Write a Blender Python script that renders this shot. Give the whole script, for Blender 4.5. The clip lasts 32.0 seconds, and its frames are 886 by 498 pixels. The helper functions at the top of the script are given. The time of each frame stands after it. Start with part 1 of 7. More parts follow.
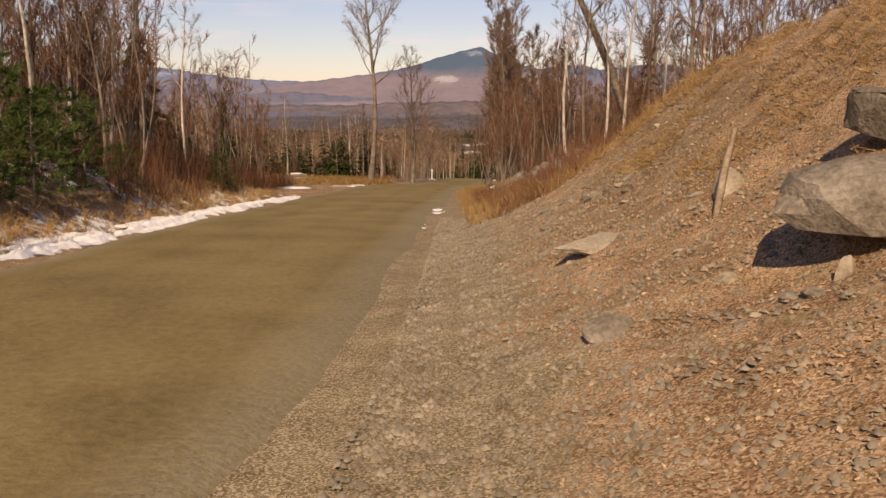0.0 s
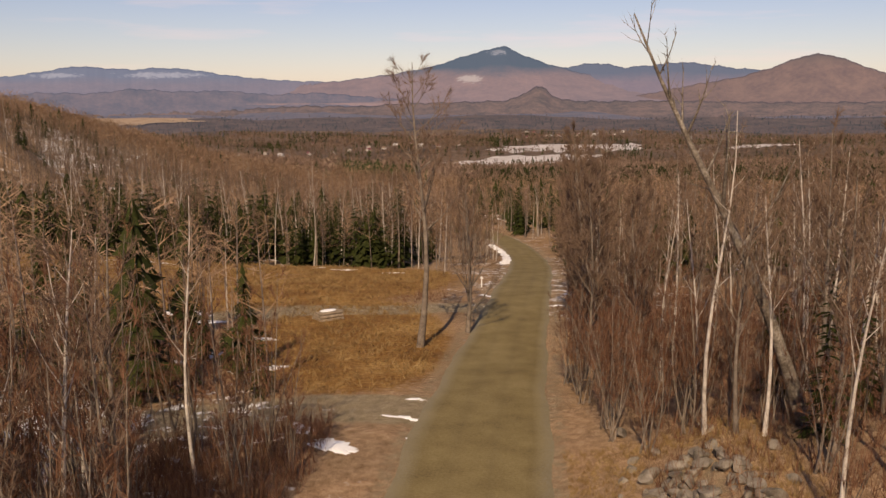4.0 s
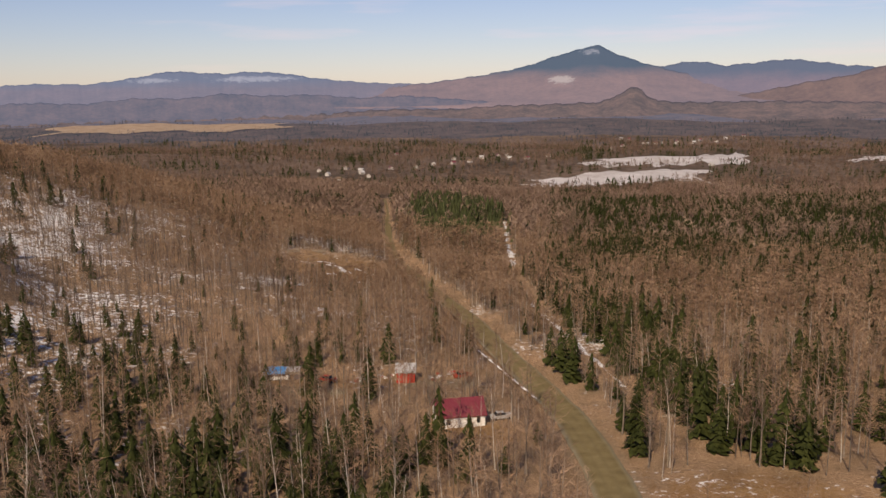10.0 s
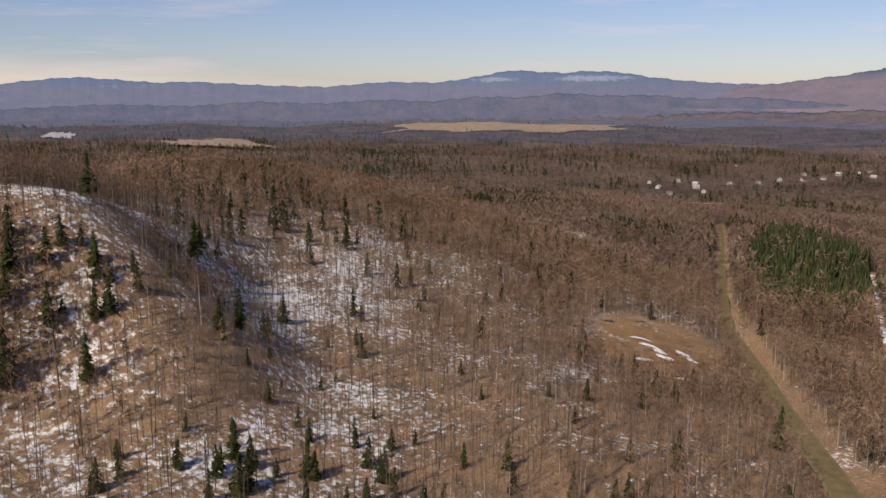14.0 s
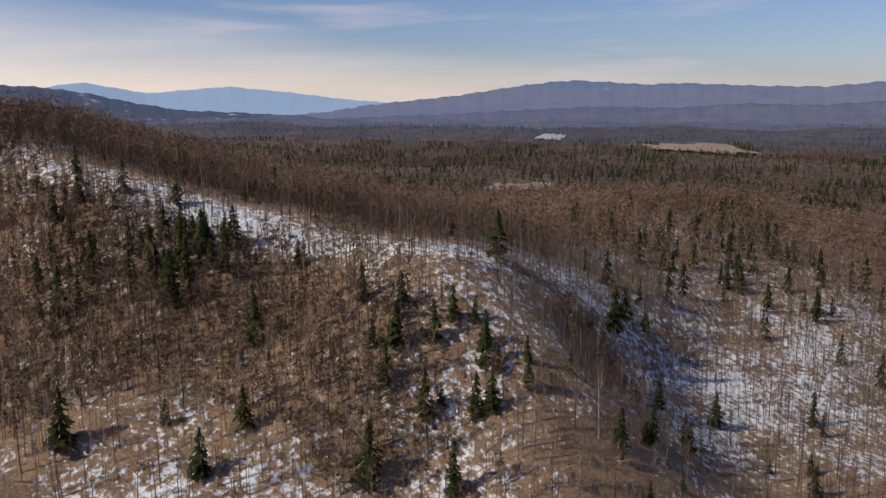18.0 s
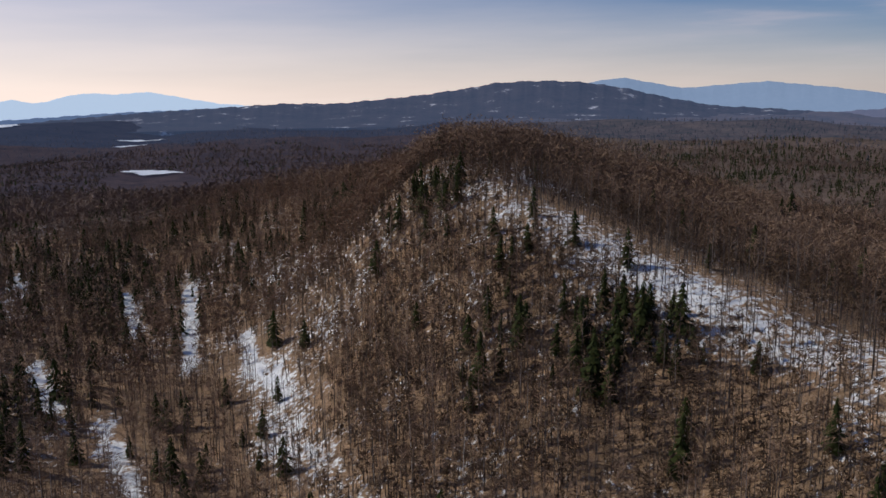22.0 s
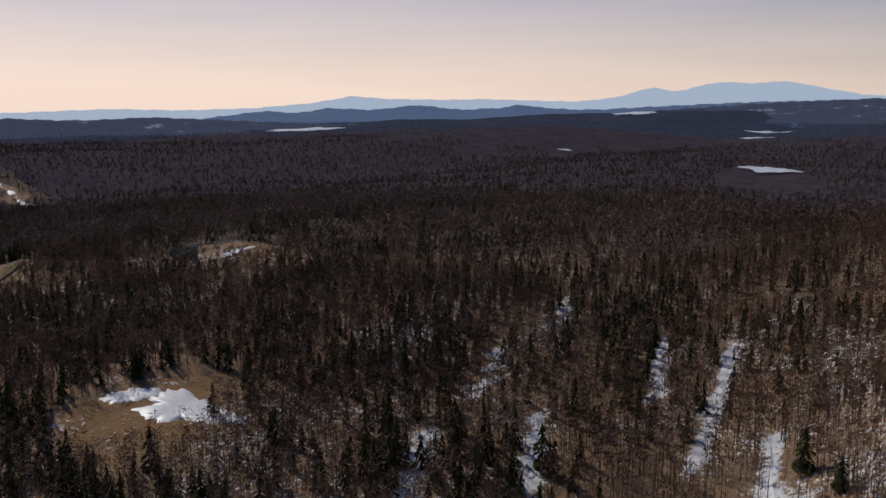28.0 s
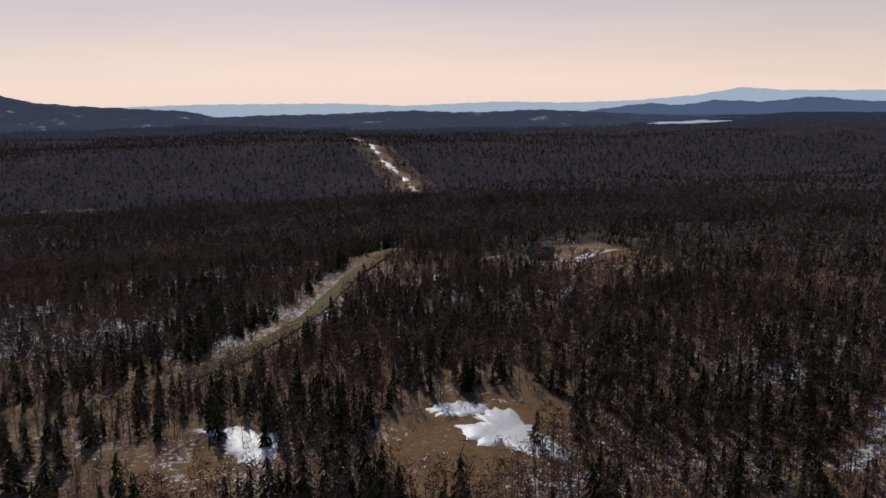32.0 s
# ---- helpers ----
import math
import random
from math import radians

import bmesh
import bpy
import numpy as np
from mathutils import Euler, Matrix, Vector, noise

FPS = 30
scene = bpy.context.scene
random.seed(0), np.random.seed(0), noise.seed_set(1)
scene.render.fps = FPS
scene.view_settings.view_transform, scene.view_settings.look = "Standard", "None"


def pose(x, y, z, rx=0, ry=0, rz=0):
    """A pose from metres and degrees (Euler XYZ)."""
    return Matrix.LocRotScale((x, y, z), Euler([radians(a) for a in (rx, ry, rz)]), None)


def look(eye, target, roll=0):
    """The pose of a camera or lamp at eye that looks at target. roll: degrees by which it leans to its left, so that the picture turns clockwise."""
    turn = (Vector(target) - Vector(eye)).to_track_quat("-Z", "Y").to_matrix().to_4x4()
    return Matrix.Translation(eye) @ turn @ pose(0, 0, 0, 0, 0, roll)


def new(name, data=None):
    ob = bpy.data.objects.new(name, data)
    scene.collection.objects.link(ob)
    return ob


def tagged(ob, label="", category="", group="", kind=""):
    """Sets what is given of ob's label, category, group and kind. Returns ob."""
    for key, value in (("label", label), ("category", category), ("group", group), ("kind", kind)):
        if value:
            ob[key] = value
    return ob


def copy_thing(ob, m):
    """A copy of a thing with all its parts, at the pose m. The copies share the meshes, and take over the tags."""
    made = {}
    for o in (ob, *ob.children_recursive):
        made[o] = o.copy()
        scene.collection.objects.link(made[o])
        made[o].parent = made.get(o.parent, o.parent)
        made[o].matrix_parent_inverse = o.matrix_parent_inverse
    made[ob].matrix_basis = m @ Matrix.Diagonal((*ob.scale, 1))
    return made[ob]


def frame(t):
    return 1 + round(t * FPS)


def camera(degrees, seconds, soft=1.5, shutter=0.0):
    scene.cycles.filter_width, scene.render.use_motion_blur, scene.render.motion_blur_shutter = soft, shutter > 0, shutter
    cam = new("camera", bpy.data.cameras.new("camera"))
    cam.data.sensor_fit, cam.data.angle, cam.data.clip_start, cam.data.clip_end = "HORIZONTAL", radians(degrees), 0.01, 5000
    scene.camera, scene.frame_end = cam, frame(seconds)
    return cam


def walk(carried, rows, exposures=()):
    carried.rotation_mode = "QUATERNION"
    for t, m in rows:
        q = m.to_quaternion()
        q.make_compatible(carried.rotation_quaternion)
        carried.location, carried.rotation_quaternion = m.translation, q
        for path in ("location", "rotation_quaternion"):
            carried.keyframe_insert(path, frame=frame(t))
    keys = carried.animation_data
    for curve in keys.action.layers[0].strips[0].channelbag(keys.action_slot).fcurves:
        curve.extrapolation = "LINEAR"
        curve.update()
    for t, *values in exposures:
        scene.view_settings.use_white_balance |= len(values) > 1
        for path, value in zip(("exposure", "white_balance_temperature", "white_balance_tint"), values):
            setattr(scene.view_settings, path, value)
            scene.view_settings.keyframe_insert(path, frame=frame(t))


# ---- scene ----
cam = camera(53.54, 32.0)
PATH = [
    (0, (0.00, -0.00, 1.80), (0.002, 9.847, 0.063), 0.19),
    (0.5, (-0.21, 0.05, 2.44), (-0.256, 9.900, 0.716), 0.27),
    (1, (-0.53, 0.35, 3.20), (-0.607, 10.199, 1.481), 0.31),
    (1.5, (-0.92, 1.22, 4.04), (-1.035, 11.075, 2.314), 0.31),
    (2, (-1.30, 2.89, 5.03), (-1.477, 12.736, 3.308), 0.23),
    (2.5, (-1.85, 5.52, 6.98), (-2.063, 15.369, 5.244), 0.08),
    (3, (-2.44, 8.78, 9.39), (-2.669, 18.627, 7.641), -0.09),
    (3.5, (-3.01, 12.85, 11.81), (-3.252, 22.693, 10.047), -0.14),
    (4, (-3.60, 17.77, 14.15), (-3.860, 27.613, 12.382), -0.16),
    (4.5, (-4.16, 23.60, 16.39), (-4.427, 33.443, 14.629), -0.16),
    (6.5, (-4.11, 56.56, 23.14), (-4.197, 66.395, 21.349), -0.26),
    (7, (-3.66, 64.41, 25.25), (-3.743, 74.251, 23.466), -0.35),
    (7.5, (-3.33, 71.90, 27.29), (-3.441, 81.740, 25.515), -0.41),
    (8, (-3.00, 79.42, 29.31), (-3.149, 89.256, 27.541), -0.42),
    (8.5, (-2.85, 87.04, 31.19), (-3.048, 96.877, 29.418), -0.49),
    (9, (-2.84, 94.85, 33.09), (-3.144, 104.688, 31.315), -0.55),
    (9.5, (-3.01, 102.77, 35.25), (-3.749, 112.583, 33.466), -0.61),
    (10, (-3.23, 110.85, 37.31), (-4.505, 120.601, 35.518), -0.72),
    (10.5, (-3.56, 119.01, 39.09), (-5.331, 128.688, 37.296), -0.75),
    (11, (-4.34, 127.34, 40.91), (-6.441, 136.950, 39.115), -0.78),
    (11.5, (-6.14, 135.86, 42.66), (-8.670, 145.372, 40.874), -0.79),
    (12, (-8.04, 144.24, 44.44), (-10.941, 153.642, 42.657), -0.74),
    (12.5, (-10.12, 152.36, 46.35), (-13.356, 161.652, 44.559), -0.63),
    (13, (-12.42, 160.23, 48.32), (-16.055, 169.377, 46.530), -0.53),
    (13.5, (-15.12, 168.28, 50.20), (-19.238, 177.218, 48.409), -0.33),
    (14, (-18.49, 176.42, 52.13), (-23.228, 185.036, 50.329), -0.18),
    (14.5, (-21.94, 183.60, 53.64), (-27.212, 191.902, 51.837), -0.07),
    (15, (-25.19, 190.21, 55.18), (-31.010, 198.144, 53.384), -0.05),
    (15.5, (-28.20, 196.24, 56.71), (-34.675, 203.644, 54.905), -0.02),
    (17.5, (-40.00, 215.47, 61.11), (-48.194, 220.925, 59.344), -0.85),
    (18, (-43.63, 220.02, 62.50), (-52.132, 224.986, 60.737), -0.85),
    (18.5, (-47.86, 224.41, 63.92), (-56.712, 228.718, 62.156), -0.87),
    (19, (-52.15, 228.40, 65.27), (-61.312, 231.995, 63.516), -0.85),
    (19.5, (-56.34, 232.06, 66.50), (-65.776, 234.878, 64.752), -0.88),
    (20, (-60.84, 235.49, 67.91), (-70.481, 237.508, 66.157), -0.82),
    (20.5, (-65.72, 238.06, 69.48), (-75.475, 239.387, 67.716), -0.77),
    (21, (-70.22, 240.11, 70.86), (-80.041, 240.770, 69.095), -0.86),
    (21.5, (-74.81, 242.62, 72.27), (-84.654, 242.675, 70.505), -0.83),
    (22, (-79.51, 244.64, 73.65), (-89.339, 244.076, 71.889), -0.78),
    (22.5, (-84.04, 246.49, 75.19), (-93.802, 245.228, 73.423), -0.76),
    (23, (-88.76, 248.19, 76.60), (-98.410, 246.275, 74.836), -0.72),
    (23.5, (-93.60, 249.55, 78.10), (-103.174, 247.262, 76.335), -0.72),
    (24, (-98.61, 250.48, 79.66), (-108.126, 247.993, 77.877), -0.68),
    (24.5, (-103.58, 251.21, 81.01), (-113.007, 248.380, 79.228), -0.71),
    (26.5, (-123.51, 250.51, 84.71), (-132.050, 245.644, 82.898), -0.22),
    (27, (-128.61, 249.15, 85.08), (-136.786, 243.688, 83.256), -0.19),
    (27.5, (-133.05, 247.65, 85.56), (-140.749, 241.534, 83.727), -0.25),
    (28, (-136.47, 246.31, 86.22), (-143.688, 239.642, 84.379), -0.34),
    (28.5, (-139.31, 245.30, 86.93), (-146.157, 238.253, 85.086), -0.29),
    (29, (-142.14, 243.87, 87.89), (-148.597, 236.463, 86.019), -0.30),
    (29.5, (-145.60, 241.98, 88.09), (-151.635, 234.227, 86.216), -0.40),
    (30, (-148.91, 238.86, 87.89), (-154.554, 230.823, 86.014), -0.51),
    (30.5, (-152.01, 235.14, 87.63), (-157.225, 226.822, 85.751), -0.55),
    (31, (-155.23, 232.28, 87.50), (-159.952, 223.670, 85.620), -0.74),
    (31.5, (-158.15, 229.34, 87.41), (-162.412, 220.491, 85.522), -0.92),
    (32, (-161.05, 226.54, 87.29), (-164.840, 217.477, 85.412), -1.16),
]
EXPOSURES = [(0, 0.28, 9000, 18), (2, 0.2, 8900, 18), (4, 0.12, 8300, 17), (9, 0.08, 7600, 15), (13, 0.02, 6800, 12), (18, -0.24, 5950, 9), (21, -0.48, 5700, 8),
             (24, -0.79, 5700, 8), (28, -1.0, 5950, 10), (32, -1.04, 5950, 10)]
walk(cam, [(t, look(eye, target, roll)) for t, eye, target, roll in PATH], EXPOSURES)

# ---- sky and sun ----
SUN_ELEVATION = radians(40)
SUN_WAY = Vector((-0.148, -0.989, 0)).normalized()      # horizontal way towards the sun
world = bpy.data.worlds.new("sky")
scene.world = world
world.use_nodes = True


def node(tree, kind, at=None, **settings):
    n = tree.nodes.new(kind)
    for key, value in settings.items():
        n.inputs[key.replace("_", " ")].default_value = value
    return n


def build_sky():
    tree = world.node_tree
    tree.nodes.clear()
    link = tree.links.new
    out = tree.nodes.new("ShaderNodeOutputWorld")
    back = node(tree, "ShaderNodeBackground", Strength=0.082)
    sky = tree.nodes.new("ShaderNodeTexSky")
    sky.sky_type = "NISHITA"
    sky.sun_disc = False
    sky.sun_elevation = SUN_ELEVATION
    sky.sun_rotation = math.atan2(SUN_WAY.x, SUN_WAY.y)
    sky.air_density, sky.dust_density, sky.ozone_density = 1.0, 0.15, 2.2
    coord = tree.nodes.new("ShaderNodeTexCoord")
    # thin streaks of cirrus, long along the horizon
    stretch = node(tree, "ShaderNodeMapping", Scale=(1.6, 1.6, 16.0), Rotation=(0.05, -0.04, 0.3))
    clouds = node(tree, "ShaderNodeTexNoise", Scale=2.2, Detail=5.0, Roughness=0.55)
    ramp = tree.nodes.new("ShaderNodeValToRGB")
    ramp.color_ramp.elements[0].position, ramp.color_ramp.elements[0].color = 0.57, (0, 0, 0, 1)
    ramp.color_ramp.elements[1].position, ramp.color_ramp.elements[1].color = 0.74, (0.42, 0.42, 0.42, 1)
    mix = tree.nodes.new("ShaderNodeMix")
    mix.data_type, mix.blend_type = "RGBA", "LIGHTEN"
    mix.inputs["B"].default_value = (9.8, 8.3, 8.4, 1)
    link(coord.outputs["Generated"], stretch.inputs["Vector"])
    link(stretch.outputs["Vector"], clouds.inputs["Vector"])
    link(clouds.outputs["Fac"], ramp.inputs["Fac"])
    link(ramp.outputs["Color"], mix.inputs["Factor"])
    # a thin warm veil low in the sky under the sun
    low = tree.nodes.new("ShaderNodeVectorMath")
    low.operation = "DOT_PRODUCT"
    low.inputs[1].default_value = (SUN_WAY.x, SUN_WAY.y, -7.5)
    veil = node(tree, "ShaderNodeMapRange")
    veil.inputs["From Min"].default_value, veil.inputs["From Max"].default_value = -0.75, 1.0
    veil.inputs["To Max"].default_value = 0.72
    warm = tree.nodes.new("ShaderNodeMix")
    warm.data_type = "RGBA"
    warm.inputs["B"].default_value = (29.0, 21.5, 16.6, 1)
    link(coord.outputs["Generated"], low.inputs[0])
    streak = tree.nodes.new("ShaderNodeMath")
    streak.operation = "MULTIPLY_ADD"
    streak.inputs[1].default_value = 0.4
    away = tree.nodes.new("ShaderNodeMath")
    away.operation = "SUBTRACT"
    away.inputs[1].default_value = 0.16
    link(clouds.outputs["Fac"], streak.inputs[0])
    link(low.outputs["Value"], away.inputs[0])
    link(away.outputs[0], streak.inputs[2])
    link(streak.outputs[0], veil.inputs["Value"])
    link(veil.outputs["Result"], warm.inputs["Factor"])
    clear = tree.nodes.new("ShaderNodeMix")
    clear.data_type, clear.blend_type = "RGBA", "MULTIPLY"
    clear.inputs["Factor"].default_value = 1.0
    clear.inputs["B"].default_value = (0.85, 0.862, 1.12, 1)
    link(sky.outputs["Color"], clear.inputs["A"])
    link(clear.outputs["Result"], warm.inputs["A"])
    link(warm.outputs["Result"], mix.inputs["A"])
    link(mix.outputs["Result"], back.inputs["Color"])
    link(back.outputs["Background"], out.inputs["Surface"])


build_sky()
sun_data = bpy.data.lights.new("sun", "SUN")
sun_data.energy, sun_data.angle, sun_data.color = 4.2, radians(0.53), (1.0, 0.9, 0.76)
sun = new("sun", sun_data)
sun.matrix_world = look((0, 0, 200), Vector((0, 0, 200)) - (SUN_WAY * math.cos(SUN_ELEVATION) + Vector((0, 0, math.sin(SUN_ELEVATION)))))


# ---- materials ----
def material(name, colors, scale=1.0, rough=0.9, bump=0.0, fine=6.0, metallic=0.0, vary=0.0, specular=0.1):
    """A surface of noise between the colours at a coarse and a fine size (metres), with relief and a shift per object."""
    m = bpy.data.materials.new(name)
    m.use_nodes = True
    tree = m.node_tree
    link = tree.links.new
    surface = tree.nodes["Principled BSDF"]
    surface.inputs["Roughness"].default_value = rough
    surface.inputs["Metallic"].default_value = metallic
    surface.inputs["Specular IOR Level"].default_value = specular
    place = tree.nodes.new("ShaderNodeNewGeometry")
    coarse = node(tree, "ShaderNodeTexNoise", Scale=1.0 / scale, Detail=3.0)
    grain = node(tree, "ShaderNodeTexNoise", Scale=fine / scale, Detail=4.0, Roughness=0.65)
    both = tree.nodes.new("ShaderNodeMath")
    both.operation = "ADD"
    half = tree.nodes.new("ShaderNodeMath")
    half.operation = "MULTIPLY_ADD"
    half.inputs[1].default_value, half.inputs[2].default_value = 0.5, 0.0
    ramp = tree.nodes.new("ShaderNodeValToRGB")
    stops = ramp.color_ramp.elements
    while len(stops) < len(colors):
        stops.new(0.5)
    for n, c in enumerate(colors):
        stops[n].position = 0.34 + 0.32 * n / max(1, len(colors) - 1)
        stops[n].color = (*c, 1)
    link(place.outputs["Position"], coarse.inputs["Vector"])
    link(place.outputs["Position"], grain.inputs["Vector"])
    link(coarse.outputs["Fac"], both.inputs[0])
    link(grain.outputs["Fac"], both.inputs[1])
    link(both.outputs[0], half.inputs[0])
    link(half.outputs[0], ramp.inputs["Fac"])
    color = ramp.outputs["Color"]
    if vary:
        info = tree.nodes.new("ShaderNodeObjectInfo")
        island = tree.nodes.new("ShaderNodeNewGeometry")
        add = tree.nodes.new("ShaderNodeMath")
        add.operation = "ADD"
        link(info.outputs["Random"], add.inputs[0])
        link(island.outputs["Random Per Island"], add.inputs[1])
        span = node(tree, "ShaderNodeMapRange")
        span.inputs["From Max"].default_value = 2.0
        span.inputs["To Min"].default_value, span.inputs["To Max"].default_value = 1.0 - vary, 1.0 + vary
        link(add.outputs[0], span.inputs["Value"])
        hsv = tree.nodes.new("ShaderNodeHueSaturation")
        link(span.outputs["Result"], hsv.inputs["Value"])
        link(color, hsv.inputs["Color"])
        color = hsv.outputs["Color"]
    link(color, surface.inputs["Base Color"])
    if bump:
        relief = node(tree, "ShaderNodeBump", Strength=min(1.0, bump), Distance=0.06 * scale)
        link(grain.outputs["Fac"], relief.inputs["Height"])
        link(relief.outputs["Normal"], surface.inputs["Normal"])
    return m


BARK = material("grey_bark", [(0.085, 0.066, 0.05), (0.18, 0.142, 0.11), (0.28, 0.23, 0.18)], 0.5, bump=0.6, vary=0.25)
BIRCH_BARK = material("white_birch_bark", [(0.22, 0.18, 0.15), (0.46, 0.40, 0.34), (0.62, 0.56, 0.48)], 0.35, bump=0.3, vary=0.15)
DEAD_BARK = material("weathered_bark", [(0.06, 0.045, 0.035), (0.16, 0.13, 0.10), (0.34, 0.30, 0.25)], 0.6, bump=0.7)
TWIG = material("bare_twigs", [(0.09, 0.054, 0.037), (0.155, 0.10, 0.068), (0.22, 0.15, 0.108)], 2.0, vary=0.3)
RED_TWIG = material("reddish_brush_twigs", [(0.08, 0.036, 0.022), (0.14, 0.066, 0.038), (0.21, 0.115, 0.07)], 2.0, vary=0.3)
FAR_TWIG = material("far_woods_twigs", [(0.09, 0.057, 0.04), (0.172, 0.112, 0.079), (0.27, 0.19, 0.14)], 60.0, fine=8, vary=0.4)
BRUSH_TWIG = material("hillside_brush_twigs", [(0.05, 0.03, 0.017), (0.10, 0.063, 0.036), (0.17, 0.112, 0.068)], 14.0, fine=8, vary=0.5)
STEM = material("forest_stems", [(0.085, 0.064, 0.05), (0.16, 0.125, 0.10), (0.27, 0.225, 0.185)], 6.0, vary=0.6)
FOREST_TWIG = material("forest_twigs", [(0.10, 0.06, 0.037), (0.205, 0.128, 0.08), (0.33, 0.222, 0.148)], 30.0, fine=8, vary=0.6)
SPRUCE = material("spruce_needles", [(0.018, 0.024, 0.007), (0.040, 0.047, 0.013), (0.075, 0.08, 0.022)], 1.2, vary=0.3, rough=0.75)
PINE = material("pine_needles", [(0.035, 0.06, 0.016), (0.075, 0.108, 0.03), (0.135, 0.165, 0.052)], 0.6, vary=0.25, rough=0.7)


def let_light_through(m, share):
    """Thin needles pass some of the light that falls on their far side."""
    tree = m.node_tree
    surface, out = tree.nodes["Principled BSDF"], tree.nodes["Material Output"]
    thin = tree.nodes.new("ShaderNodeBsdfTranslucent")
    mix = tree.nodes.new("ShaderNodeMixShader")
    mix.inputs["Fac"].default_value = share
    tree.links.new(surface.inputs["Base Color"].links[0].from_socket, thin.inputs["Color"])
    tree.links.new(surface.outputs["BSDF"], mix.inputs[1])
    tree.links.new(thin.outputs["BSDF"], mix.inputs[2])
    tree.links.new(mix.outputs["Shader"], out.inputs["Surface"])


let_light_through(SPRUCE, 0.35)
let_light_through(PINE, 0.35)
ROAD_DIRT = material("packed_dirt", [(0.135, 0.10, 0.045), (0.195, 0.147, 0.066), (0.245, 0.19, 0.092)], 2.5, fine=18, bump=0.25)


def add_wheel_tracks(m):
    """Damp, darker wheel tracks and greyer gravel at the edges of the road."""
    tree = m.node_tree
    surface = tree.nodes["Principled BSDF"]
    worn = tree.nodes.new("ShaderNodeAttribute")
    worn.attribute_name = "wear"
    split = tree.nodes.new("ShaderNodeSeparateColor")
    tree.links.new(worn.outputs["Color"], split.inputs["Color"])
    place = tree.nodes.new("ShaderNodeNewGeometry")
    stretch = node(tree, "ShaderNodeMapping", Scale=(0.7, 0.05, 1.0))
    tree.links.new(place.outputs["Position"], stretch.inputs["Vector"])
    streak = node(tree, "ShaderNodeTexNoise", Scale=1.0, Detail=4.0)
    tree.links.new(stretch.outputs["Vector"], streak.inputs["Vector"])
    pebble = tree.nodes.new("ShaderNodeTexVoronoi")
    pebble.inputs["Scale"].default_value = 26.0
    tree.links.new(place.outputs["Position"], pebble.inputs["Vector"])
    color = surface.inputs["Base Color"].links[0].from_socket
    for socket, fac, tone, power in ((split.outputs["Red"], streak.outputs["Fac"], (0.105, 0.08, 0.042, 1), 0.6), (split.outputs["Green"], pebble.outputs["Color"], (0.24, 0.21, 0.15, 1), 1.2)):
        mul = tree.nodes.new("ShaderNodeMath")
        mul.operation = "MULTIPLY"
        tree.links.new(socket, mul.inputs[0])
        tree.links.new(fac, mul.inputs[1])
        gain = tree.nodes.new("ShaderNodeMath")
        gain.operation, gain.use_clamp = "MULTIPLY", True
        gain.inputs[1].default_value = power
        tree.links.new(mul.outputs[0], gain.inputs[0])
        mix = tree.nodes.new("ShaderNodeMix")
        mix.data_type = "RGBA"
        mix.inputs["B"].default_value = tone
        tree.links.new(gain.outputs[0], mix.inputs["Factor"])
        tree.links.new(color, mix.inputs["A"])
        color = mix.outputs["Result"]
    tree.links.new(color, surface.inputs["Base Color"])


add_wheel_tracks(ROAD_DIRT)
PLANTED_PINE = material("planted_pine_needles", [(0.03, 0.038, 0.014), (0.06, 0.068, 0.025), (0.10, 0.104, 0.042)], 4.0, vary=0.3, rough=0.75)
FIELD_GRASS = material("pale_field_grass", [(0.25, 0.175, 0.115), (0.33, 0.24, 0.165), (0.40, 0.31, 0.225)], 30.0, fine=8)
GRAVEL = material("gravel", [(0.16, 0.13, 0.09), (0.27, 0.225, 0.165), (0.38, 0.32, 0.24)], 0.4, fine=5, bump=0.5, vary=0.35)
SNOW = material("old_snow", [(0.74, 0.71, 0.67), (0.86, 0.84, 0.81), (0.91, 0.90, 0.88)], 1.5, rough=0.45, bump=0.4, specular=0.8)
STONE = material("grey_stone", [(0.09, 0.075, 0.055), (0.19, 0.16, 0.125), (0.31, 0.27, 0.215)], 0.5, fine=9, bump=0.9, vary=0.25)
PALE_STONE = material("pale_stone", [(0.20, 0.16, 0.115), (0.31, 0.26, 0.195), (0.43, 0.375, 0.295)], 0.5, fine=9, bump=0.6, vary=0.2)
DRY_GRASS = material("dry_grass", [(0.18, 0.10, 0.042), (0.31, 0.195, 0.085), (0.46, 0.325, 0.16)], 0.8, vary=0.3)
MEADOW_GRASS = material("meadow_grass_blades", [(0.13, 0.07, 0.028), (0.23, 0.138, 0.058), (0.38, 0.26, 0.12)], 3.0, vary=0.35)
OLD_WOOD = material("old_wood", [(0.13, 0.095, 0.065), (0.25, 0.19, 0.135), (0.36, 0.29, 0.21)], 0.3, bump=0.4, vary=0.2)
RED_ROOF = material("dark_red_metal_roof", [(0.13, 0.018, 0.028), (0.17, 0.025, 0.035), (0.20, 0.035, 0.045)], 1.5, rough=0.45, specular=0.5)
WHITE_WALL = material("white_siding", [(0.62, 0.58, 0.52), (0.75, 0.72, 0.67), (0.80, 0.78, 0.74)], 1.0, vary=0.1)
RED_WALL = material("barn_red_boards", [(0.33, 0.025, 0.015), (0.45, 0.04, 0.025), (0.52, 0.06, 0.04)], 0.6)
GREY_ROOF = material("grey_metal_roof", [(0.30, 0.28, 0.26), (0.42, 0.40, 0.38), (0.55, 0.53, 0.50)], 1.0, rough=0.5)
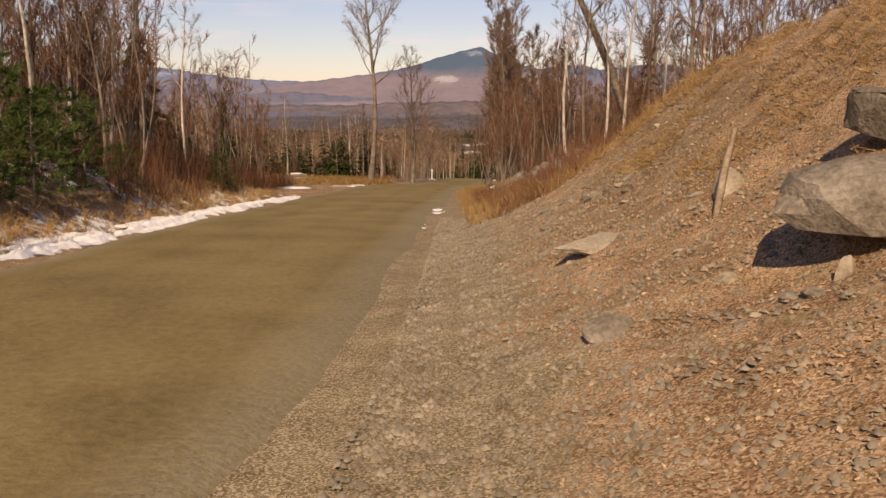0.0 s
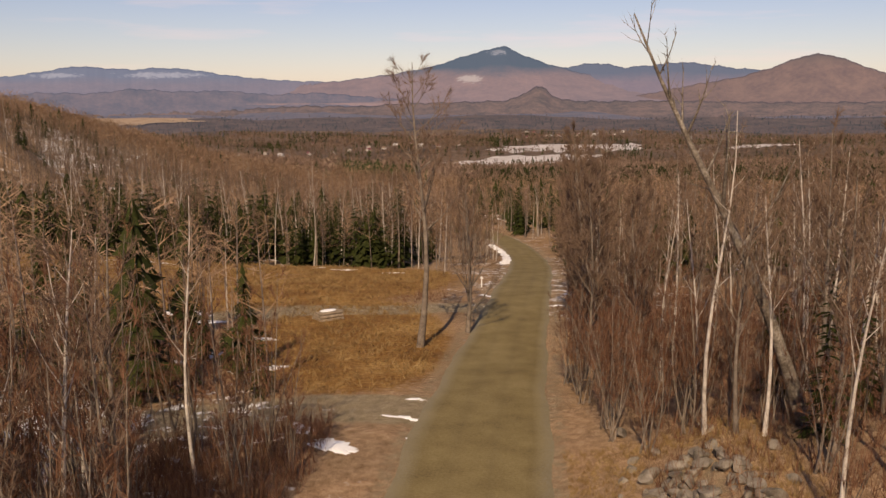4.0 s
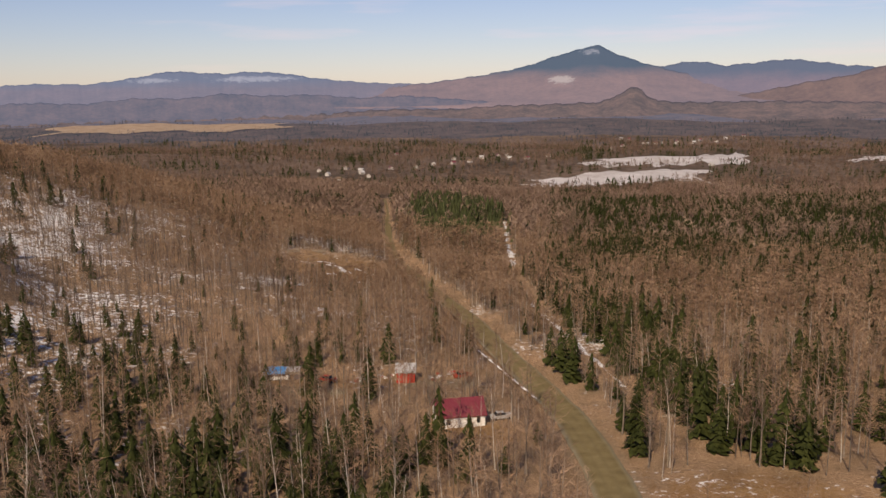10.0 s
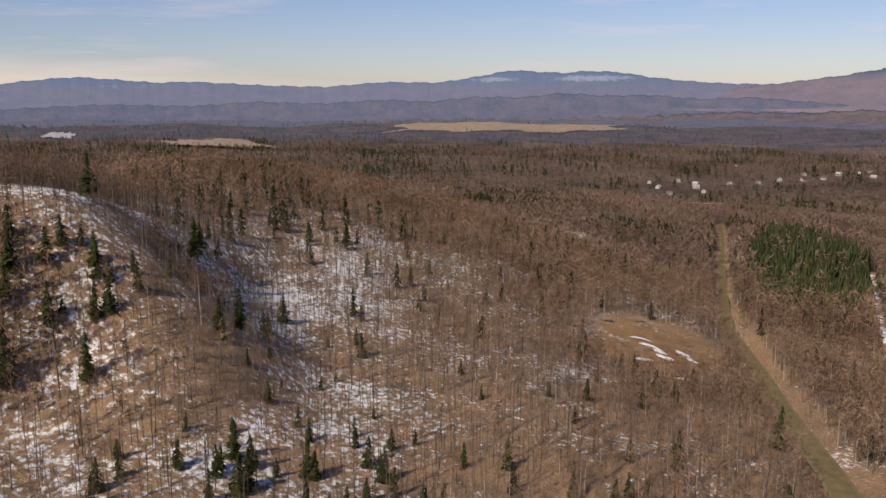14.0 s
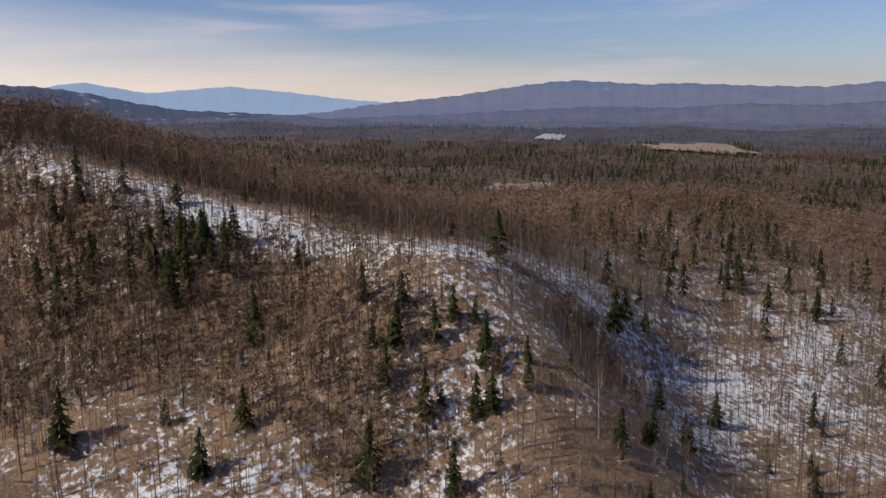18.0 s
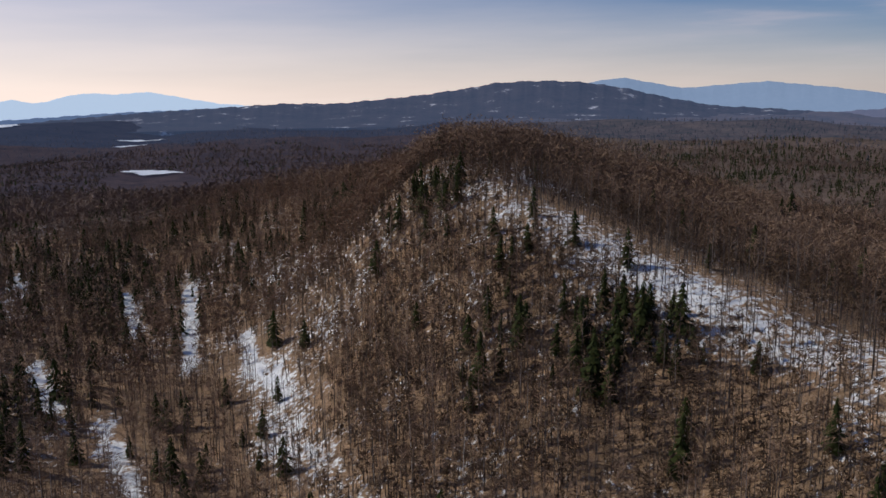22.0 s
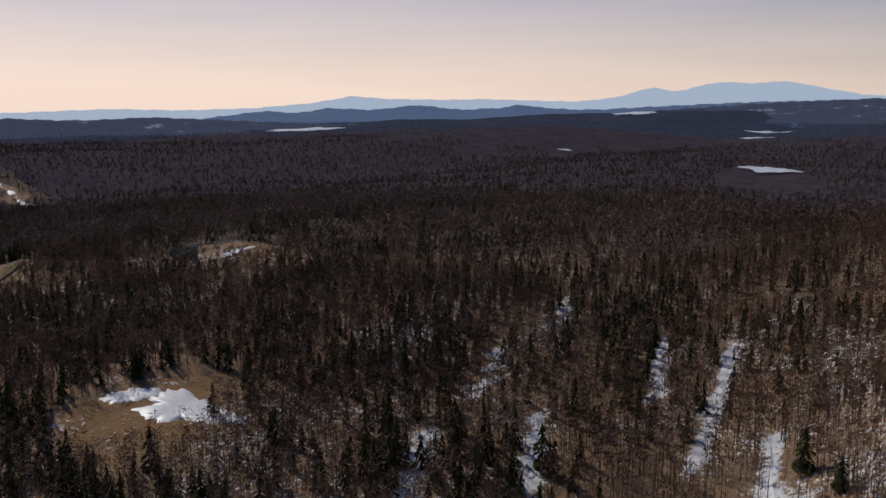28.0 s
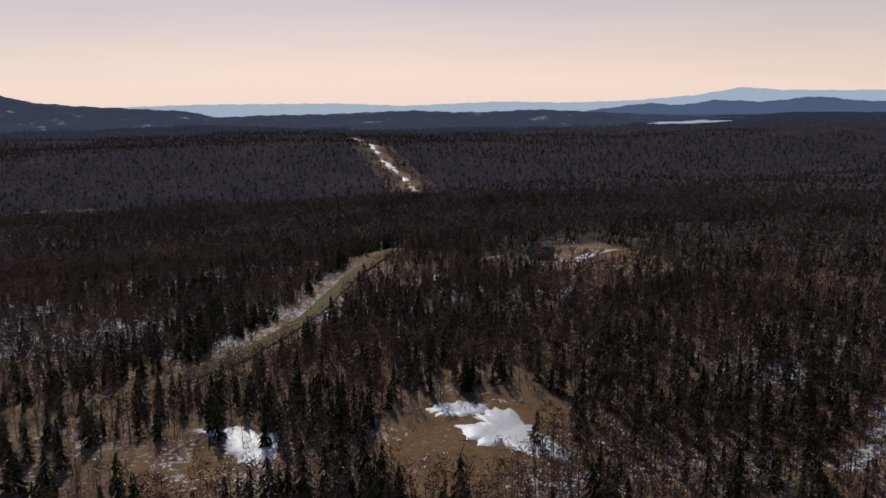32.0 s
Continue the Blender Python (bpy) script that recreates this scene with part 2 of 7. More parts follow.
GREEN_ROOF = material("dark_green_roof", [(0.02, 0.05, 0.04), (0.035, 0.075, 0.06), (0.05, 0.09, 0.07)], 1.0, rough=0.5)
TARP = material("blue_tarp", [(0.03, 0.16, 0.38), (0.06, 0.25, 0.52), (0.16, 0.40, 0.62)], 0.8, rough=0.4, bump=0.4)
DARK = material("dark_glass", [(0.015, 0.016, 0.018), (0.025, 0.027, 0.03)], 1.0, rough=0.15, specular=0.6)
BROWN_WALL = material("brown_siding", [(0.13, 0.09, 0.06), (0.19, 0.13, 0.09), (0.24, 0.17, 0.12)], 1.0)
ICE = material("lake_ice", [(0.82, 0.81, 0.78), (0.90, 0.89, 0.87)], 60.0, rough=0.35)
RUST = material("rusty_red_metal", [(0.20, 0.03, 0.02), (0.35, 0.05, 0.03), (0.22, 0.09, 0.05)], 0.4, rough=0.6)


def ground_material():
    """Leaf litter, dry grass, stony soil and patches of old snow, laid out by the cover of the ground; bare woods far off."""
    m = bpy.data.materials.new("forest_floor")
    m.use_nodes = True
    tree = m.node_tree
    link = tree.links.new
    surface = tree.nodes["Principled BSDF"]
    surface.inputs["Roughness"].default_value = 0.95
    surface.inputs["Specular IOR Level"].default_value = 0.1
    place = tree.nodes.new("ShaderNodeNewGeometry")

    def noise_at(size, detail=4.0, rough=0.6):
        n = node(tree, "ShaderNodeTexNoise", Scale=1.0 / size, Detail=detail, Roughness=rough)
        link(place.outputs["Position"], n.inputs["Vector"])
        return n.outputs["Fac"]

    def ramp(fac, stops):
        r = tree.nodes.new("ShaderNodeValToRGB")
        e = r.color_ramp.elements
        while len(e) < len(stops):
            e.new(0.5)
        for n, (at, c) in enumerate(stops):
            e[n].position, e[n].color = at, (*c, 1)
        link(fac, r.inputs["Fac"])
        return r.outputs["Color"]

    def mixed(fac, a, b):
        n = tree.nodes.new("ShaderNodeMix")
        n.data_type = "RGBA"
        link(fac, n.inputs["Factor"])
        link(a, n.inputs["A"])
        link(b, n.inputs["B"])
        return n.outputs["Result"]

    def math_node(op, a, b=None, c=None, clamp=False):
        n = tree.nodes.new("ShaderNodeMath")
        n.operation, n.use_clamp = op, clamp
        for i, v in enumerate((a, b, c)):
            if v is None:
                continue
            if isinstance(v, (int, float)):
                n.inputs[i].default_value = v
            else:
                link(v, n.inputs[i])
        return n.outputs[0]

    attr = tree.nodes.new("ShaderNodeAttribute")
    attr.attribute_name = "cover"
    split = tree.nodes.new("ShaderNodeSeparateColor")
    link(attr.outputs["Color"], split.inputs["Color"])
    snow_amount, grass_amount, stony = split.outputs["Red"], split.outputs["Green"], split.outputs["Blue"]
    wood_amount = attr.outputs["Alpha"]
    leaf = tree.nodes.new("ShaderNodeTexVoronoi")
    leaf.inputs["Scale"].default_value = 55.0
    link(place.outputs["Position"], leaf.inputs["Vector"])
    leaf_tone = tree.nodes.new("ShaderNodeSeparateColor")
    link(leaf.outputs["Color"], leaf_tone.inputs["Color"])
    leafy = math_node("MULTIPLY_ADD", leaf_tone.outputs["Red"], 0.45, math_node("MULTIPLY", noise_at(0.6), 0.55))
    litter = ramp(leafy, [(0.22, (0.08, 0.046, 0.024)), (0.45, (0.25, 0.163, 0.094)), (0.62, (0.42, 0.298, 0.185)), (0.8, (0.62, 0.49, 0.35))])
    broad = ramp(noise_at(9.0), [(0.35, (0.78, 0.74, 0.7)), (0.65, (1.15, 1.05, 0.98))])
    tint = tree.nodes.new("ShaderNodeMix")
    tint.data_type, tint.blend_type = "RGBA", "MULTIPLY"
    tint.inputs["Factor"].default_value = 1.0
    link(litter, tint.inputs["A"])
    link(broad, tint.inputs["B"])
    litter = tint.outputs["Result"]
    grass = ramp(math_node("MULTIPLY_ADD", noise_at(0.35), 0.5, math_node("MULTIPLY", noise_at(5.0), 0.5)),
                 [(0.36, (0.13, 0.062, 0.02)), (0.5, (0.25, 0.125, 0.038)), (0.64, (0.40, 0.25, 0.095))])
    pebble = tree.nodes.new("ShaderNodeTexVoronoi")
    pebble.inputs["Scale"].default_value = 52.0
    link(place.outputs["Position"], pebble.inputs["Vector"])
    pebble_tone = tree.nodes.new("ShaderNodeSeparateColor")
    link(pebble.outputs["Color"], pebble_tone.inputs["Color"])
    soil = ramp(math_node("MULTIPLY_ADD", pebble_tone.outputs["Green"], 0.5, math_node("MULTIPLY", noise_at(0.8), 0.5)),
                [(0.25, (0.11, 0.083, 0.046)), (0.5, (0.235, 0.178, 0.102)), (0.75, (0.46, 0.37, 0.25))])
    woods = ramp(math_node("MULTIPLY_ADD", noise_at(12.0, 6.0, 0.75), 0.6, math_node("MULTIPLY", noise_at(160.0, 4.0), 0.4)),
                 [(0.36, (0.022, 0.024, 0.015)), (0.45, (0.085, 0.06, 0.043)), (0.55, (0.15, 0.105, 0.076)), (0.68, (0.22, 0.158, 0.118))])
    soft = math_node("SUBTRACT", noise_at(0.5), 0.5)
    patches = math_node("MULTIPLY_ADD", noise_at(1.5, 5.0, 0.7), 0.75, math_node("MULTIPLY", noise_at(14.0, 2.0), 0.25))

    def over(amount, contrast):
        return math_node("MULTIPLY_ADD", math_node("ADD", math_node("SUBTRACT", amount, 0.5), soft), contrast, 0.5, clamp=True)

    color = mixed(over(grass_amount, 3.0), litter, grass)
    color = mixed(over(stony, 3.0), color, soil)
    color = mixed(over(wood_amount, 6.0), color, woods)
    snow_mask = math_node("MULTIPLY_ADD", math_node("SUBTRACT", math_node("MULTIPLY_ADD", snow_amount, 0.6, patches), 0.8), 14.0, 0.5, clamp=True)
    white = tree.nodes.new("ShaderNodeRGB")
    white.outputs[0].default_value = (0.85, 0.83, 0.80, 1)
    color = mixed(snow_mask, color, white.outputs[0])
    link(color, surface.inputs["Base Color"])
    relief = node(tree, "ShaderNodeBump", Strength=0.7, Distance=0.05)
    link(leafy, relief.inputs["Height"])
    link(relief.outputs["Normal"], surface.inputs["Normal"])
    return m


GROUND = ground_material()


# ---- the lie of the land ----
ROAD = [(-331, -248), (-305, -211), (-283, -181), (-262, -144), (-243, -108), (-226, -85), (-205, -58), (-160, -28), (-100, -16), (-44, -17), (-12, -11),
        (-5.9, 0), (-5.2, 9), (-5.0, 17), (-4.8, 30), (-4.2, 42), (-3.3, 58), (-1.6, 78), (0.8, 100), (3.6, 125), (6.8, 155), (8.6, 185), (8.2, 215), (5.5, 245),
        (0.5, 275), (-8, 305), (-18, 337), (-30, 380), (-48, 432), (-64, 485), (-86, 548), (-102, 620), (-137, 793), (-190, 1050)]
LEVEL_Y = [-5000, -2600, -1400, -990, -390, -230, -160, -60, 0, 22, 39, 51, 68, 90, 126, 192, 259, 375, 498, 545, 700, 784, 1418, 1730, 2394, 5000]
LEVEL_Z = [-40, -60, -30, -75, -28, -6, -6, -2.5, -0.5, -2, -3.2, -4.1, -5.2, -7.4, -10.1, -18.8, -25, -34.8, -46, -49, -61, -64, -104, -92, -115, -130]
RIDGE = [(-760, 230, 18), (-560, 222, 52), (-450, 235, 60), (-360, 229, 65), (-285, 272, 47), (-240, 308, 38), (-205, 316, 42), (-180, 322, 29), (-150, 345, 2), (-110, 380, 2)]


def smooth(a, b, v):
    t = np.clip((v - a) / (b - a), 0, 1)
    return t * t * (3 - 2 * t)


def along(x, y, line):
    """The distance to a line of places, the side (below 0: its right) and how far along its places the nearest one lies."""
    best, side, place = np.full(np.shape(x), 1e9), np.zeros(np.shape(x)), np.zeros(np.shape(x))
    for n in range(len(line) - 1):
        (ax, ay), (bx, by) = line[n][:2], line[n + 1][:2]
        ux, uy = bx - ax, by - ay
        t = np.clip(((x - ax) * ux + (y - ay) * uy) / (ux * ux + uy * uy), 0, 1)
        dx, dy = x - ax - t * ux, y - ay - t * uy
        d = np.hypot(dx, dy)
        near = d < best
        best = np.where(near, d, best)
        side = np.where(near, np.sign(ux * dy - uy * dx), side)
        place = np.where(near, n + t, place)
    return best, side, place


def ripple(x, y, size):
    u, v = x / size, y / size
    return (np.sin(u * 1.7 + 1.3 * np.sin(v * 1.1)) + np.sin(v * 2.1 + 1.7 * np.sin(u * 0.9 + 2)) + 0.5 * np.sin(u * 4.3 + v * 3.1) + 0.4 * np.sin(v * 5.7 - u * 2.9)) / 2.9


def level(y):
    return np.mean([np.interp(y + d, LEVEL_Y, LEVEL_Z) for d in (-6, -2, 2, 6)], axis=0)


def ground_z(x, y):
    x, y = np.asarray(x, float), np.asarray(y, float)
    z = level(y)
    road, side, _ = along(x, y, ROAD)
    away = smooth(6, 40, road)
    # the land rises gently to the west, then falls off past the hill
    z = z + 11 * smooth(30, 260, -x) * smooth(20, 110, y) * (1 - smooth(900, 1500, y)) * (1 - 0.85 * smooth(-150, -280, x) * smooth(260, 180, y))
    west = smooth(430, 1500, -x) * (1 - smooth(800, 2200, y))
    z = z + west * (-75 - z) * smooth(-1200, -100, y) + west * (-25) * smooth(200, 1200, -y)
    d, s, t = along(x, y, RIDGE)
    top = np.interp(t, range(len(RIDGE)), [r[2] for r in RIDGE])
    steep = np.interp(t, [0, 3, 5, 7, 9], [187, 47, 66, 30, 34])
    gentle = np.interp(t, [0, 3, 5, 7, 9], [197, 143, 88, 40, 34])
    width = np.where(s < 0, steep, gentle)
    z = z + top * np.exp(-np.abs(d / width) ** 1.7)
    # the broad wooded back of the hill
    z = z + 45 * np.exp(-((x + 319) / 142) ** 2 - ((y - 500) / 165) ** 2)
    # far ground lifts towards the south-west lakes
    far = np.hypot(x + 130, y - 240)
    z = z + smooth(2300, 4200, far) * smooth(300, -1200, y) * smooth(200, -600, x) * (-25 + 51 * np.exp(-(np.hypot(x + 3400, y + 1450) / 1300) ** 2))
    z = z + away * (1.6 * ripple(x, y, 38) + 0.5 * ripple(x, y, 9)) + smooth(300, 1200, far) * 9 * ripple(x, y, 240)
    z = z + smooth(1700, 3600, far) * smooth(-300, 300, y) * (34 + 16 * ripple(x, y, 420))
    # cut bank east of the road, ditch and bank west of it
    e = x - np.interp(y, [r[1] for r in ROAD[13:]], [r[0] for r in ROAD[13:]])
    east = np.interp(y, [-30, -12, 8, 16, 26, 36, 46, 58, 66, 76], [0.5, 2.5, 4.2, 5.0, 4.6, 3.0, 2.5, 2.6, 1.2, 0.2])
    rise = np.clip((e - 5.2) / 7.0, 0, 1)
    z = z + (e > 0) * east * (rise * (0.4 + 0.6 * rise) + 0.05 * rise * ripple(x, y, 1.3) + 0.03 * rise * ripple(x, y, 0.5)) * (1 - smooth(14, 60, e) * 0.75) * smooth(-40, -8, y)
    wbank = np.interp(y, [-30, -10, 30, 46, 53, 60], [0.3, 1.7, 2.1, 1.6, 0.8, 0.0])
    z = z + (e < 0) * wbank * (smooth(6.3, 11.0, -e) * 1.0 - 0.3 * np.exp(-((e + 5.9) / 0.5) ** 2)) * (1 - smooth(14, 50, -e) * 0.7)
    z = z + 0.06 * smooth(4.5, 6, road) * ripple(x, y, 0.9) * (1 - smooth(20, 60, road))
    # the roadbed
    z = np.where(road < np.where(y < 75, 4.5, np.where(y < 240, 4.1, 6.0)), np.minimum(z, level(y) - 0.1 - 0.9 * smooth(220, 320, y)), z)
    return z


def spaced(low, high, dense_low, dense_high, fine, growth, widest):
    right, left = [dense_high], [dense_low]
    while right[-1] < high:
        right.append(right[-1] + min(fine + growth * (right[-1] - dense_high), widest if right[-1] < 2500 else 90))
    while left[-1] > low:
        left.append(left[-1] - min(fine + growth * (dense_low - left[-1]), widest if left[-1] > -2500 else 90))
    return np.array(left[::-1] + list(np.arange(dense_low + fine, dense_high, fine)) + right)


def mesh_from(name, verts, faces, mats=(), smooth_faces=False):
    """A mesh from arrays: faces all of one size."""
    me = bpy.data.meshes.new(name)
    verts, faces = np.asarray(verts, np.float32), np.asarray(faces, np.int32)
    k = faces.shape[1]
    me.vertices.add(len(verts))
    me.vertices.foreach_set("co", verts.ravel())
    me.loops.add(faces.size)
    me.loops.foreach_set("vertex_index", faces.ravel())
    me.polygons.add(len(faces))
    me.polygons.foreach_set("loop_start", np.arange(0, faces.size, k, dtype=np.int32))
    if smooth_faces:
        me.polygons.foreach_set("use_smooth", np.ones(len(faces), bool))
    me.update(calc_edges=True)
    for m in mats:
        me.materials.append(m)
    return me


def inside(x, y, cx, cy, rx, ry, turn=0.0):
    """1 in the middle of an oval, 0 at its rim, below 0 outside."""
    c, s = math.cos(turn), math.sin(turn)
    u, v = ((x - cx) * c + (y - cy) * s) / rx, (-(x - cx) * s + (y - cy) * c) / ry
    return 1 - np.hypot(u, v)


# open places: x, y, half lengths, turn
MEADOW = [(-34, 140, 30, 34, 0.25), (-62, 150, 34, 20, -0.1), (-14, 95, 9, 22, 0.1)]
CLEARINGS = [(-242, 36, 25, 21, 0.9), (-262, 26, 17, 17, 0.0), (-180, 24, 21, 17, -0.6), (-408, -162, 36, 26, 0.9), (-305, -160, 24, 17, 0.5), (-97, 472, 24, 40, 0.2),
             (-45, 300, 30, 9, 0.12), (-20, 262, 12, 9, 0.1), (27, 230, 18, 20, 0.0), (-218, -306, 16, 8, 0.2), (-217, 702, 16, 8, 0.0)]
POWER_LINE = [(22, 250), (5, 330), (-12, 420), (-24, 522), (-35, 669), (-43, 775)]
SOUTH_LINE = [(-632, -1000), (-650, -1123), (-668, -1280), (-750, -1640), (-817, -1912)]
# lanes of snow between the spruces, the snowy shoulder of the hill
LANES = [[(-415, 123), (-365, 142), (-324, 155)], [(-328, 106), (-298, 126), (-285, 136)], [(-292, 142), (-270, 156), (-246, 170)], [(-412, 99), (-355, 127)], [(-245, 131), (-222, 152)], [(-345, 165), (-312, 180), (-290, 196)],
         [(-370, 60), (-330, 82)], [(-300, 90), (-268, 112)], [(-440, 40), (-400, 62)]]
SHOULDER = [(-305, 256), (-283, 270), (-255, 291), (-230, 309), (-212, 322), (-196, 342), (-182, 366)]
HILL_FOOT = [(-318, 178), (-296, 188), (-266, 198), (-236, 220), (-206, 236), (-180, 262)]
WATERS = [(-3240, -1590, 140, 95, 0.53), (-3146, -990, 75, 60, -1.1), (-2700, -850, 45, 40, -1.1), (-2290, -2480, 150, 80, -0.85), (-1672, -386, 62, 40, -1.1), (-2064, -1094, 26, 16, -1.0)]
# fields in the valley, by their corners, and the places of its houses
FIELDS = [[(-48, 1320), (205, 1400), (236, 1580), (-40, 1440)], [(30, 1600), (314, 1650), (385, 2040), (80, 1740)], [(490, 1690), (630, 1720), (690, 1850), (560, 1800)],
          [(-420, 1300), (-250, 1340), (-240, 1372), (-415, 1345)], [(-1590, 2680), (-930, 3020), (-1010, 3330), (-1680, 2960)], [(205, 590), (262, 620), (268, 680), (228, 684)],
          [(-1500, 1690), (-1450, 1900), (-1690, 2040), (-1760, 1800)], [(-1050, 870), (-990, 950), (-1075, 1010), (-1120, 940)], [(-2090, 1720), (-2040, 1780), (-2275, 1985), (-2300, 1930)],
          [(-800, 735), (-730, 775), (-770, 840), (-850, 790)], [(-600, 1240), (-500, 1270), (-490, 1350), (-610, 1320)]]
HOUSES = [(172, 2590), (188, 2540), (205, 2300), (220, 2360), (236, 2310), (262, 2400), (285, 2330), (300, 2420), (318, 2300), (335, 2370), (360, 2440), (390, 2380), (430, 2480), (508, 2640),
          (-161, 1715), (-145, 1777), (-118, 1850), (-107, 1960), (-90, 1730), (-60, 1800), (-343, 1452), (-372, 1500), (-403, 1560), (-365, 1600), (-330, 1560), (677, 2190), (774, 2290), (252, 1615), (-348, 1990), (-20, 1880), (-560, 1300), (-585, 1325), (-300, 1480), (-320, 1520), (-285, 1590), (-250, 1640), (-225, 1690), (-190, 1700), (-200, 1790), (120, 2180), (150, 2230), (100, 2260),
          (-1660, 1850), (-1620, 1900), (-1690, 1880), (-1400, 2900), (-1150, 3060)]


def in_field(x, y, corners, room=0.0):
    """Above 0 inside a field of four corners, in metres from its edge."""
    got = np.full(np.shape(x), 1e9)
    for (ax, ay), (bx, by) in zip(corners, corners[1:] + corners[:1]):
        long = math.hypot(bx - ax, by - ay)
        got = np.minimum(got, ((bx - ax) * (y - ay) - (by - ay) * (x - ax)) / long)
    return got + room


def open_land(x, y):
    """Above 0 where no trees stand."""
    a = np.full(np.shape(x), -9.0)
    for c in MEADOW + CLEARINGS + WATERS:
        a = np.maximum(a, inside(x, y, *c))
    for c in FIELDS:
        a = np.maximum(a, in_field(x, y, c, 6.0 + 8 * ripple(x[()], y[()], 40)))
    for lane in LANES:
        a = np.maximum(a, 1 - along(x, y, lane)[0] / (1.9 + 1.2 * ripple(x, y, 9)))
    for hx, hy in HOUSES:
        a = np.maximum(a, inside(x, y, hx, hy - 30, 15, 46))
    a = np.maximum(a, 1 - along(x, y, ROAD)[0] / (np.interp(y, [-60, -25, 55, 70, 110, 230, 330, 500, 700], [11.0, 7.2, 7.2, 5.6, 5.8, 7.0, 7.6, 6.6, 5.0]) + 1.2 * ripple(x, y, 7)))
    a = np.maximum(a, 1 - along(x, y, POWER_LINE)[0] / 3.0)
    a = np.maximum(a, 1 - along(x, y, SOUTH_LINE)[0] / 9.0)
    drive = np.maximum(1 - along(x, y, [(-4, 70), (-13, 70.5), (-24, 66), (-40, 60)])[0] / 4, 1 - along(x, y, [(2, 112), (-10, 109), (-27, 107), (-44, 96)])[0] / 4)
    return np.maximum(a, drive)


def snowy(x, y):
    """How far a place belongs to the snowy parts of the hill, where the trees stand thin, 0 to 1."""
    a = np.exp(-(along(x, y, SHOULDER)[0] / 17) ** 2)
    a = np.maximum(a, 0.85 * np.exp(-(along(x, y, HILL_FOOT)[0] / 14) ** 2))
    a = np.maximum(a, 0.9 * np.exp(-np.abs((x + 196) / 52) ** 3 - np.abs((y - 378) / 82) ** 3))
    a = np.maximum(a, 0.8 * np.exp(-np.abs((x + 128) / 38) ** 3 - np.abs((y - 312) / 60) ** 3))
    return a * (1 - np.maximum(brushy(x, y), np.exp(-(np.hypot(x + 165, y - 330) / 15) ** 2)))


def brushy(x, y):
    """The open face of the hill under low brown brush, 0 to 1."""
    a = np.clip(2.2 * inside(x, y, -248, 246, 74, 32, 0.42), 0, 1)
    a = np.maximum(a, np.clip(2.2 * inside(x, y, -202, 277, 36, 27, 0.7), 0, 1))
    return np.maximum(a, np.clip(2.2 * inside(x, y, -190, 345, 16, 11, 0.3), 0, 1))


def snow_cover(x, y):
    """How much of the ground old snow still covers, 0 to 1."""
    s = 0.30 + 0.12 * ripple(x, y, 60) + 0.09 * ripple(x, y, 19)
    s = s + 0.05 * np.exp(-(np.hypot(x + 330, y - 130) / 80) ** 2) + 0.07 * smooth(-60, -110, x) * smooth(200, 250, y) * smooth(620, 480, y) * smooth(-330, -260, x)
    s = np.maximum(s, (0.54 + 0.14 * ripple(x, y, 13)) * snowy(x, y))
    s = s - 0.05 * brushy(x, y)
    s = s + 0.13 * smooth(-50, -120, y) * smooth(-380, -250, x) * smooth(-420, -330, y) + 0.2 * np.exp(-(np.hypot(x + 25, y - 62) / 14) ** 2)
    for lane in LANES:
        s = np.maximum(s, 0.75 * np.exp(-(along(x, y, lane)[0] / 3.5) ** 2))
    s = s + 0.03 * smooth(-100, -180, x) * smooth(300, 200, y) * smooth(-500, -200, y)
    s = s - 0.3 * smooth(-30, 6, x) * smooth(120, 40, y)
    s = s - 0.16 * smooth(30, 90, x)
    for c in MEADOW:
        s = np.where(inside(x, y, *c) > 0, 0.05, s)
    e = x + 4.2
    s = s + (0.24 * np.exp(-((e + 6.8) / 1.5) ** 2) + 0.17 * np.exp(-((e + 11) / 4.5) ** 2)) * smooth(57, 50, y) * smooth(-25, -5, y)
    return np.clip(s, 0, 1)


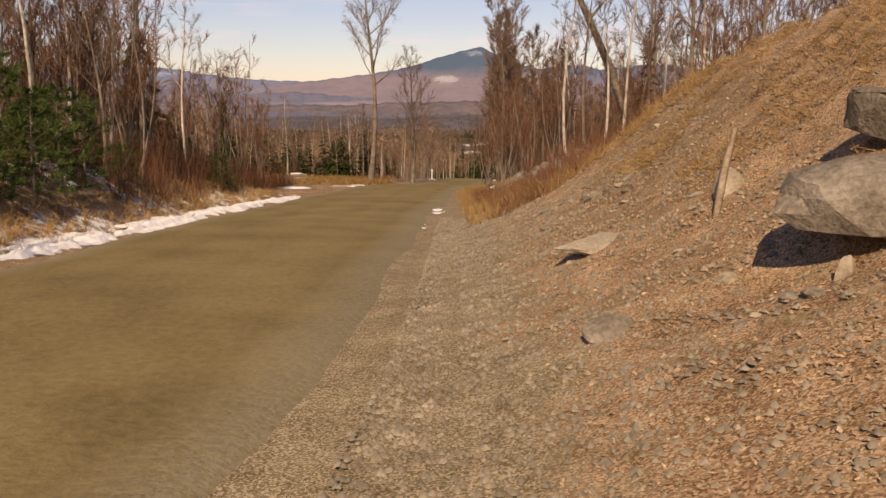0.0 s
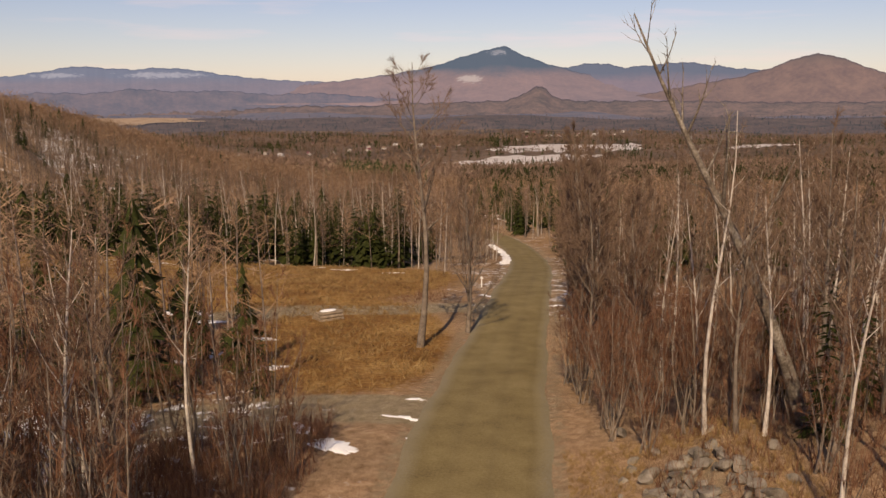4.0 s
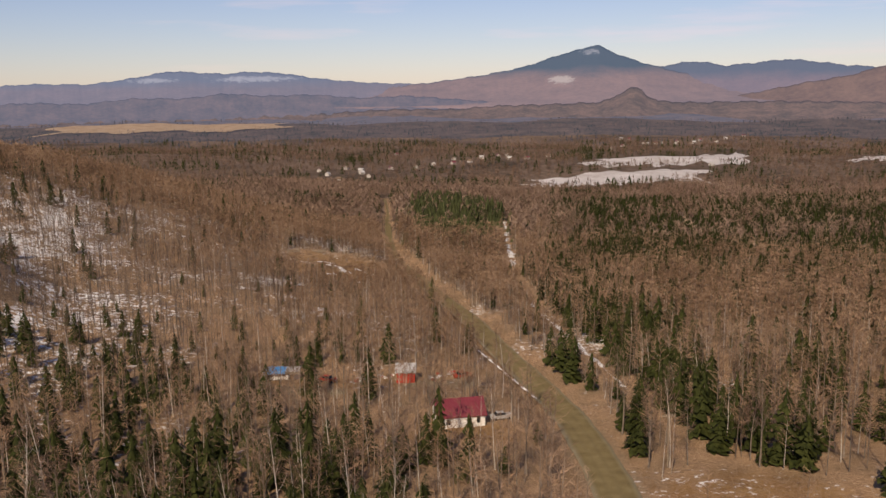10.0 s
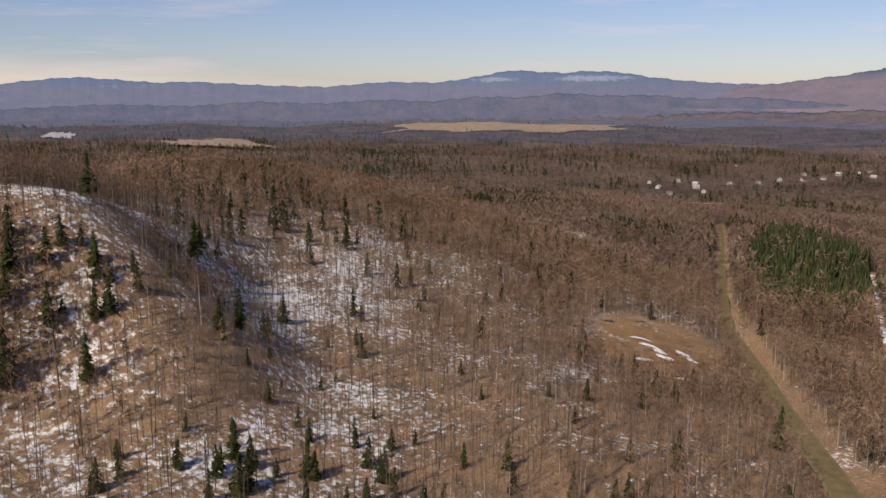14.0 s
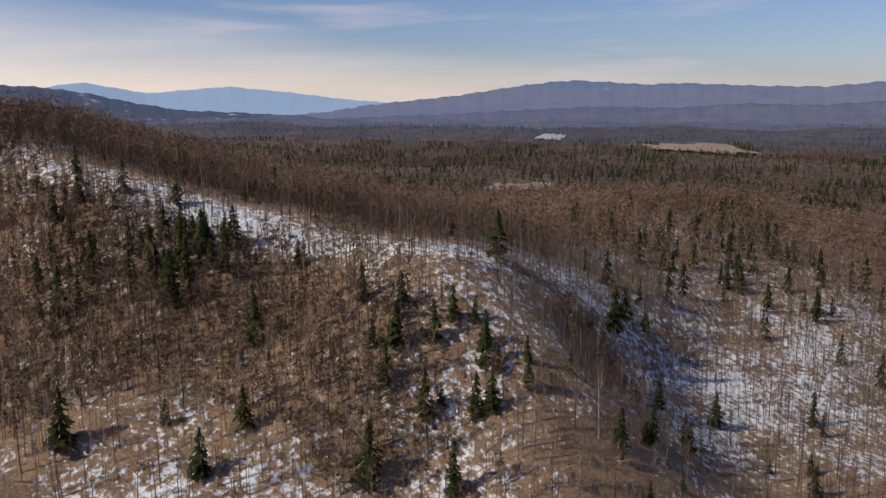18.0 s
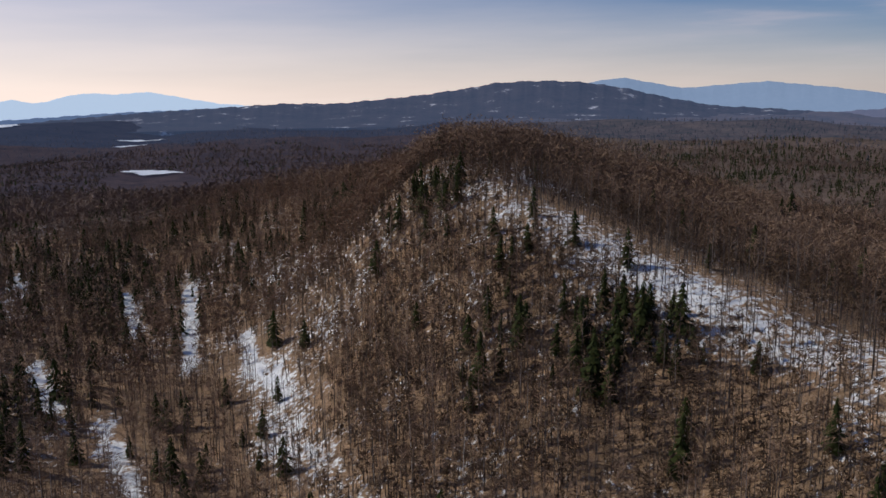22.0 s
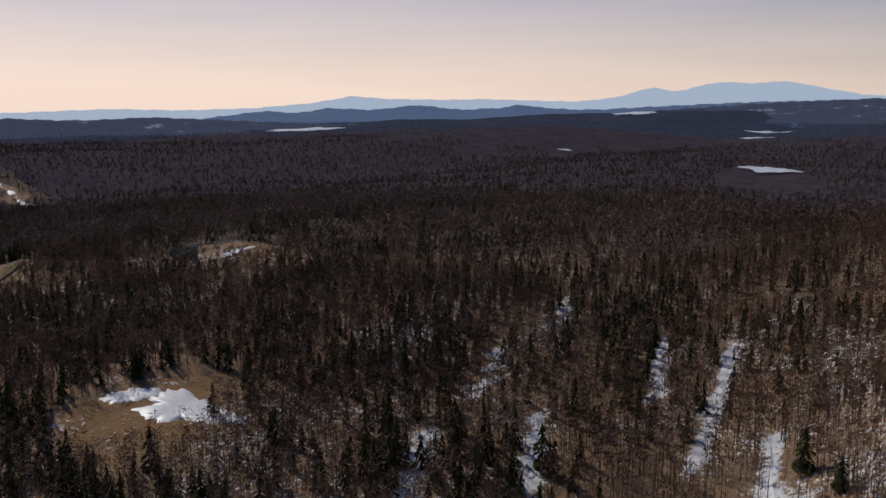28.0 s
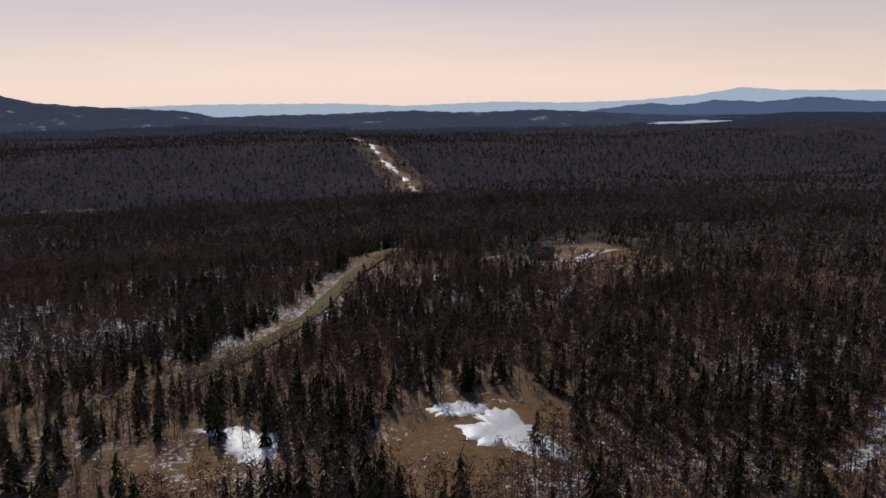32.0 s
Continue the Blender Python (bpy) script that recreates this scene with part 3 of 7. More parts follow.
def build_ground():
    xs = spaced(-4850, 4850, -15, 11, 0.45, 0.035, 26)
    ys = spaced(-4700, 4950, -6, 66, 0.5, 0.035, 26)
    gx, gy = np.meshgrid(xs, ys)
    z = ground_z(gx, gy)
    verts = np.stack([gx, gy, z], -1).reshape(-1, 3)
    nx, ny = len(xs), len(ys)
    i = (np.arange(ny - 1)[:, None] * nx + np.arange(nx - 1)).ravel()
    me = mesh_from("ground", verts, np.stack([i, i + 1, i + nx + 1, i + nx], -1), [GROUND], True)
    x, y = verts[:, 0], verts[:, 1]
    road, side, _ = along(x, y, ROAD)
    far = np.hypot(x + 60, y - 150)
    grass = np.full(len(x), 0.12)
    for c in MEADOW:
        grass = np.maximum(grass, np.clip(0.5 + 2.0 * inside(x, y, *c), 0, 0.95))
    for c in CLEARINGS:
        grass = np.maximum(grass, np.clip(0.3 + inside(x, y, *c), 0, 0.5))
    grass = np.maximum(grass, 0.42 * np.exp(-((road - 6) / 1.6) ** 2) * smooth(60, 75, y) * smooth(330, 250, y))
    grass = np.maximum(grass, 0.34 * (1 - smooth(2, 4.5, along(x, y, POWER_LINE)[0])) * (ripple(x, y, 23) > 0.1))
    for c in [(5.5, 38, 5.5, 10, 0.0)]:
        grass = np.maximum(grass, np.clip(0.5 + inside(x, y, *c), 0, 0.9))
    stony = 0.8 * (1 - smooth(4.8, 7.0, road + 0.9 * ripple(x, y, 1.7))) * (x > -4) * smooth(48, 34, y)
    stony = stony + 0.5 * np.exp(-((road - 4.2) / 1.1) ** 2) * smooth(420, 300, y) + 0.35 * (1 - smooth(8, 30, road)) * (x > 0) * smooth(60, 40, y)
    stony = stony + 0.55 * np.clip(inside(x, y, 6.5, 55, 4, 6), 0, 1)
    stony = np.maximum(stony, 0.8 * (1 - smooth(2.6, 4.2, along(x, y, [(-4, 70), (-13, 70.5), (-24, 66), (-40, 60)])[0])))
    stony = np.maximum(stony, 0.8 * (1 - smooth(2.2, 4, along(x, y, [(2, 112), (-10, 109), (-27, 107), (-44, 96)])[0])))
    stony = np.maximum(stony, 0.8 * (1 - smooth(1.8, 3.2, along(x, y, [(-6, 306), (-30, 300), (-62, 290), (-100, 280)])[0])))
    woods = smooth(400, 520, far)
    bare = np.max([inside(x, y, *c) for c in CLEARINGS + MEADOW], axis=0)
    woods = np.where((bare > -0.15) | (road < np.where(y > 300, 4.5, 9)) | (along(x, y, POWER_LINE)[0] < 2.5), 0, woods)
    snow = snow_cover(x, y) * (1 - smooth(380, 600, far) * 0.3 - smooth(900, 1400, far) * 0.4)
    near_line = along(x, y, SOUTH_LINE)[0]
    woods = np.where(near_line < 12, 0, woods)
    cover = me.attributes.new("cover", "FLOAT_COLOR", "POINT")
    cover.data.foreach_set("color", np.stack([snow, grass, np.clip(stony, 0, 1), woods], -1).astype(np.float32).ravel())
    tagged(new("ground", me), "brown leaf-littered forest ground with patches of old snow", "ground", kind="structure")


build_ground()


def at_ground(x, y, lift=0.0):
    return float(ground_z(np.array([x]), np.array([y]))[0]) + lift


def build_road():
    """The packed dirt road: a crowned strip with ruts and shallow edges."""
    pts = np.array(ROAD, float)
    seg = np.r_[0, np.cumsum(np.hypot(*np.diff(pts, axis=0).T))]
    s = np.r_[np.arange(0, seg[10], 6), np.arange(seg[10], seg[18], 0.8), np.arange(seg[18], seg[-1], 4)]
    line = np.stack([np.mean([np.interp(s + d, seg, pts[:, k]) for d in (-9, -4, 0, 4, 9)], axis=0) for k in (0, 1)], -1)
    way = np.gradient(line, axis=0)
    way /= np.linalg.norm(way, axis=1)[:, None]
    across = np.linspace(-3.75, 3.75, 21)
    right = np.stack([way[:, 1], -way[:, 0]], -1)
    wobble = np.interp(line[:, 1], [-60, 0, 62, 100, 330, 520, 800], [0.95, 1.1, 1.1, 0.97, 0.95, 0.8, 0.6]) + 0.03 * np.sin(s / 3.1) + 0.02 * np.sin(s / 1.3)
    place = line[:, None] + right[:, None] * (across[None, :, None] * wobble[:, None, None])
    crown = 0.10 * (1 - (across / 3.75) ** 2) - 0.035 * np.exp(-((np.abs(across) - 0.95) / 0.28) ** 2) - 0.03 * np.exp(-((across - 2.5) / 0.25) ** 2)
    crown[0] = crown[-1] = -0.14
    z = level(line[:, 1])[:, None] + 0.8 * (smooth(280, 420, line[:, 1]) + smooth(-20, -60, line[:, 1]))[:, None] + crown[None] + 0.012 * ripple(place[..., 0], place[..., 1], 0.7)
    verts = np.concatenate([place, z[..., None]], -1).reshape(-1, 3)
    n = len(across)
    i = (np.arange(len(s) - 1)[:, None] * n + np.arange(n - 1)).ravel()
    me = mesh_from("road", verts, np.stack([i, i + n, i + n + 1, i + 1], -1), [ROAD_DIRT], True)
    track = 0.55 * np.exp(-((np.abs(across + 0.2) - 1.0) / 0.3) ** 2) + 0.8 * np.exp(-((across - 2.55) / 0.22) ** 2) + 0.5 * np.exp(-((across + 2.7) / 0.3) ** 2)
    edge = np.clip((np.abs(across) - 2.7) / 0.8, 0, 1)
    wear = me.attributes.new("wear", "FLOAT_COLOR", "POINT")
    wear.data.foreach_set("color", np.tile(np.stack([track, edge, 0 * track, 0 * track + 1], -1), (len(s), 1)).astype(np.float32).ravel())
    tagged(new("road", me), "olive-brown packed dirt road with faint wheel ruts", "road", kind="structure")


build_road()


# ---- mountains round the horizon ----
EYE = Vector((-60, 150, 55))


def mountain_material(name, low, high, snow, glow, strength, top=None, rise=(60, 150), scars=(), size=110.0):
    """Wooded slopes far off; the bright air before them is put in as an even glow."""
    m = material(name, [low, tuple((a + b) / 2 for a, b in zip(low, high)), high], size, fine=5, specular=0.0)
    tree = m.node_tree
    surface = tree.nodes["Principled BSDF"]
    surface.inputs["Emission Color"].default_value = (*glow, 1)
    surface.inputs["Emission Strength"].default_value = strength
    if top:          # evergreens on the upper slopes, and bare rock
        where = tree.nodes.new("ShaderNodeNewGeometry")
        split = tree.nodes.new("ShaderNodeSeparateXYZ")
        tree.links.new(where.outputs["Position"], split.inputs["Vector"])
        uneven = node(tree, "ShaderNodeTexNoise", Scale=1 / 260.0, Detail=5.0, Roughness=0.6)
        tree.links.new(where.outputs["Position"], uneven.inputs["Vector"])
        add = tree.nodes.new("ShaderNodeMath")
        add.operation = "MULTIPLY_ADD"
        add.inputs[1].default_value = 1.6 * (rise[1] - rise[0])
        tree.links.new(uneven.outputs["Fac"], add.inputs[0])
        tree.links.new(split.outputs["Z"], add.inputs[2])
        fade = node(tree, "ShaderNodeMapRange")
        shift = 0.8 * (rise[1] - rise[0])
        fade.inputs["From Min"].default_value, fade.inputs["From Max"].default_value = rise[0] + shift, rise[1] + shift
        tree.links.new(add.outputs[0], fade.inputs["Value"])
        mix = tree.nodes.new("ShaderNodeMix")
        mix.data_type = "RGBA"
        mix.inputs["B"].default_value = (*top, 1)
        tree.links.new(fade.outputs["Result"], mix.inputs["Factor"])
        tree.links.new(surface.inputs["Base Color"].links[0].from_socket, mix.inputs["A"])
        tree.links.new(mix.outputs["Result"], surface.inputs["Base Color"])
        for at, size, tone in scars:
            off = tree.nodes.new("ShaderNodeVectorMath")
            off.operation = "SUBTRACT"
            off.inputs[1].default_value = at
            tree.links.new(where.outputs["Position"], off.inputs[0])
            fit = tree.nodes.new("ShaderNodeVectorMath")
            fit.operation = "DIVIDE"
            fit.inputs[1].default_value = size
            tree.links.new(off.outputs["Vector"], fit.inputs[0])
            long = tree.nodes.new("ShaderNodeVectorMath")
            long.operation = "LENGTH"
            tree.links.new(fit.outputs["Vector"], long.inputs[0])
            ragged = node(tree, "ShaderNodeTexNoise", Scale=1 / 30.0, Detail=4.0, Roughness=0.7)
            tree.links.new(where.outputs["Position"], ragged.inputs["Vector"])
            far = tree.nodes.new("ShaderNodeMath")
            far.operation = "MULTIPLY_ADD"
            far.inputs[1].default_value = 2.4
            tree.links.new(ragged.outputs["Fac"], far.inputs[0])
            tree.links.new(long.outputs["Value"], far.inputs[2])
            mask = node(tree, "ShaderNodeMapRange")
            mask.inputs["From Min"].default_value, mask.inputs["From Max"].default_value = 1.75, 2.15
            mask.inputs["To Min"].default_value, mask.inputs["To Max"].default_value = 0.9, 0.0
            tree.links.new(far.outputs[0], mask.inputs["Value"])
            mix = tree.nodes.new("ShaderNodeMix")
            mix.data_type = "RGBA"
            mix.inputs["B"].default_value = (*tone, 1)
            tree.links.new(mask.outputs["Result"], mix.inputs["Factor"])
            tree.links.new(surface.inputs["Base Color"].links[0].from_socket, mix.inputs["A"])
            tree.links.new(mix.outputs["Result"], surface.inputs["Base Color"])
    if snow:
        place = tree.nodes.new("ShaderNodeNewGeometry")
        n = node(tree, "ShaderNodeTexNoise", Scale=1 / 110.0, Detail=5.0, Roughness=0.7)
        r = tree.nodes.new("ShaderNodeValToRGB")
        r.color_ramp.elements[0].position, r.color_ramp.elements[1].position = 0.62 - 0.1 * snow, 0.72 - 0.1 * snow
        mix = tree.nodes.new("ShaderNodeMix")
        mix.data_type = "RGBA"
        mix.inputs["B"].default_value = (0.62, 0.6, 0.6, 1)
        old = surface.inputs["Base Color"].links[0].from_socket
        tree.links.new(place.outputs["Position"], n.inputs["Vector"])
        tree.links.new(n.outputs["Fac"], r.inputs["Fac"])
        tree.links.new(r.outputs["Color"], mix.inputs["Factor"])
        tree.links.new(old, mix.inputs["A"])
        tree.links.new(mix.outputs["Result"], surface.inputs["Base Color"])
    return m


def ridge(name, label, reach, depth, foot, crest, mat, rough=0.05, eye_z=55.0, seed=0.0):
    """A range whose crest runs through knots of (bearing in degrees left of north, elevation), above a foot's elevation, at a reach in metres."""
    b = np.arange(crest[0][0], crest[-1][0], 0.1)
    knots = np.array(crest)
    top = np.mean([np.interp(b + d, knots[:, 0], knots[:, 1]) for d in (-0.25, -0.1, 0, 0.1, 0.25)], axis=0)
    top = top + rough * (np.sin(b * 3.7 + seed) * 0.5 + np.sin(b * 8.3 + 2 * seed) * 0.35 + np.sin(b * 21 + seed) * 0.2 + np.sin(b * 47 + seed) * 0.12 + np.sin(b * 90 + seed) * 0.08)
    rows = np.linspace(0, 1, 22)
    spur = np.sin(b[None] * 0.9 + 2.4 * np.sin(rows[:, None] * 2.2 + seed)) + 0.45 * np.sin(b[None] * 2.3 + 3.1 * rows[:, None] + seed) + 0.12 * np.sin(b[None] * 5.3 - 4 * rows[:, None])
    far = reach - depth * (1 - rows)[:, None] + 0.018 * depth * spur * np.sin(rows * math.pi)[:, None]
    up = foot + (top - foot)[None] * (rows ** 1.15)[:, None] + 0.02 * (top - foot)[None] * spur * np.sin(rows * math.pi)[:, None]
    a = np.radians(b)[None]
    verts = np.stack([EYE.x - far * np.sin(a), EYE.y + far * np.cos(a), eye_z + far * np.tan(np.radians(up))], -1)
    under = verts[:1].copy()
    under[..., 2] -= 250
    behind = verts[-1:].copy()
    behind[..., 2] -= 500
    verts = np.concatenate([under, verts, behind]).reshape(-1, 3)
    n, k = len(b), len(rows) + 2
    i = (np.arange(k - 1)[:, None] * n + np.arange(n - 1)).ravel()
    me = mesh_from(name, verts, np.stack([i, i + n, i + n + 1, i + 1], -1), [mat], True)
    return tagged(new(name, me), label, "mountain", kind="structure")


# pale blue of the farthest hills is haze, put into base colour and glow
HAZE_BLUE = mountain_material("haze_blue_hills", (0.07, 0.09, 0.13), (0.10, 0.12, 0.16), 0, (0.40, 0.50, 0.66), 0.65)
PALE_HAZE = mountain_material("haze_pale_hills", (0.07, 0.09, 0.13), (0.10, 0.12, 0.16), 0, (0.78, 0.88, 1.0), 0.95)
# bluish emission on these slopes stands for the hazy air before them
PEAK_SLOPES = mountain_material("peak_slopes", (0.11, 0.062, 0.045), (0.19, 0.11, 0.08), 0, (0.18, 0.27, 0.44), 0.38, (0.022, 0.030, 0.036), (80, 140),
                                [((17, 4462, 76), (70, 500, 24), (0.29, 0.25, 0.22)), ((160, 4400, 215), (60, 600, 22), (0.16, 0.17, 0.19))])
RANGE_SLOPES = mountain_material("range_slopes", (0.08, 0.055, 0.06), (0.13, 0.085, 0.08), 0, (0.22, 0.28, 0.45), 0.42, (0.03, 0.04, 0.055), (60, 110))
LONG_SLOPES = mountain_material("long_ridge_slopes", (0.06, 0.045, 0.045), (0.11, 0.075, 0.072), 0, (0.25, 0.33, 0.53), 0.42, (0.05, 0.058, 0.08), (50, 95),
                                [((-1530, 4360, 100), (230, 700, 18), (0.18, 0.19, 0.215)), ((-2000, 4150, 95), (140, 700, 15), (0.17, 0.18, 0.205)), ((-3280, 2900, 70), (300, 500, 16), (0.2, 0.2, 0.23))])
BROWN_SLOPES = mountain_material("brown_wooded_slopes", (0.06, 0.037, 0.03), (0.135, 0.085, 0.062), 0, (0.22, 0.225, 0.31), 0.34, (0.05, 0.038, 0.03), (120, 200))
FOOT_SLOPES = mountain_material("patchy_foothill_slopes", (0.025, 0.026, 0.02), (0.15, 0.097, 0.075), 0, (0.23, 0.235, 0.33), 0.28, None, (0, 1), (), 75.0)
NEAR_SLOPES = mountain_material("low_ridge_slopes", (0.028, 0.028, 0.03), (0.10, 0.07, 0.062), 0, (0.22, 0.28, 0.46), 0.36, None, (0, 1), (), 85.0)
# distance haze is again added as blue emission on these two
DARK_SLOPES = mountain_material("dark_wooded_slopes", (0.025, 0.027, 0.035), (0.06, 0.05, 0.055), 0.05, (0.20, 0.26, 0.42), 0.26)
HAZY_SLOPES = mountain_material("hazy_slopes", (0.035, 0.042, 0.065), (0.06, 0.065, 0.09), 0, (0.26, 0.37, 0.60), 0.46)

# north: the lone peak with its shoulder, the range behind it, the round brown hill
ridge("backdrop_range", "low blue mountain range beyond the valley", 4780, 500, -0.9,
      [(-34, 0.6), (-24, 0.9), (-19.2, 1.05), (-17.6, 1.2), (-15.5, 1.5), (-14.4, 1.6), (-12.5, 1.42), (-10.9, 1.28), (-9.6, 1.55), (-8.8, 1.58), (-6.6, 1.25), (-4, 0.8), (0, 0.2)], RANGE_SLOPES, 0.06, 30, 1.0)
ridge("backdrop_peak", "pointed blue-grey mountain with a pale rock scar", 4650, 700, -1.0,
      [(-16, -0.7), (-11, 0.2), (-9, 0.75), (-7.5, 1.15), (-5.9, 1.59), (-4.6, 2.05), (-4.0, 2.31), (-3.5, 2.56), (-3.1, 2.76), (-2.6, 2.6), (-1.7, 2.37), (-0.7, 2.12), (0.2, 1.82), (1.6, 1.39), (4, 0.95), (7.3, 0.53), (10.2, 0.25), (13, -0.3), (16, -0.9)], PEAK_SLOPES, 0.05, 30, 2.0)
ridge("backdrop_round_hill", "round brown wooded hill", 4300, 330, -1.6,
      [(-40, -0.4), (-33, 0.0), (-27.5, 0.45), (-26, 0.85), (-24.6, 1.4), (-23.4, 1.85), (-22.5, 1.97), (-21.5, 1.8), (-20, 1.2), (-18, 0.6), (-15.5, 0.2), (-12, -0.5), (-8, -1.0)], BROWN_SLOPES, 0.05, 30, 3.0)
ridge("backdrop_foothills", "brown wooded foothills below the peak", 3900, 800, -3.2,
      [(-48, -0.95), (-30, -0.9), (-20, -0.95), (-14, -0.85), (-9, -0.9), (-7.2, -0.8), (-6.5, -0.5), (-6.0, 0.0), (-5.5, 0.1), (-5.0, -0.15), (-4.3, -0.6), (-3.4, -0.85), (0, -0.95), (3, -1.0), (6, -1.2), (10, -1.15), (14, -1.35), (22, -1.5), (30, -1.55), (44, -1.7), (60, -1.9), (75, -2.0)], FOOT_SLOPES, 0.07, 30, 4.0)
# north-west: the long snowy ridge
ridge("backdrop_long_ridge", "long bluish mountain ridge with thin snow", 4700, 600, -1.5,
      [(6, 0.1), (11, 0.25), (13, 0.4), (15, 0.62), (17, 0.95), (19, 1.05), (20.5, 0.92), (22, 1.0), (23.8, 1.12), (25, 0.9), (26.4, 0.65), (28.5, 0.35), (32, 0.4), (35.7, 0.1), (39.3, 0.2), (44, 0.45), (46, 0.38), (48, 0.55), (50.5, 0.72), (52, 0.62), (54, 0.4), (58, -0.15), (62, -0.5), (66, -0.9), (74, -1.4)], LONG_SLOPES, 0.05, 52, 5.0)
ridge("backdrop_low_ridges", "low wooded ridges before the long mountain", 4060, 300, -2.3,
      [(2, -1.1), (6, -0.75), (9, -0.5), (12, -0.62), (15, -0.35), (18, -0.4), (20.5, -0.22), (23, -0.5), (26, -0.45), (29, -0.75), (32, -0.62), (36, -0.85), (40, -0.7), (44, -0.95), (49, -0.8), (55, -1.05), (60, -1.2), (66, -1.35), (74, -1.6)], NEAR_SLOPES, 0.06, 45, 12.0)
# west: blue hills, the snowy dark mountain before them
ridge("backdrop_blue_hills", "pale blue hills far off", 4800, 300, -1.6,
      [(60, -0.9), (65, -0.45), (68.6, 0.05), (72.2, 0.45), (75, 0.25), (77, 0.1), (78.6, 0.4), (80.7, 0.8), (82, 0.65), (84, 0.3), (90, -0.5)], HAZE_BLUE, 0.03, 68, 6.0)
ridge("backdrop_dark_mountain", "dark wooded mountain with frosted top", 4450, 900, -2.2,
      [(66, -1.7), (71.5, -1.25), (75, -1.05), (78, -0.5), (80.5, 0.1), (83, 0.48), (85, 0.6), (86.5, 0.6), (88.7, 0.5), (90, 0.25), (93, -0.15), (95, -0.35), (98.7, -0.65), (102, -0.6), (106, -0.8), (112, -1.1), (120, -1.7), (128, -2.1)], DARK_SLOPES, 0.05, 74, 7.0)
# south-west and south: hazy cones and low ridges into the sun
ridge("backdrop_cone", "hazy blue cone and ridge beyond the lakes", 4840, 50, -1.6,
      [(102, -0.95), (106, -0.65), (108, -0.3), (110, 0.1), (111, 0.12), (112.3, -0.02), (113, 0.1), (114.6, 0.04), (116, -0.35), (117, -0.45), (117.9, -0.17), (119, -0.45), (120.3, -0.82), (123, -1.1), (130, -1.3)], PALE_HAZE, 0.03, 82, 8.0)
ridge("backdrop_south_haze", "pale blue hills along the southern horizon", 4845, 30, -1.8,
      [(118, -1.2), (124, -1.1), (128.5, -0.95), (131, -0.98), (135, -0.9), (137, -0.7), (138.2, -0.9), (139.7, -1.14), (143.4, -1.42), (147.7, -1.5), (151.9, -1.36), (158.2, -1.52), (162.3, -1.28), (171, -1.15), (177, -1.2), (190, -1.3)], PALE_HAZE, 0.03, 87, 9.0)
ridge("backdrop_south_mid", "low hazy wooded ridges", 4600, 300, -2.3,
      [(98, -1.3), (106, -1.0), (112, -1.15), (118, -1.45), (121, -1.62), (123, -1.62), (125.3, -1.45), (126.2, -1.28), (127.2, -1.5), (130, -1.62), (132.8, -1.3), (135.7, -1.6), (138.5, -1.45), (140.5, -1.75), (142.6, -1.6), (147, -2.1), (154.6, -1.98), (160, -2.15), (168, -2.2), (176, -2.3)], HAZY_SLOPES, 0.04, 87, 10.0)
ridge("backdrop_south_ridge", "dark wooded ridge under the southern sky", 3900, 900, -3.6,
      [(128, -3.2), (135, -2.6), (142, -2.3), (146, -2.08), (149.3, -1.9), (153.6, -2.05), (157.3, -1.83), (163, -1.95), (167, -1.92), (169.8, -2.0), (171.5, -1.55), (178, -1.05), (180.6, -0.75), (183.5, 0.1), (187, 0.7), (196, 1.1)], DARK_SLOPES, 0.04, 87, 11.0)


# southern woods: base colour darkened for backlit shade, haze added as glow
SOUTH_LOWLAND = mountain_material("backlit_hazed_lowland", (0.010, 0.010, 0.011), (0.075, 0.050, 0.042), 0, (0.23, 0.20, 0.29), 0.14, None, (0, 1), (), 60.0)
SOUTH_PLAIN = mountain_material("backlit_hazed_plain", (0.012, 0.014, 0.018), (0.04, 0.034, 0.036), 0, (0.19, 0.24, 0.42), 0.17, None, (0, 1), (), 90.0)
# distance haze over the lowland and its trees, painted as a bluish glow
LOWLAND = mountain_material("hazed_lowland", (0.02, 0.023, 0.018), (0.125, 0.088, 0.066), 0, (0.20, 0.235, 0.38), 0.16, None, (0, 1), (), 70.0)
FAR_LOWLAND = mountain_material("hazed_far_lowland", (0.025, 0.03, 0.032), (0.115, 0.082, 0.07), 0, (0.22, 0.27, 0.44), 0.30, None, (0, 1), (), 90.0)
HAZED_TREES = mountain_material("hazed_trees", (0.05, 0.042, 0.034), (0.15, 0.10, 0.076), 0, (0.20, 0.235, 0.38), 0.16, None, (0, 1), (), 90.0)
HAZED_SPRUCE = mountain_material("hazed_conifers", (0.012, 0.018, 0.011), (0.03, 0.035, 0.02), 0, (0.20, 0.235, 0.38), 0.16, None, (0, 1), (), 90.0)


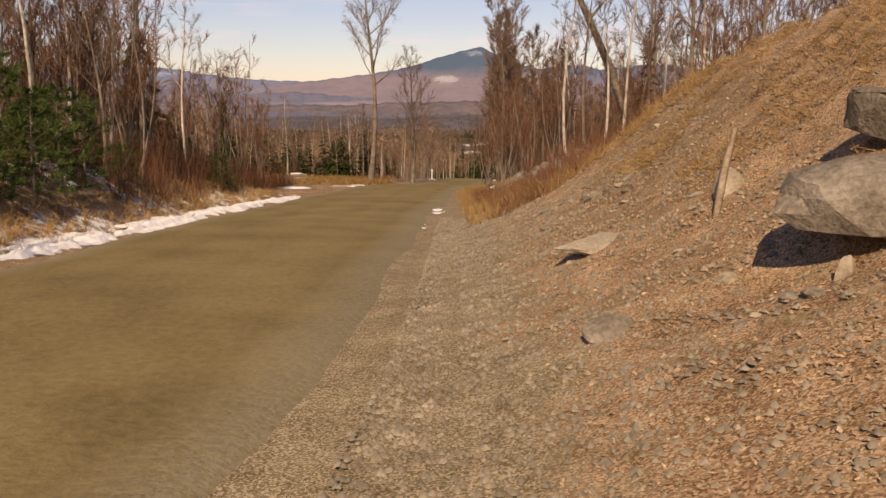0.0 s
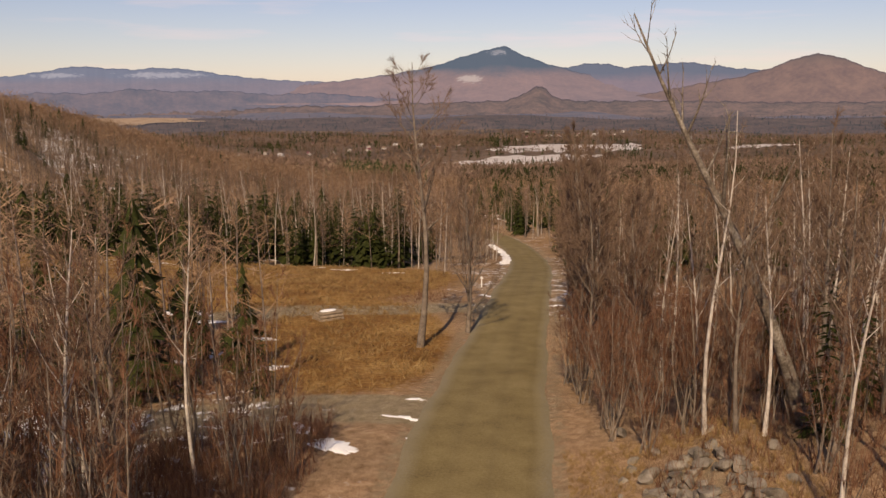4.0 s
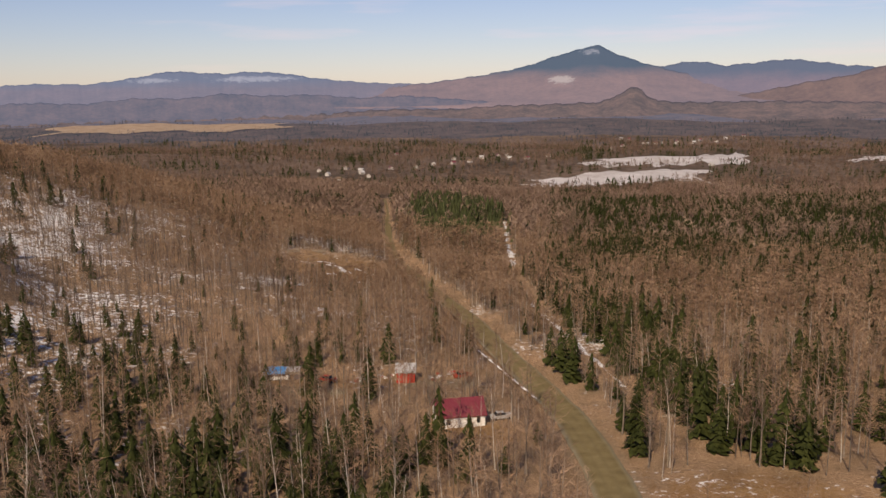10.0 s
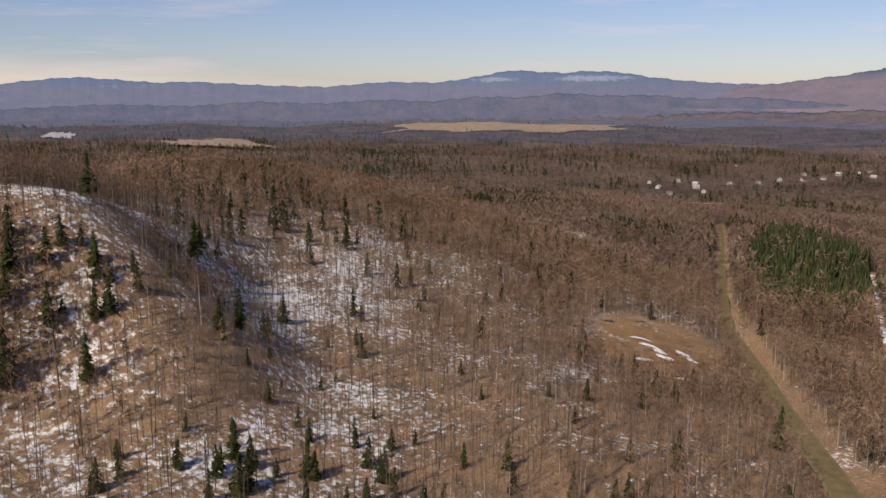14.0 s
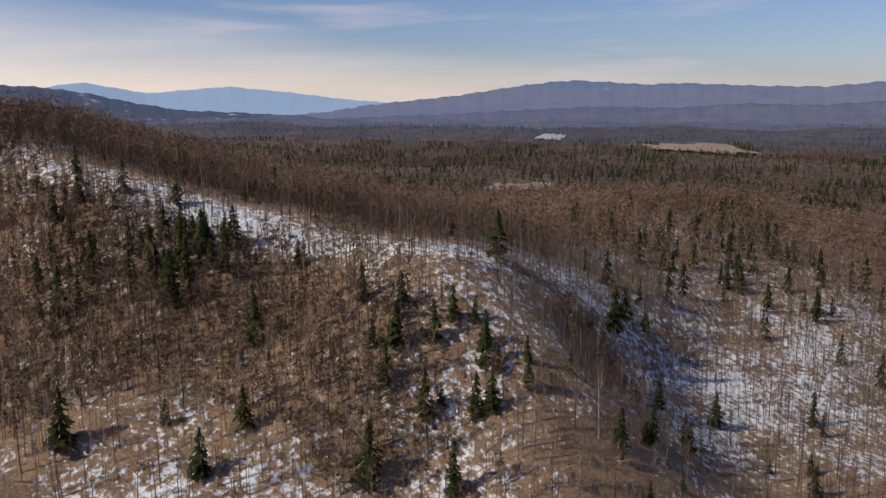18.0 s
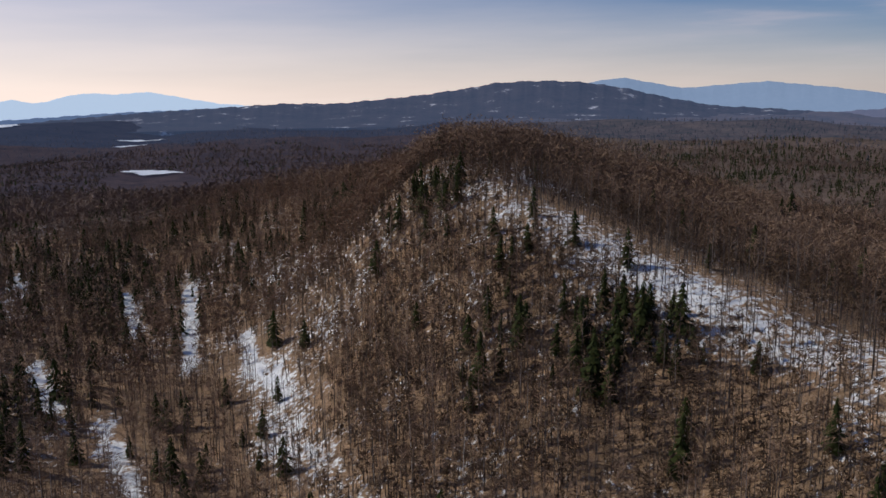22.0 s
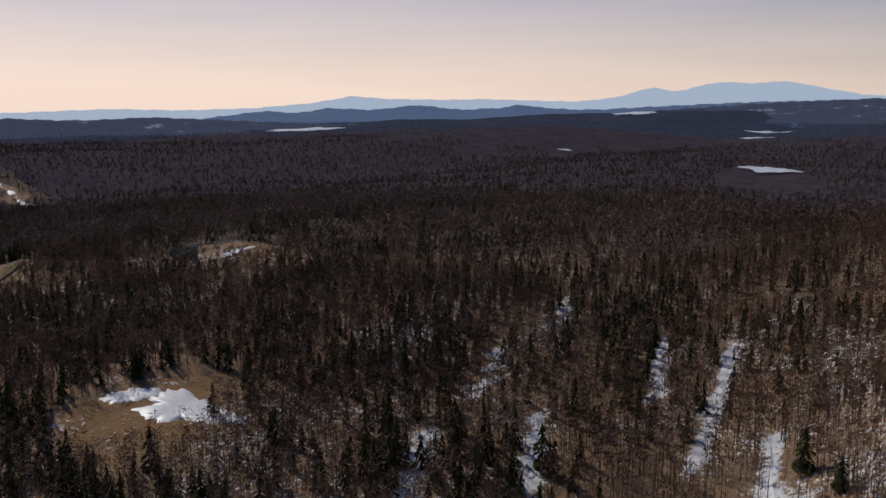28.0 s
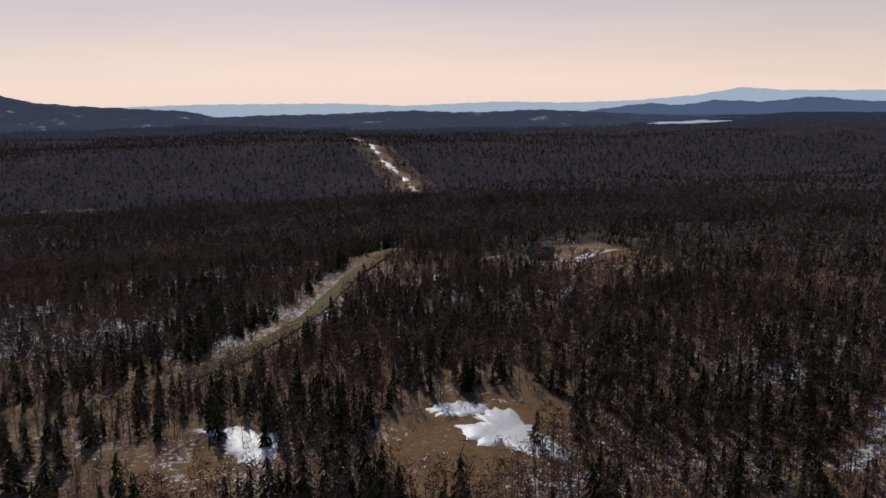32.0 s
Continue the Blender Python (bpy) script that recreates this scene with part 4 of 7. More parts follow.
def lowland(name, label, near, far, mat, first=-50, last=186, lift=2.5):
    """The rolling wooded land beyond the valley, as sheets on the ground whose material glows for haze, from near to
    far, between two bearings.
    """
    b, d = np.radians(np.arange(first, last, 0.5)), np.arange(near, far + 1, 30.0)
    x, y = EYE.x - d[:, None] * np.sin(b), EYE.y + d[:, None] * np.cos(b)
    z = ground_z(x, y) + lift * (1 + 0.45 * ripple(x, y, 55)) - 12 * (along(x, y, SOUTH_LINE)[0] < 38)
    z[0] -= 8
    z[:, 0] -= 8
    verts, n = np.stack([x, y, z], -1).reshape(-1, 3), len(b)
    i = (np.arange(len(d) - 1)[:, None] * n + np.arange(n - 1)).ravel()
    me = mesh_from(name, verts, np.stack([i, i + n, i + n + 1, i + 1], -1), [mat], True)
    tagged(new(name, me), label, "woods", kind="structure")


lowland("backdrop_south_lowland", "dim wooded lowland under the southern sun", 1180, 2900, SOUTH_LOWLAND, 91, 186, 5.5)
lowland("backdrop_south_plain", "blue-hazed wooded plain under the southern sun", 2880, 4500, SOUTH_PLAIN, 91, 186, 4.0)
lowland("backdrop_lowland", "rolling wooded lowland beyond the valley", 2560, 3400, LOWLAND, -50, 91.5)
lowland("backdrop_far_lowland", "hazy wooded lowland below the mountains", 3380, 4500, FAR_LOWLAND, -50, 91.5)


# ---- trees ----
rng = np.random.default_rng(7)


class Soup:
    """Triangles gathered into one mesh."""

    def __init__(self):
        self.v, self.f, self.turn = [], [], np.random.default_rng(5)

    def tube(self, points, radii, sides=5):
        start = len(self.v)
        for n, (p, r) in enumerate(zip(points, radii)):
            p = np.asarray(p, float)
            ahead = np.asarray(points[min(n + 1, len(points) - 1)], float) - np.asarray(points[max(n - 1, 0)], float)
            ahead /= np.linalg.norm(ahead) + 1e-9
            u = np.cross(ahead, (0.3, 0.9, 0.1) if abs(ahead[2]) > 0.8 else (0, 0, 1))
            u /= np.linalg.norm(u) + 1e-9
            w = np.cross(ahead, u)
            for k in range(sides):
                a = 2 * math.pi * k / sides
                self.v.append(p + r * (math.cos(a) * u + math.sin(a) * w))
        for n in range(len(points) - 1):
            for k in range(sides):
                a, b = start + n * sides + k, start + n * sides + (k + 1) % sides
                self.f += [(a, b, b + sides), (a, b + sides, a + sides)]

    def spike(self, a, b, r):
        """A thin three-sided twig from a to b."""
        a, b = np.asarray(a, float), np.asarray(b, float)
        d = (b - a) / (np.linalg.norm(b - a) + 1e-9)
        u = np.cross(d, (0.2, 0.5, 0.84))
        u /= np.linalg.norm(u) + 1e-9
        w = np.cross(d, u)
        n = len(self.v)
        self.v += [a + r * u, a + r * (-0.5 * u + 0.87 * w), a + r * (-0.5 * u - 0.87 * w), b]
        self.f += [(n, n + 1, n + 3), (n + 1, n + 2, n + 3), (n + 2, n, n + 3)]

    def blade(self, a, b, w):
        """The finest twigs: one sliver from a to b."""
        d = np.asarray(b, float) - a
        u = np.cross(d, (self.turn.normal(), self.turn.normal(), self.turn.normal()))
        u *= w / (np.linalg.norm(u) + 1e-9)
        self.tri(a - u, a + u, b)

    def tri(self, a, b, c):
        n = len(self.v)
        self.v += [np.asarray(a, float), np.asarray(b, float), np.asarray(c, float)]
        self.f.append((n, n + 1, n + 2))

    def mesh(self, name, mat, smooth_faces=False):
        return mesh_from(name, np.array(self.v), np.array(self.f), [mat], smooth_faces)


def unit(v):
    return v / (np.linalg.norm(v) + 1e-9)


def hardwood_parts(r, h, trunk_r, bare=0.35, limbs=14, spread=0.30, upward=0.75, twigs=12, lean=0.03, sub=6, stems=1, fine=0.014, tilt=None):
    """Trunk with limbs, and the twigs of the crown, of a leafless tree."""
    wood, crown = Soup(), Soup()
    for stem in range(stems):
        drift = r.normal(0, lean if stems == 1 else 0.09, 2)
        bend = r.normal(0, 0.02, 2)
        if tilt:
            drift = np.array(tilt)
        foot = r.normal(0, 0.25, 2) if stem else np.zeros(2)
        tall = h * (r.uniform(0.6, 1.0) if stem else 1.0)
        spine = lambda t: np.array([foot[0] + h * (drift[0] * t + bend[0] * math.sin(t * 5)), foot[1] + h * (drift[1] * t + bend[1] * math.sin(t * 4)), tall * t])
        steps = np.linspace(0, 1, 8)
        wood.tube([spine(t) for t in steps], [trunk_r * (1.25 if t == 0 else 1) * (1 - 0.93 * t ** 0.9) + 0.006 for t in steps], 7)
        for k in range(limbs):
            t = bare + (0.97 - bare) * (k + r.uniform(0, 0.9)) / limbs
            base, turn = spine(t), k * 2.4 + r.uniform(-0.5, 0.5)
            out = np.array([math.cos(turn), math.sin(turn), 0])
            length = h * spread * (1.08 - t) ** 0.6 * r.uniform(0.7, 1.2)
            way = unit(out + np.array([0, 0, upward * r.uniform(0.7, 1.4)]))
            limb = [base, base + way * length * 0.45, base + way * length * 0.75 + np.array([0, 0, length * 0.08]), base + way * length + np.array([0, 0, length * 0.22])]
            thick = trunk_r * (1 - 0.9 * t) * 0.5
            wood.tube(limb, [thick, thick * 0.65, thick * 0.4, 0.005], 4)
            for q in range(sub):
                f = 0.3 + 0.7 * (q + r.uniform(0, 1)) / sub
                j = min(int(f * 3), 2)
                p = np.array(limb[j]) + (np.array(limb[j + 1]) - limb[j]) * (f * 3 - j)
                w = unit(way + r.normal(0, 0.55, 3) + np.array([0, 0, 0.35]))
                L = length * 0.45 * (1.15 - f) * r.uniform(0.7, 1.3) + 0.25
                crown.spike(p, p + w * L, thick * 0.3 + 0.014)
                for _ in range(twigs):
                    g = p + w * L * r.uniform(0.15, 0.95)
                    crown.blade(g, g + unit(w + r.normal(0, 0.6, 3) + np.array([0, 0, 0.3])) * L * r.uniform(0.5, 1.1), fine)
    return wood, crown


def part(name, me, parent, label="", mat=None):
    """A mesh as one part of a thing."""
    if isinstance(me, Soup):
        me = me.mesh(name, mat)
    elif isinstance(me, bmesh.types.BMesh):
        data = bpy.data.meshes.new(name)
        me.to_mesh(data)
        me.free()
        data.materials.append(mat)
        me = data
    ob = new(name, me)
    ob.parent = parent
    return tagged(ob, label)


def make_hardwood(name, label, bark, twig, seed, group, **shape):
    r = np.random.default_rng(seed)
    wood, crown = hardwood_parts(r, **shape)
    thing = tagged(new(name), label, "tree", group)
    part("trunk", wood, thing, mat=bark)
    part("crown", crown, thing, mat=twig)
    return thing


def conifer_parts(r, h, width, whorls=15, arms=8, tufts=4, trunk_r=0.12, clear=0.06):
    """A spruce: a straight trunk and whorls of drooping, needled arms."""
    wood, crown = Soup(), Soup()
    wood.tube([(0, 0, 0), (0, 0, h * 0.5), (0, 0, h * 0.98)], [trunk_r, trunk_r * 0.6, 0.01], 6)
    for k in range(whorls):
        t = clear + (0.985 - clear) * (k / (whorls - 1)) ** 0.92
        reach = width * (1.02 - t) ** 0.85 * r.uniform(0.8, 1.15)
        for a in range(arms):
            turn = a * 2 * math.pi / arms + k * 1.1 + r.uniform(-0.3, 0.3)
            out = np.array([math.cos(turn), math.sin(turn), 0])
            side = np.array([-out[1], out[0], 0])
            R = reach * r.uniform(0.65, 1.15) + 0.08
            base = np.array([0, 0, h * t + r.uniform(-0.02, 0.02) * h])
            tip = base + out * R + np.array([0, 0, -R * r.uniform(0.15, 0.5)])
            mid = base + out * R * 0.5 + np.array([0, 0, R * 0.02])
            for s in (-1, 1):
                crown.tri(base, mid + side * s * R * 0.22 + (0, 0, -R * 0.1), tip)
            for q in range(tufts):
                f = r.uniform(0.25, 1.0)
                p = base + (tip - base) * f
                w = unit(out * 0.6 + side * r.choice([-1, 1]) * r.uniform(0.4, 1.1) + np.array([0, 0, r.uniform(-0.5, 0.25)]))
                L = R * r.uniform(0.22, 0.42)
                n = unit(np.cross(w, (0, 0, 1)) + np.array([0, 0, 0.3]))
                crown.tri(p - n * L * 0.2, p + n * L * 0.2, p + w * L)
    crown.spike((0, 0, h * 0.93), (0, 0, h * 1.03), 0.03)
    return wood, crown


def make_conifer(name, label, mat, seed, group, **shape):
    r = np.random.default_rng(seed)
    wood, crown = conifer_parts(r, **shape)
    thing = tagged(new(name), label, "tree", group)
    part("trunk", wood, thing, mat=BARK)
    part("crown", crown, thing, mat=mat)
    return thing


def make_pine_bush(seed, h=2.6, width=1.5):
    """A bushy young pine: short stems, each arm ending in sprays of long needles."""
    r = np.random.default_rng(seed)
    wood, crown = Soup(), Soup()
    wood.tube([(0, 0, 0), (0.05, 0, h * 0.5), (0, 0.05, h * 0.97)], [0.05, 0.035, 0.008], 5)
    for k in range(46):
        t = 0.08 + 0.9 * k / 46
        turn = k * 2.4 + r.uniform(-0.4, 0.4)
        R = width * (1.05 - t) ** 0.6 * r.uniform(0.5, 1.1)
        base = np.array([0, 0, h * t])
        tip = base + np.array([math.cos(turn) * R, math.sin(turn) * R, R * r.uniform(0.1, 0.55)])
        wood.spike(base, tip, 0.012)
        for q in range(7):
            p = base + (tip - base) * r.uniform(0.35, 1.0)
            for _ in range(9):
                w = unit(unit(tip - base) + r.normal(0, 0.75, 3))
                L = r.uniform(0.14, 0.28)
                n = unit(np.cross(w, r.normal(0, 1, 3)))
                crown.tri(p - n * 0.016, p + n * 0.016, p + w * L)
    thing = tagged(new("pine_bush"), "bushy young green pine on the roadside bank", "bush", "young pines on the bank")
    part("stem", wood, thing, mat=BARK)
    part("needles", crown, thing, mat=PINE)
    return thing


def put(thing, x, y, scale=1.0, turn=None, lift=-0.08, lean=0.0):
    m = pose(x, y, at_ground(x, y, lift), lean * 40, lean * 20, math.degrees(turn if turn is not None else rng.uniform(0, 6.28)))
    return m @ Matrix.Diagonal((scale, scale, scale, 1))


def plant(kinds, spots):
    """One of the kinds at each spot of (x, y, scale): the first spots take the originals, the rest copies."""
    for n, (x, y, s) in enumerate(spots):
        m = put(kinds[n % len(kinds)], x, y, s)
        if n < len(kinds):
            kinds[n].matrix_basis = m
        else:
            ob = copy_thing(kinds[n % len(kinds)], Matrix())
            ob.matrix_basis = m


def scattered(n, x0, x1, y0, y1, gap, low, high, keep):
    """Up to n spots in a stretch, no two nearer than gap, where keep(x, y) holds."""
    out, grid = [], {}
    for _ in range(n * 12):
        if len(out) >= n:
            break
        x, y = rng.uniform(x0, x1), rng.uniform(y0, y1)
        if open_land(np.array([x]), np.array([y]))[0] > 0 or not keep(x, y):
            continue
        c = (int(x // gap), int(y // gap))
        if any((x - a) ** 2 + (y - b) ** 2 < gap * gap for i in (-1, 0, 1) for j in (-1, 0, 1) for a, b in grid.get((c[0] + i, c[1] + j), ())):
            continue
        grid.setdefault(c, []).append((x, y))
        out.append((x, y, rng.uniform(low, high)))
    return out


def single(thing, x, y, scale=1.0, turn=0.0):
    thing.matrix_basis = put(thing, x, y, scale, turn)
    return thing


SMALL_SPRUCES = [(-30, 81, 0.6), (-30.6, 75, 0.62), (-24, 75.2, 0.6), (-28.3, 94.6, 0.5), (-21.9, 81.8, 0.5), (-32, 73, 0.55), (-27, 78, 0.5), (-34, 84, 0.6), (-26, 71.5, 0.45), (16.4, 71.7, 0.7)]


def build_near_trees():
    # the tall tree where the road bends, its dark neighbour, the dead snag, the broken birch
    single(make_hardwood("tall_bare_tree", "tall leafless hardwood with high forked crown beside the road", BARK, TWIG, 11, "", h=24, trunk_r=0.30, bare=0.42, limbs=22, spread=0.30, upward=0.95, twigs=14, sub=8), -7.5, 90.2)
    single(make_hardwood("bare_tree", "many-stemmed leafless tree beside the road", BARK, TWIG, 12, "", h=14, trunk_r=0.22, bare=0.12, limbs=24, spread=0.34, upward=1.6, twigs=12), -3.4, 97)
    single(make_hardwood("dead_tree", "leaning dead tree with broken weathered limbs", DEAD_BARK, DEAD_BARK, 13, "", h=20, trunk_r=0.40, bare=0.45, limbs=11, spread=0.30, upward=1.5, twigs=2, sub=4, tilt=(-0.45, -0.04)), 13.4, 60, 1.0, 0.0)
    single(make_hardwood("dead_birch", "pale dying birch with few limbs", BIRCH_BARK, TWIG, 14, "", h=16, trunk_r=0.12, bare=0.45, limbs=9, spread=0.16, upward=0.8, twigs=3, sub=3), 8.3, 59.5)
    single(make_conifer("spruce_tree", "tall narrow green spruce at the roadside", SPRUCE, 15, "", h=13.5, width=2.6, whorls=20, arms=9, tufts=6), 11, 259)
    for n, (x, y, s) in enumerate([(13.0, 57, 8.5), (19, 66, 7.5)]):
        single(make_conifer("spruce_tree", "slim green spruce among bare trees", SPRUCE, 16 + n, "", h=s, width=1.3, whorls=16, arms=7, tufts=4), x, y)
    # the saplings, hardwoods, birches and spruces along the road
    saplings = [make_hardwood("bare_sapling", "slender leafless sapling with reddish twigs", BARK, RED_TWIG, 20 + n, "saplings along the road", h=6.5 + n, trunk_r=0.04, bare=0.2, limbs=8, spread=0.2, upward=1.9, twigs=8, sub=4, lean=0.05, stems=5, fine=0.009) for n in range(3)]
    plant(saplings, scattered(165, -40, -11.5, -4, 62, 0.95, 0.8, 1.45, lambda x, y: x < -17.5 or y > 37 or y < 15) + scattered(34, 3.5, 9, 60, 112, 1.3, 0.7, 1.2, lambda x, y: True) + scattered(85, 7.5, 34, 26, 92, 1.3, 0.7, 1.3, lambda x, y: y > 34 or x > 10))
    hard = [make_hardwood("bare_tree", "leafless grey-barked hardwood tree with fine twigs", BARK, TWIG, 30 + n, "hardwoods along the road", h=11 + 1.5 * n, trunk_r=0.11 + 0.02 * n, bare=0.35, limbs=16, spread=0.26, upward=1.35, twigs=13, sub=6, fine=0.012) for n in range(4)]
    plant(hard, scattered(52, -48, -14, -6, 54, 2.6, 0.75, 1.15, lambda x, y: x < -18 or y > 37 or y < 12) + scattered(110, 8.5, 50, 30, 150, 2.6, 0.75, 1.15, lambda x, y: True)
          + scattered(100, -60, 45, 150, 290, 3.0, 0.8, 1.15, lambda x, y: True))
    dense = [make_hardwood("bare_tree", "leafless roadside tree with a dense haze of fine twigs", BARK, TWIG, 80 + n, "dense trees along the road", h=13 + 1.5 * n, trunk_r=0.13, bare=0.22, limbs=26, spread=0.24, upward=1.5, twigs=14, sub=8, fine=0.016) for n in range(3)]
    plant(dense, [(4.9, 78.5, 1.15), (6.0, 83, 1.2), (5.6, 88, 1.15), (6.9, 92, 1.0), (6.4, 95, 1.2), (7.6, 101, 1.05), (7.2, 106, 1.15), (8.4, 111, 1.0), (8.8, 117, 1.1), (7.6, 76, 1.0), (10.5, 86, 0.9), (11.5, 95, 0.9), (11.0, 105, 0.9)])
    birch = [make_hardwood("birch_tree", "slender white-barked leafless birch tree", BIRCH_BARK, TWIG, 40 + n, "birches along the road", h=11 + 1.5 * n, trunk_r=0.10, bare=0.45, limbs=11, spread=0.22, upward=1.3, twigs=12, sub=5, lean=0.06, fine=0.011) for n in range(3)]
    plant(birch, scattered(18, -34, -13, 0, 60, 3, 0.8, 1.1, lambda x, y: True) + scattered(34, 8, 34, 42, 110, 2.6, 0.8, 1.2, lambda x, y: True)
          + scattered(60, -95, -14, 158, 215, 3.2, 1.0, 1.45, lambda x, y: True) + scattered(30, -60, 40, 215, 330, 5, 0.8, 1.1, lambda x, y: True))
    spruce = [make_conifer("spruce_tree", "dark green spruce tree at the wood's edge", SPRUCE, 50 + n, "spruces near the road", h=8 + 1.5 * n, width=1.9 + 0.2 * n, whorls=15, arms=7, tufts=4) for n in range(3)]
    plant(spruce, scattered(110, -110, -14, 163, 205, 2.1, 1.0, 1.65, lambda x, y: math.sin(x * 0.17) + math.sin(y * 0.23) > -0.8)
          + SMALL_SPRUCES + scattered(60, -60, -14, 165, 250, 3.2, 0.7, 1.2, lambda x, y: math.sin(x * 0.11) + math.sin(y * 0.13) > -0.6)
          + scattered(24, -45, -17, 72, 92, 2.5, 0.35, 0.75, lambda x, y: True) + scattered(60, 12, 60, 170, 340, 4, 0.7, 1.15, lambda x, y: math.sin(y * 0.07) > -0.3)
          + scattered(12, 20, 46, 50, 110, 4, 0.6, 0.9, lambda x, y: True))
    bushes = [make_pine_bush(60 + n, 2.2 + 0.4 * n, 1.3 + 0.2 * n) for n in range(3)]
    plant(bushes, [(-13.2, 25, 1.3), (-12.9, 27.6, 1.25), (-13.1, 30.2, 1.3), (-14.8, 26.5, 1.5), (-14.9, 29.5, 1.5), (-13.4, 32.8, 1.1), (-15.2, 33, 1.3), (-13.3, 36.5, 0.7), (-11.8, 46.5, 0.7), (-12.3, 49, 0.6), (-13.6, 22, 1.2), (-15.6, 23, 1.4), (-16.8, 28, 1.5)])


build_near_trees()


def leafless_low(r, h, blades, width, trunk=True):
    """A leafless tree of the deep woods: a three-sided trunk and blades of twigs."""
    s = Soup()
    lean = r.normal(0, 0.03, 2) * h
    girth = 0.008 * h + 0.02
    if trunk:
        s.tube([(0, 0, -0.3), (lean[0] * 0.5, lean[1] * 0.5, h * 0.55), (lean[0], lean[1], h)], [girth, girth * 0.65, 0.01], 3)
    else:
        for a in (0.4, 2.0):
            w = np.array([math.cos(a), math.sin(a), 0]) * girth * 1.3
            s.tri(-w - (0, 0, 0.3), w - (0, 0, 0.3), (lean[0], lean[1], h))
    stem_faces = len(s.f)
    for k in range(blades):
        t = 0.40 + 0.57 * (k + r.uniform(0, 1)) / blades
        turn = r.uniform(0, 6.28)
        p = np.array([lean[0] * t, lean[1] * t, h * t])
        out = unit(np.array([math.cos(turn), math.sin(turn), r.uniform(0.15, 1.25)]))
        L = h * 0.34 * (1.2 - t) ** 0.7 * r.uniform(0.6, 1.3)
        n = unit(np.cross(out, r.normal(0, 1, 3)))
        s.tri(p - n * width, p + n * width, p + out * L)
        for f in (0.3, 0.6):
            m = p + out * L * f
            w = unit(out + r.normal(0, 0.65, 3))
            n = unit(np.cross(w, r.normal(0, 1, 3)))
            s.tri(m - n * width * 0.8, m + n * width * 0.8, m + w * L * 0.6)
    return np.array(s.v), np.array(s.f), stem_faces


def crown_low(r, h, tufts, size):
    """A leafless tree far off: a thin stem under a loose round crown of twig tufts."""
    s = Soup()
    for a in (0.4, 2.0):
        w = np.array([math.cos(a), math.sin(a), 0]) * 0.11
        s.tri(-w - (0, 0, 0.3), w - (0, 0, 0.3), (0, 0, h * 0.9))
    for k in range(tufts):
        turn, t = r.uniform(0, 6.28), r.uniform(0.38, 1.0)
        reach = h * 0.21 * math.sqrt(max(0.05, 1 - ((t - 0.62) / 0.42) ** 2)) * r.uniform(0.2, 1.0)
        p = np.array([math.cos(turn) * reach, math.sin(turn) * reach, h * t])
        u = unit(r.normal(0, 1, 3) + (0.5 * math.cos(turn), 0.5 * math.sin(turn), 0.6))
        n = unit(np.cross(u, r.normal(0, 1, 3)))
        s.tri(p - n * size * 0.2 - u * size * 0.8, p + n * size * 0.2 - u * size * 0.8, p + u * size * 1.3)
    return np.array(s.v), np.array(s.f), 2


def conifer_low(r, h, w, rings, arms):
    """A conifer of the deep woods: a thin stem and rings of ragged drooping arms."""
    s = Soup()
    s.tri((-0.09, 0, -0.2), (0.09, 0, -0.2), (0, 0, h))
    for k in range(rings):
        t = 0.07 + 0.88 * (k + r.uniform(-0.25, 0.25)) / rings
        for a in range(arms):
            turn = a * 6.283 / arms + k * 0.7 + r.uniform(-0.4, 0.4)
            R = w * (1.04 - t) ** 0.8 * r.uniform(0.55, 1.3)
            o = np.array([math.cos(turn), math.sin(turn), 0])
            d = np.array([-o[1], o[0], 0]) * R * r.uniform(0.3, 0.5)
            top = np.array([0, 0, h * min(1.0, t + r.uniform(0.7, 1.5) / rings)])
            tip = o * R + np.array([0, 0, h * t - r.uniform(0.0, 0.3) * R])
            s.tri(top, tip - d + (0, 0, r.uniform(-0.1, 0.3) * R), tip + d * r.uniform(0.1, 1) + (0, 0, r.uniform(-0.2, 0.1) * R))
    return np.array(s.v), np.array(s.f), 1


def woods(name, label, templates, x, y, scale, mats):
    """Many trees of the templates joined into one mesh."""
    turn, pick = rng.uniform(0, 6.283, len(x)), rng.integers(0, len(templates), len(x))
    z = ground_z(x, y)
    V, F, M, base = [], [], [], 0
    for k, (tv, tf, stem) in enumerate(templates):
        i = np.where(pick == k)[0]
        if not len(i):
            continue
        c, s = np.cos(turn[i])[:, None], np.sin(turn[i])[:, None]
        sx = (scale[i] * rng.uniform(0.85, 1.2, len(i)))[:, None]
        px = (tv[None, :, 0] * c - tv[None, :, 1] * s) * sx + x[i][:, None]
        py = (tv[None, :, 0] * s + tv[None, :, 1] * c) * sx + y[i][:, None]
        pz = tv[None, :, 2] * scale[i][:, None] + z[i][:, None]
        V.append(np.stack([px, py, pz], -1).reshape(-1, 3))
        F.append((tf[None] + (np.arange(len(i)) * len(tv))[:, None, None] + base).reshape(-1, 3))
        M.append(np.tile((np.arange(len(tf)) < stem).astype(np.int32), len(i)))
        base += len(i) * len(tv)
    me = mesh_from(name, np.concatenate(V), np.concatenate(F), mats)
    me.polygons.foreach_set("material_index", np.concatenate(M))
    return tagged(new(name, me), label, "woods", kind="stuff")


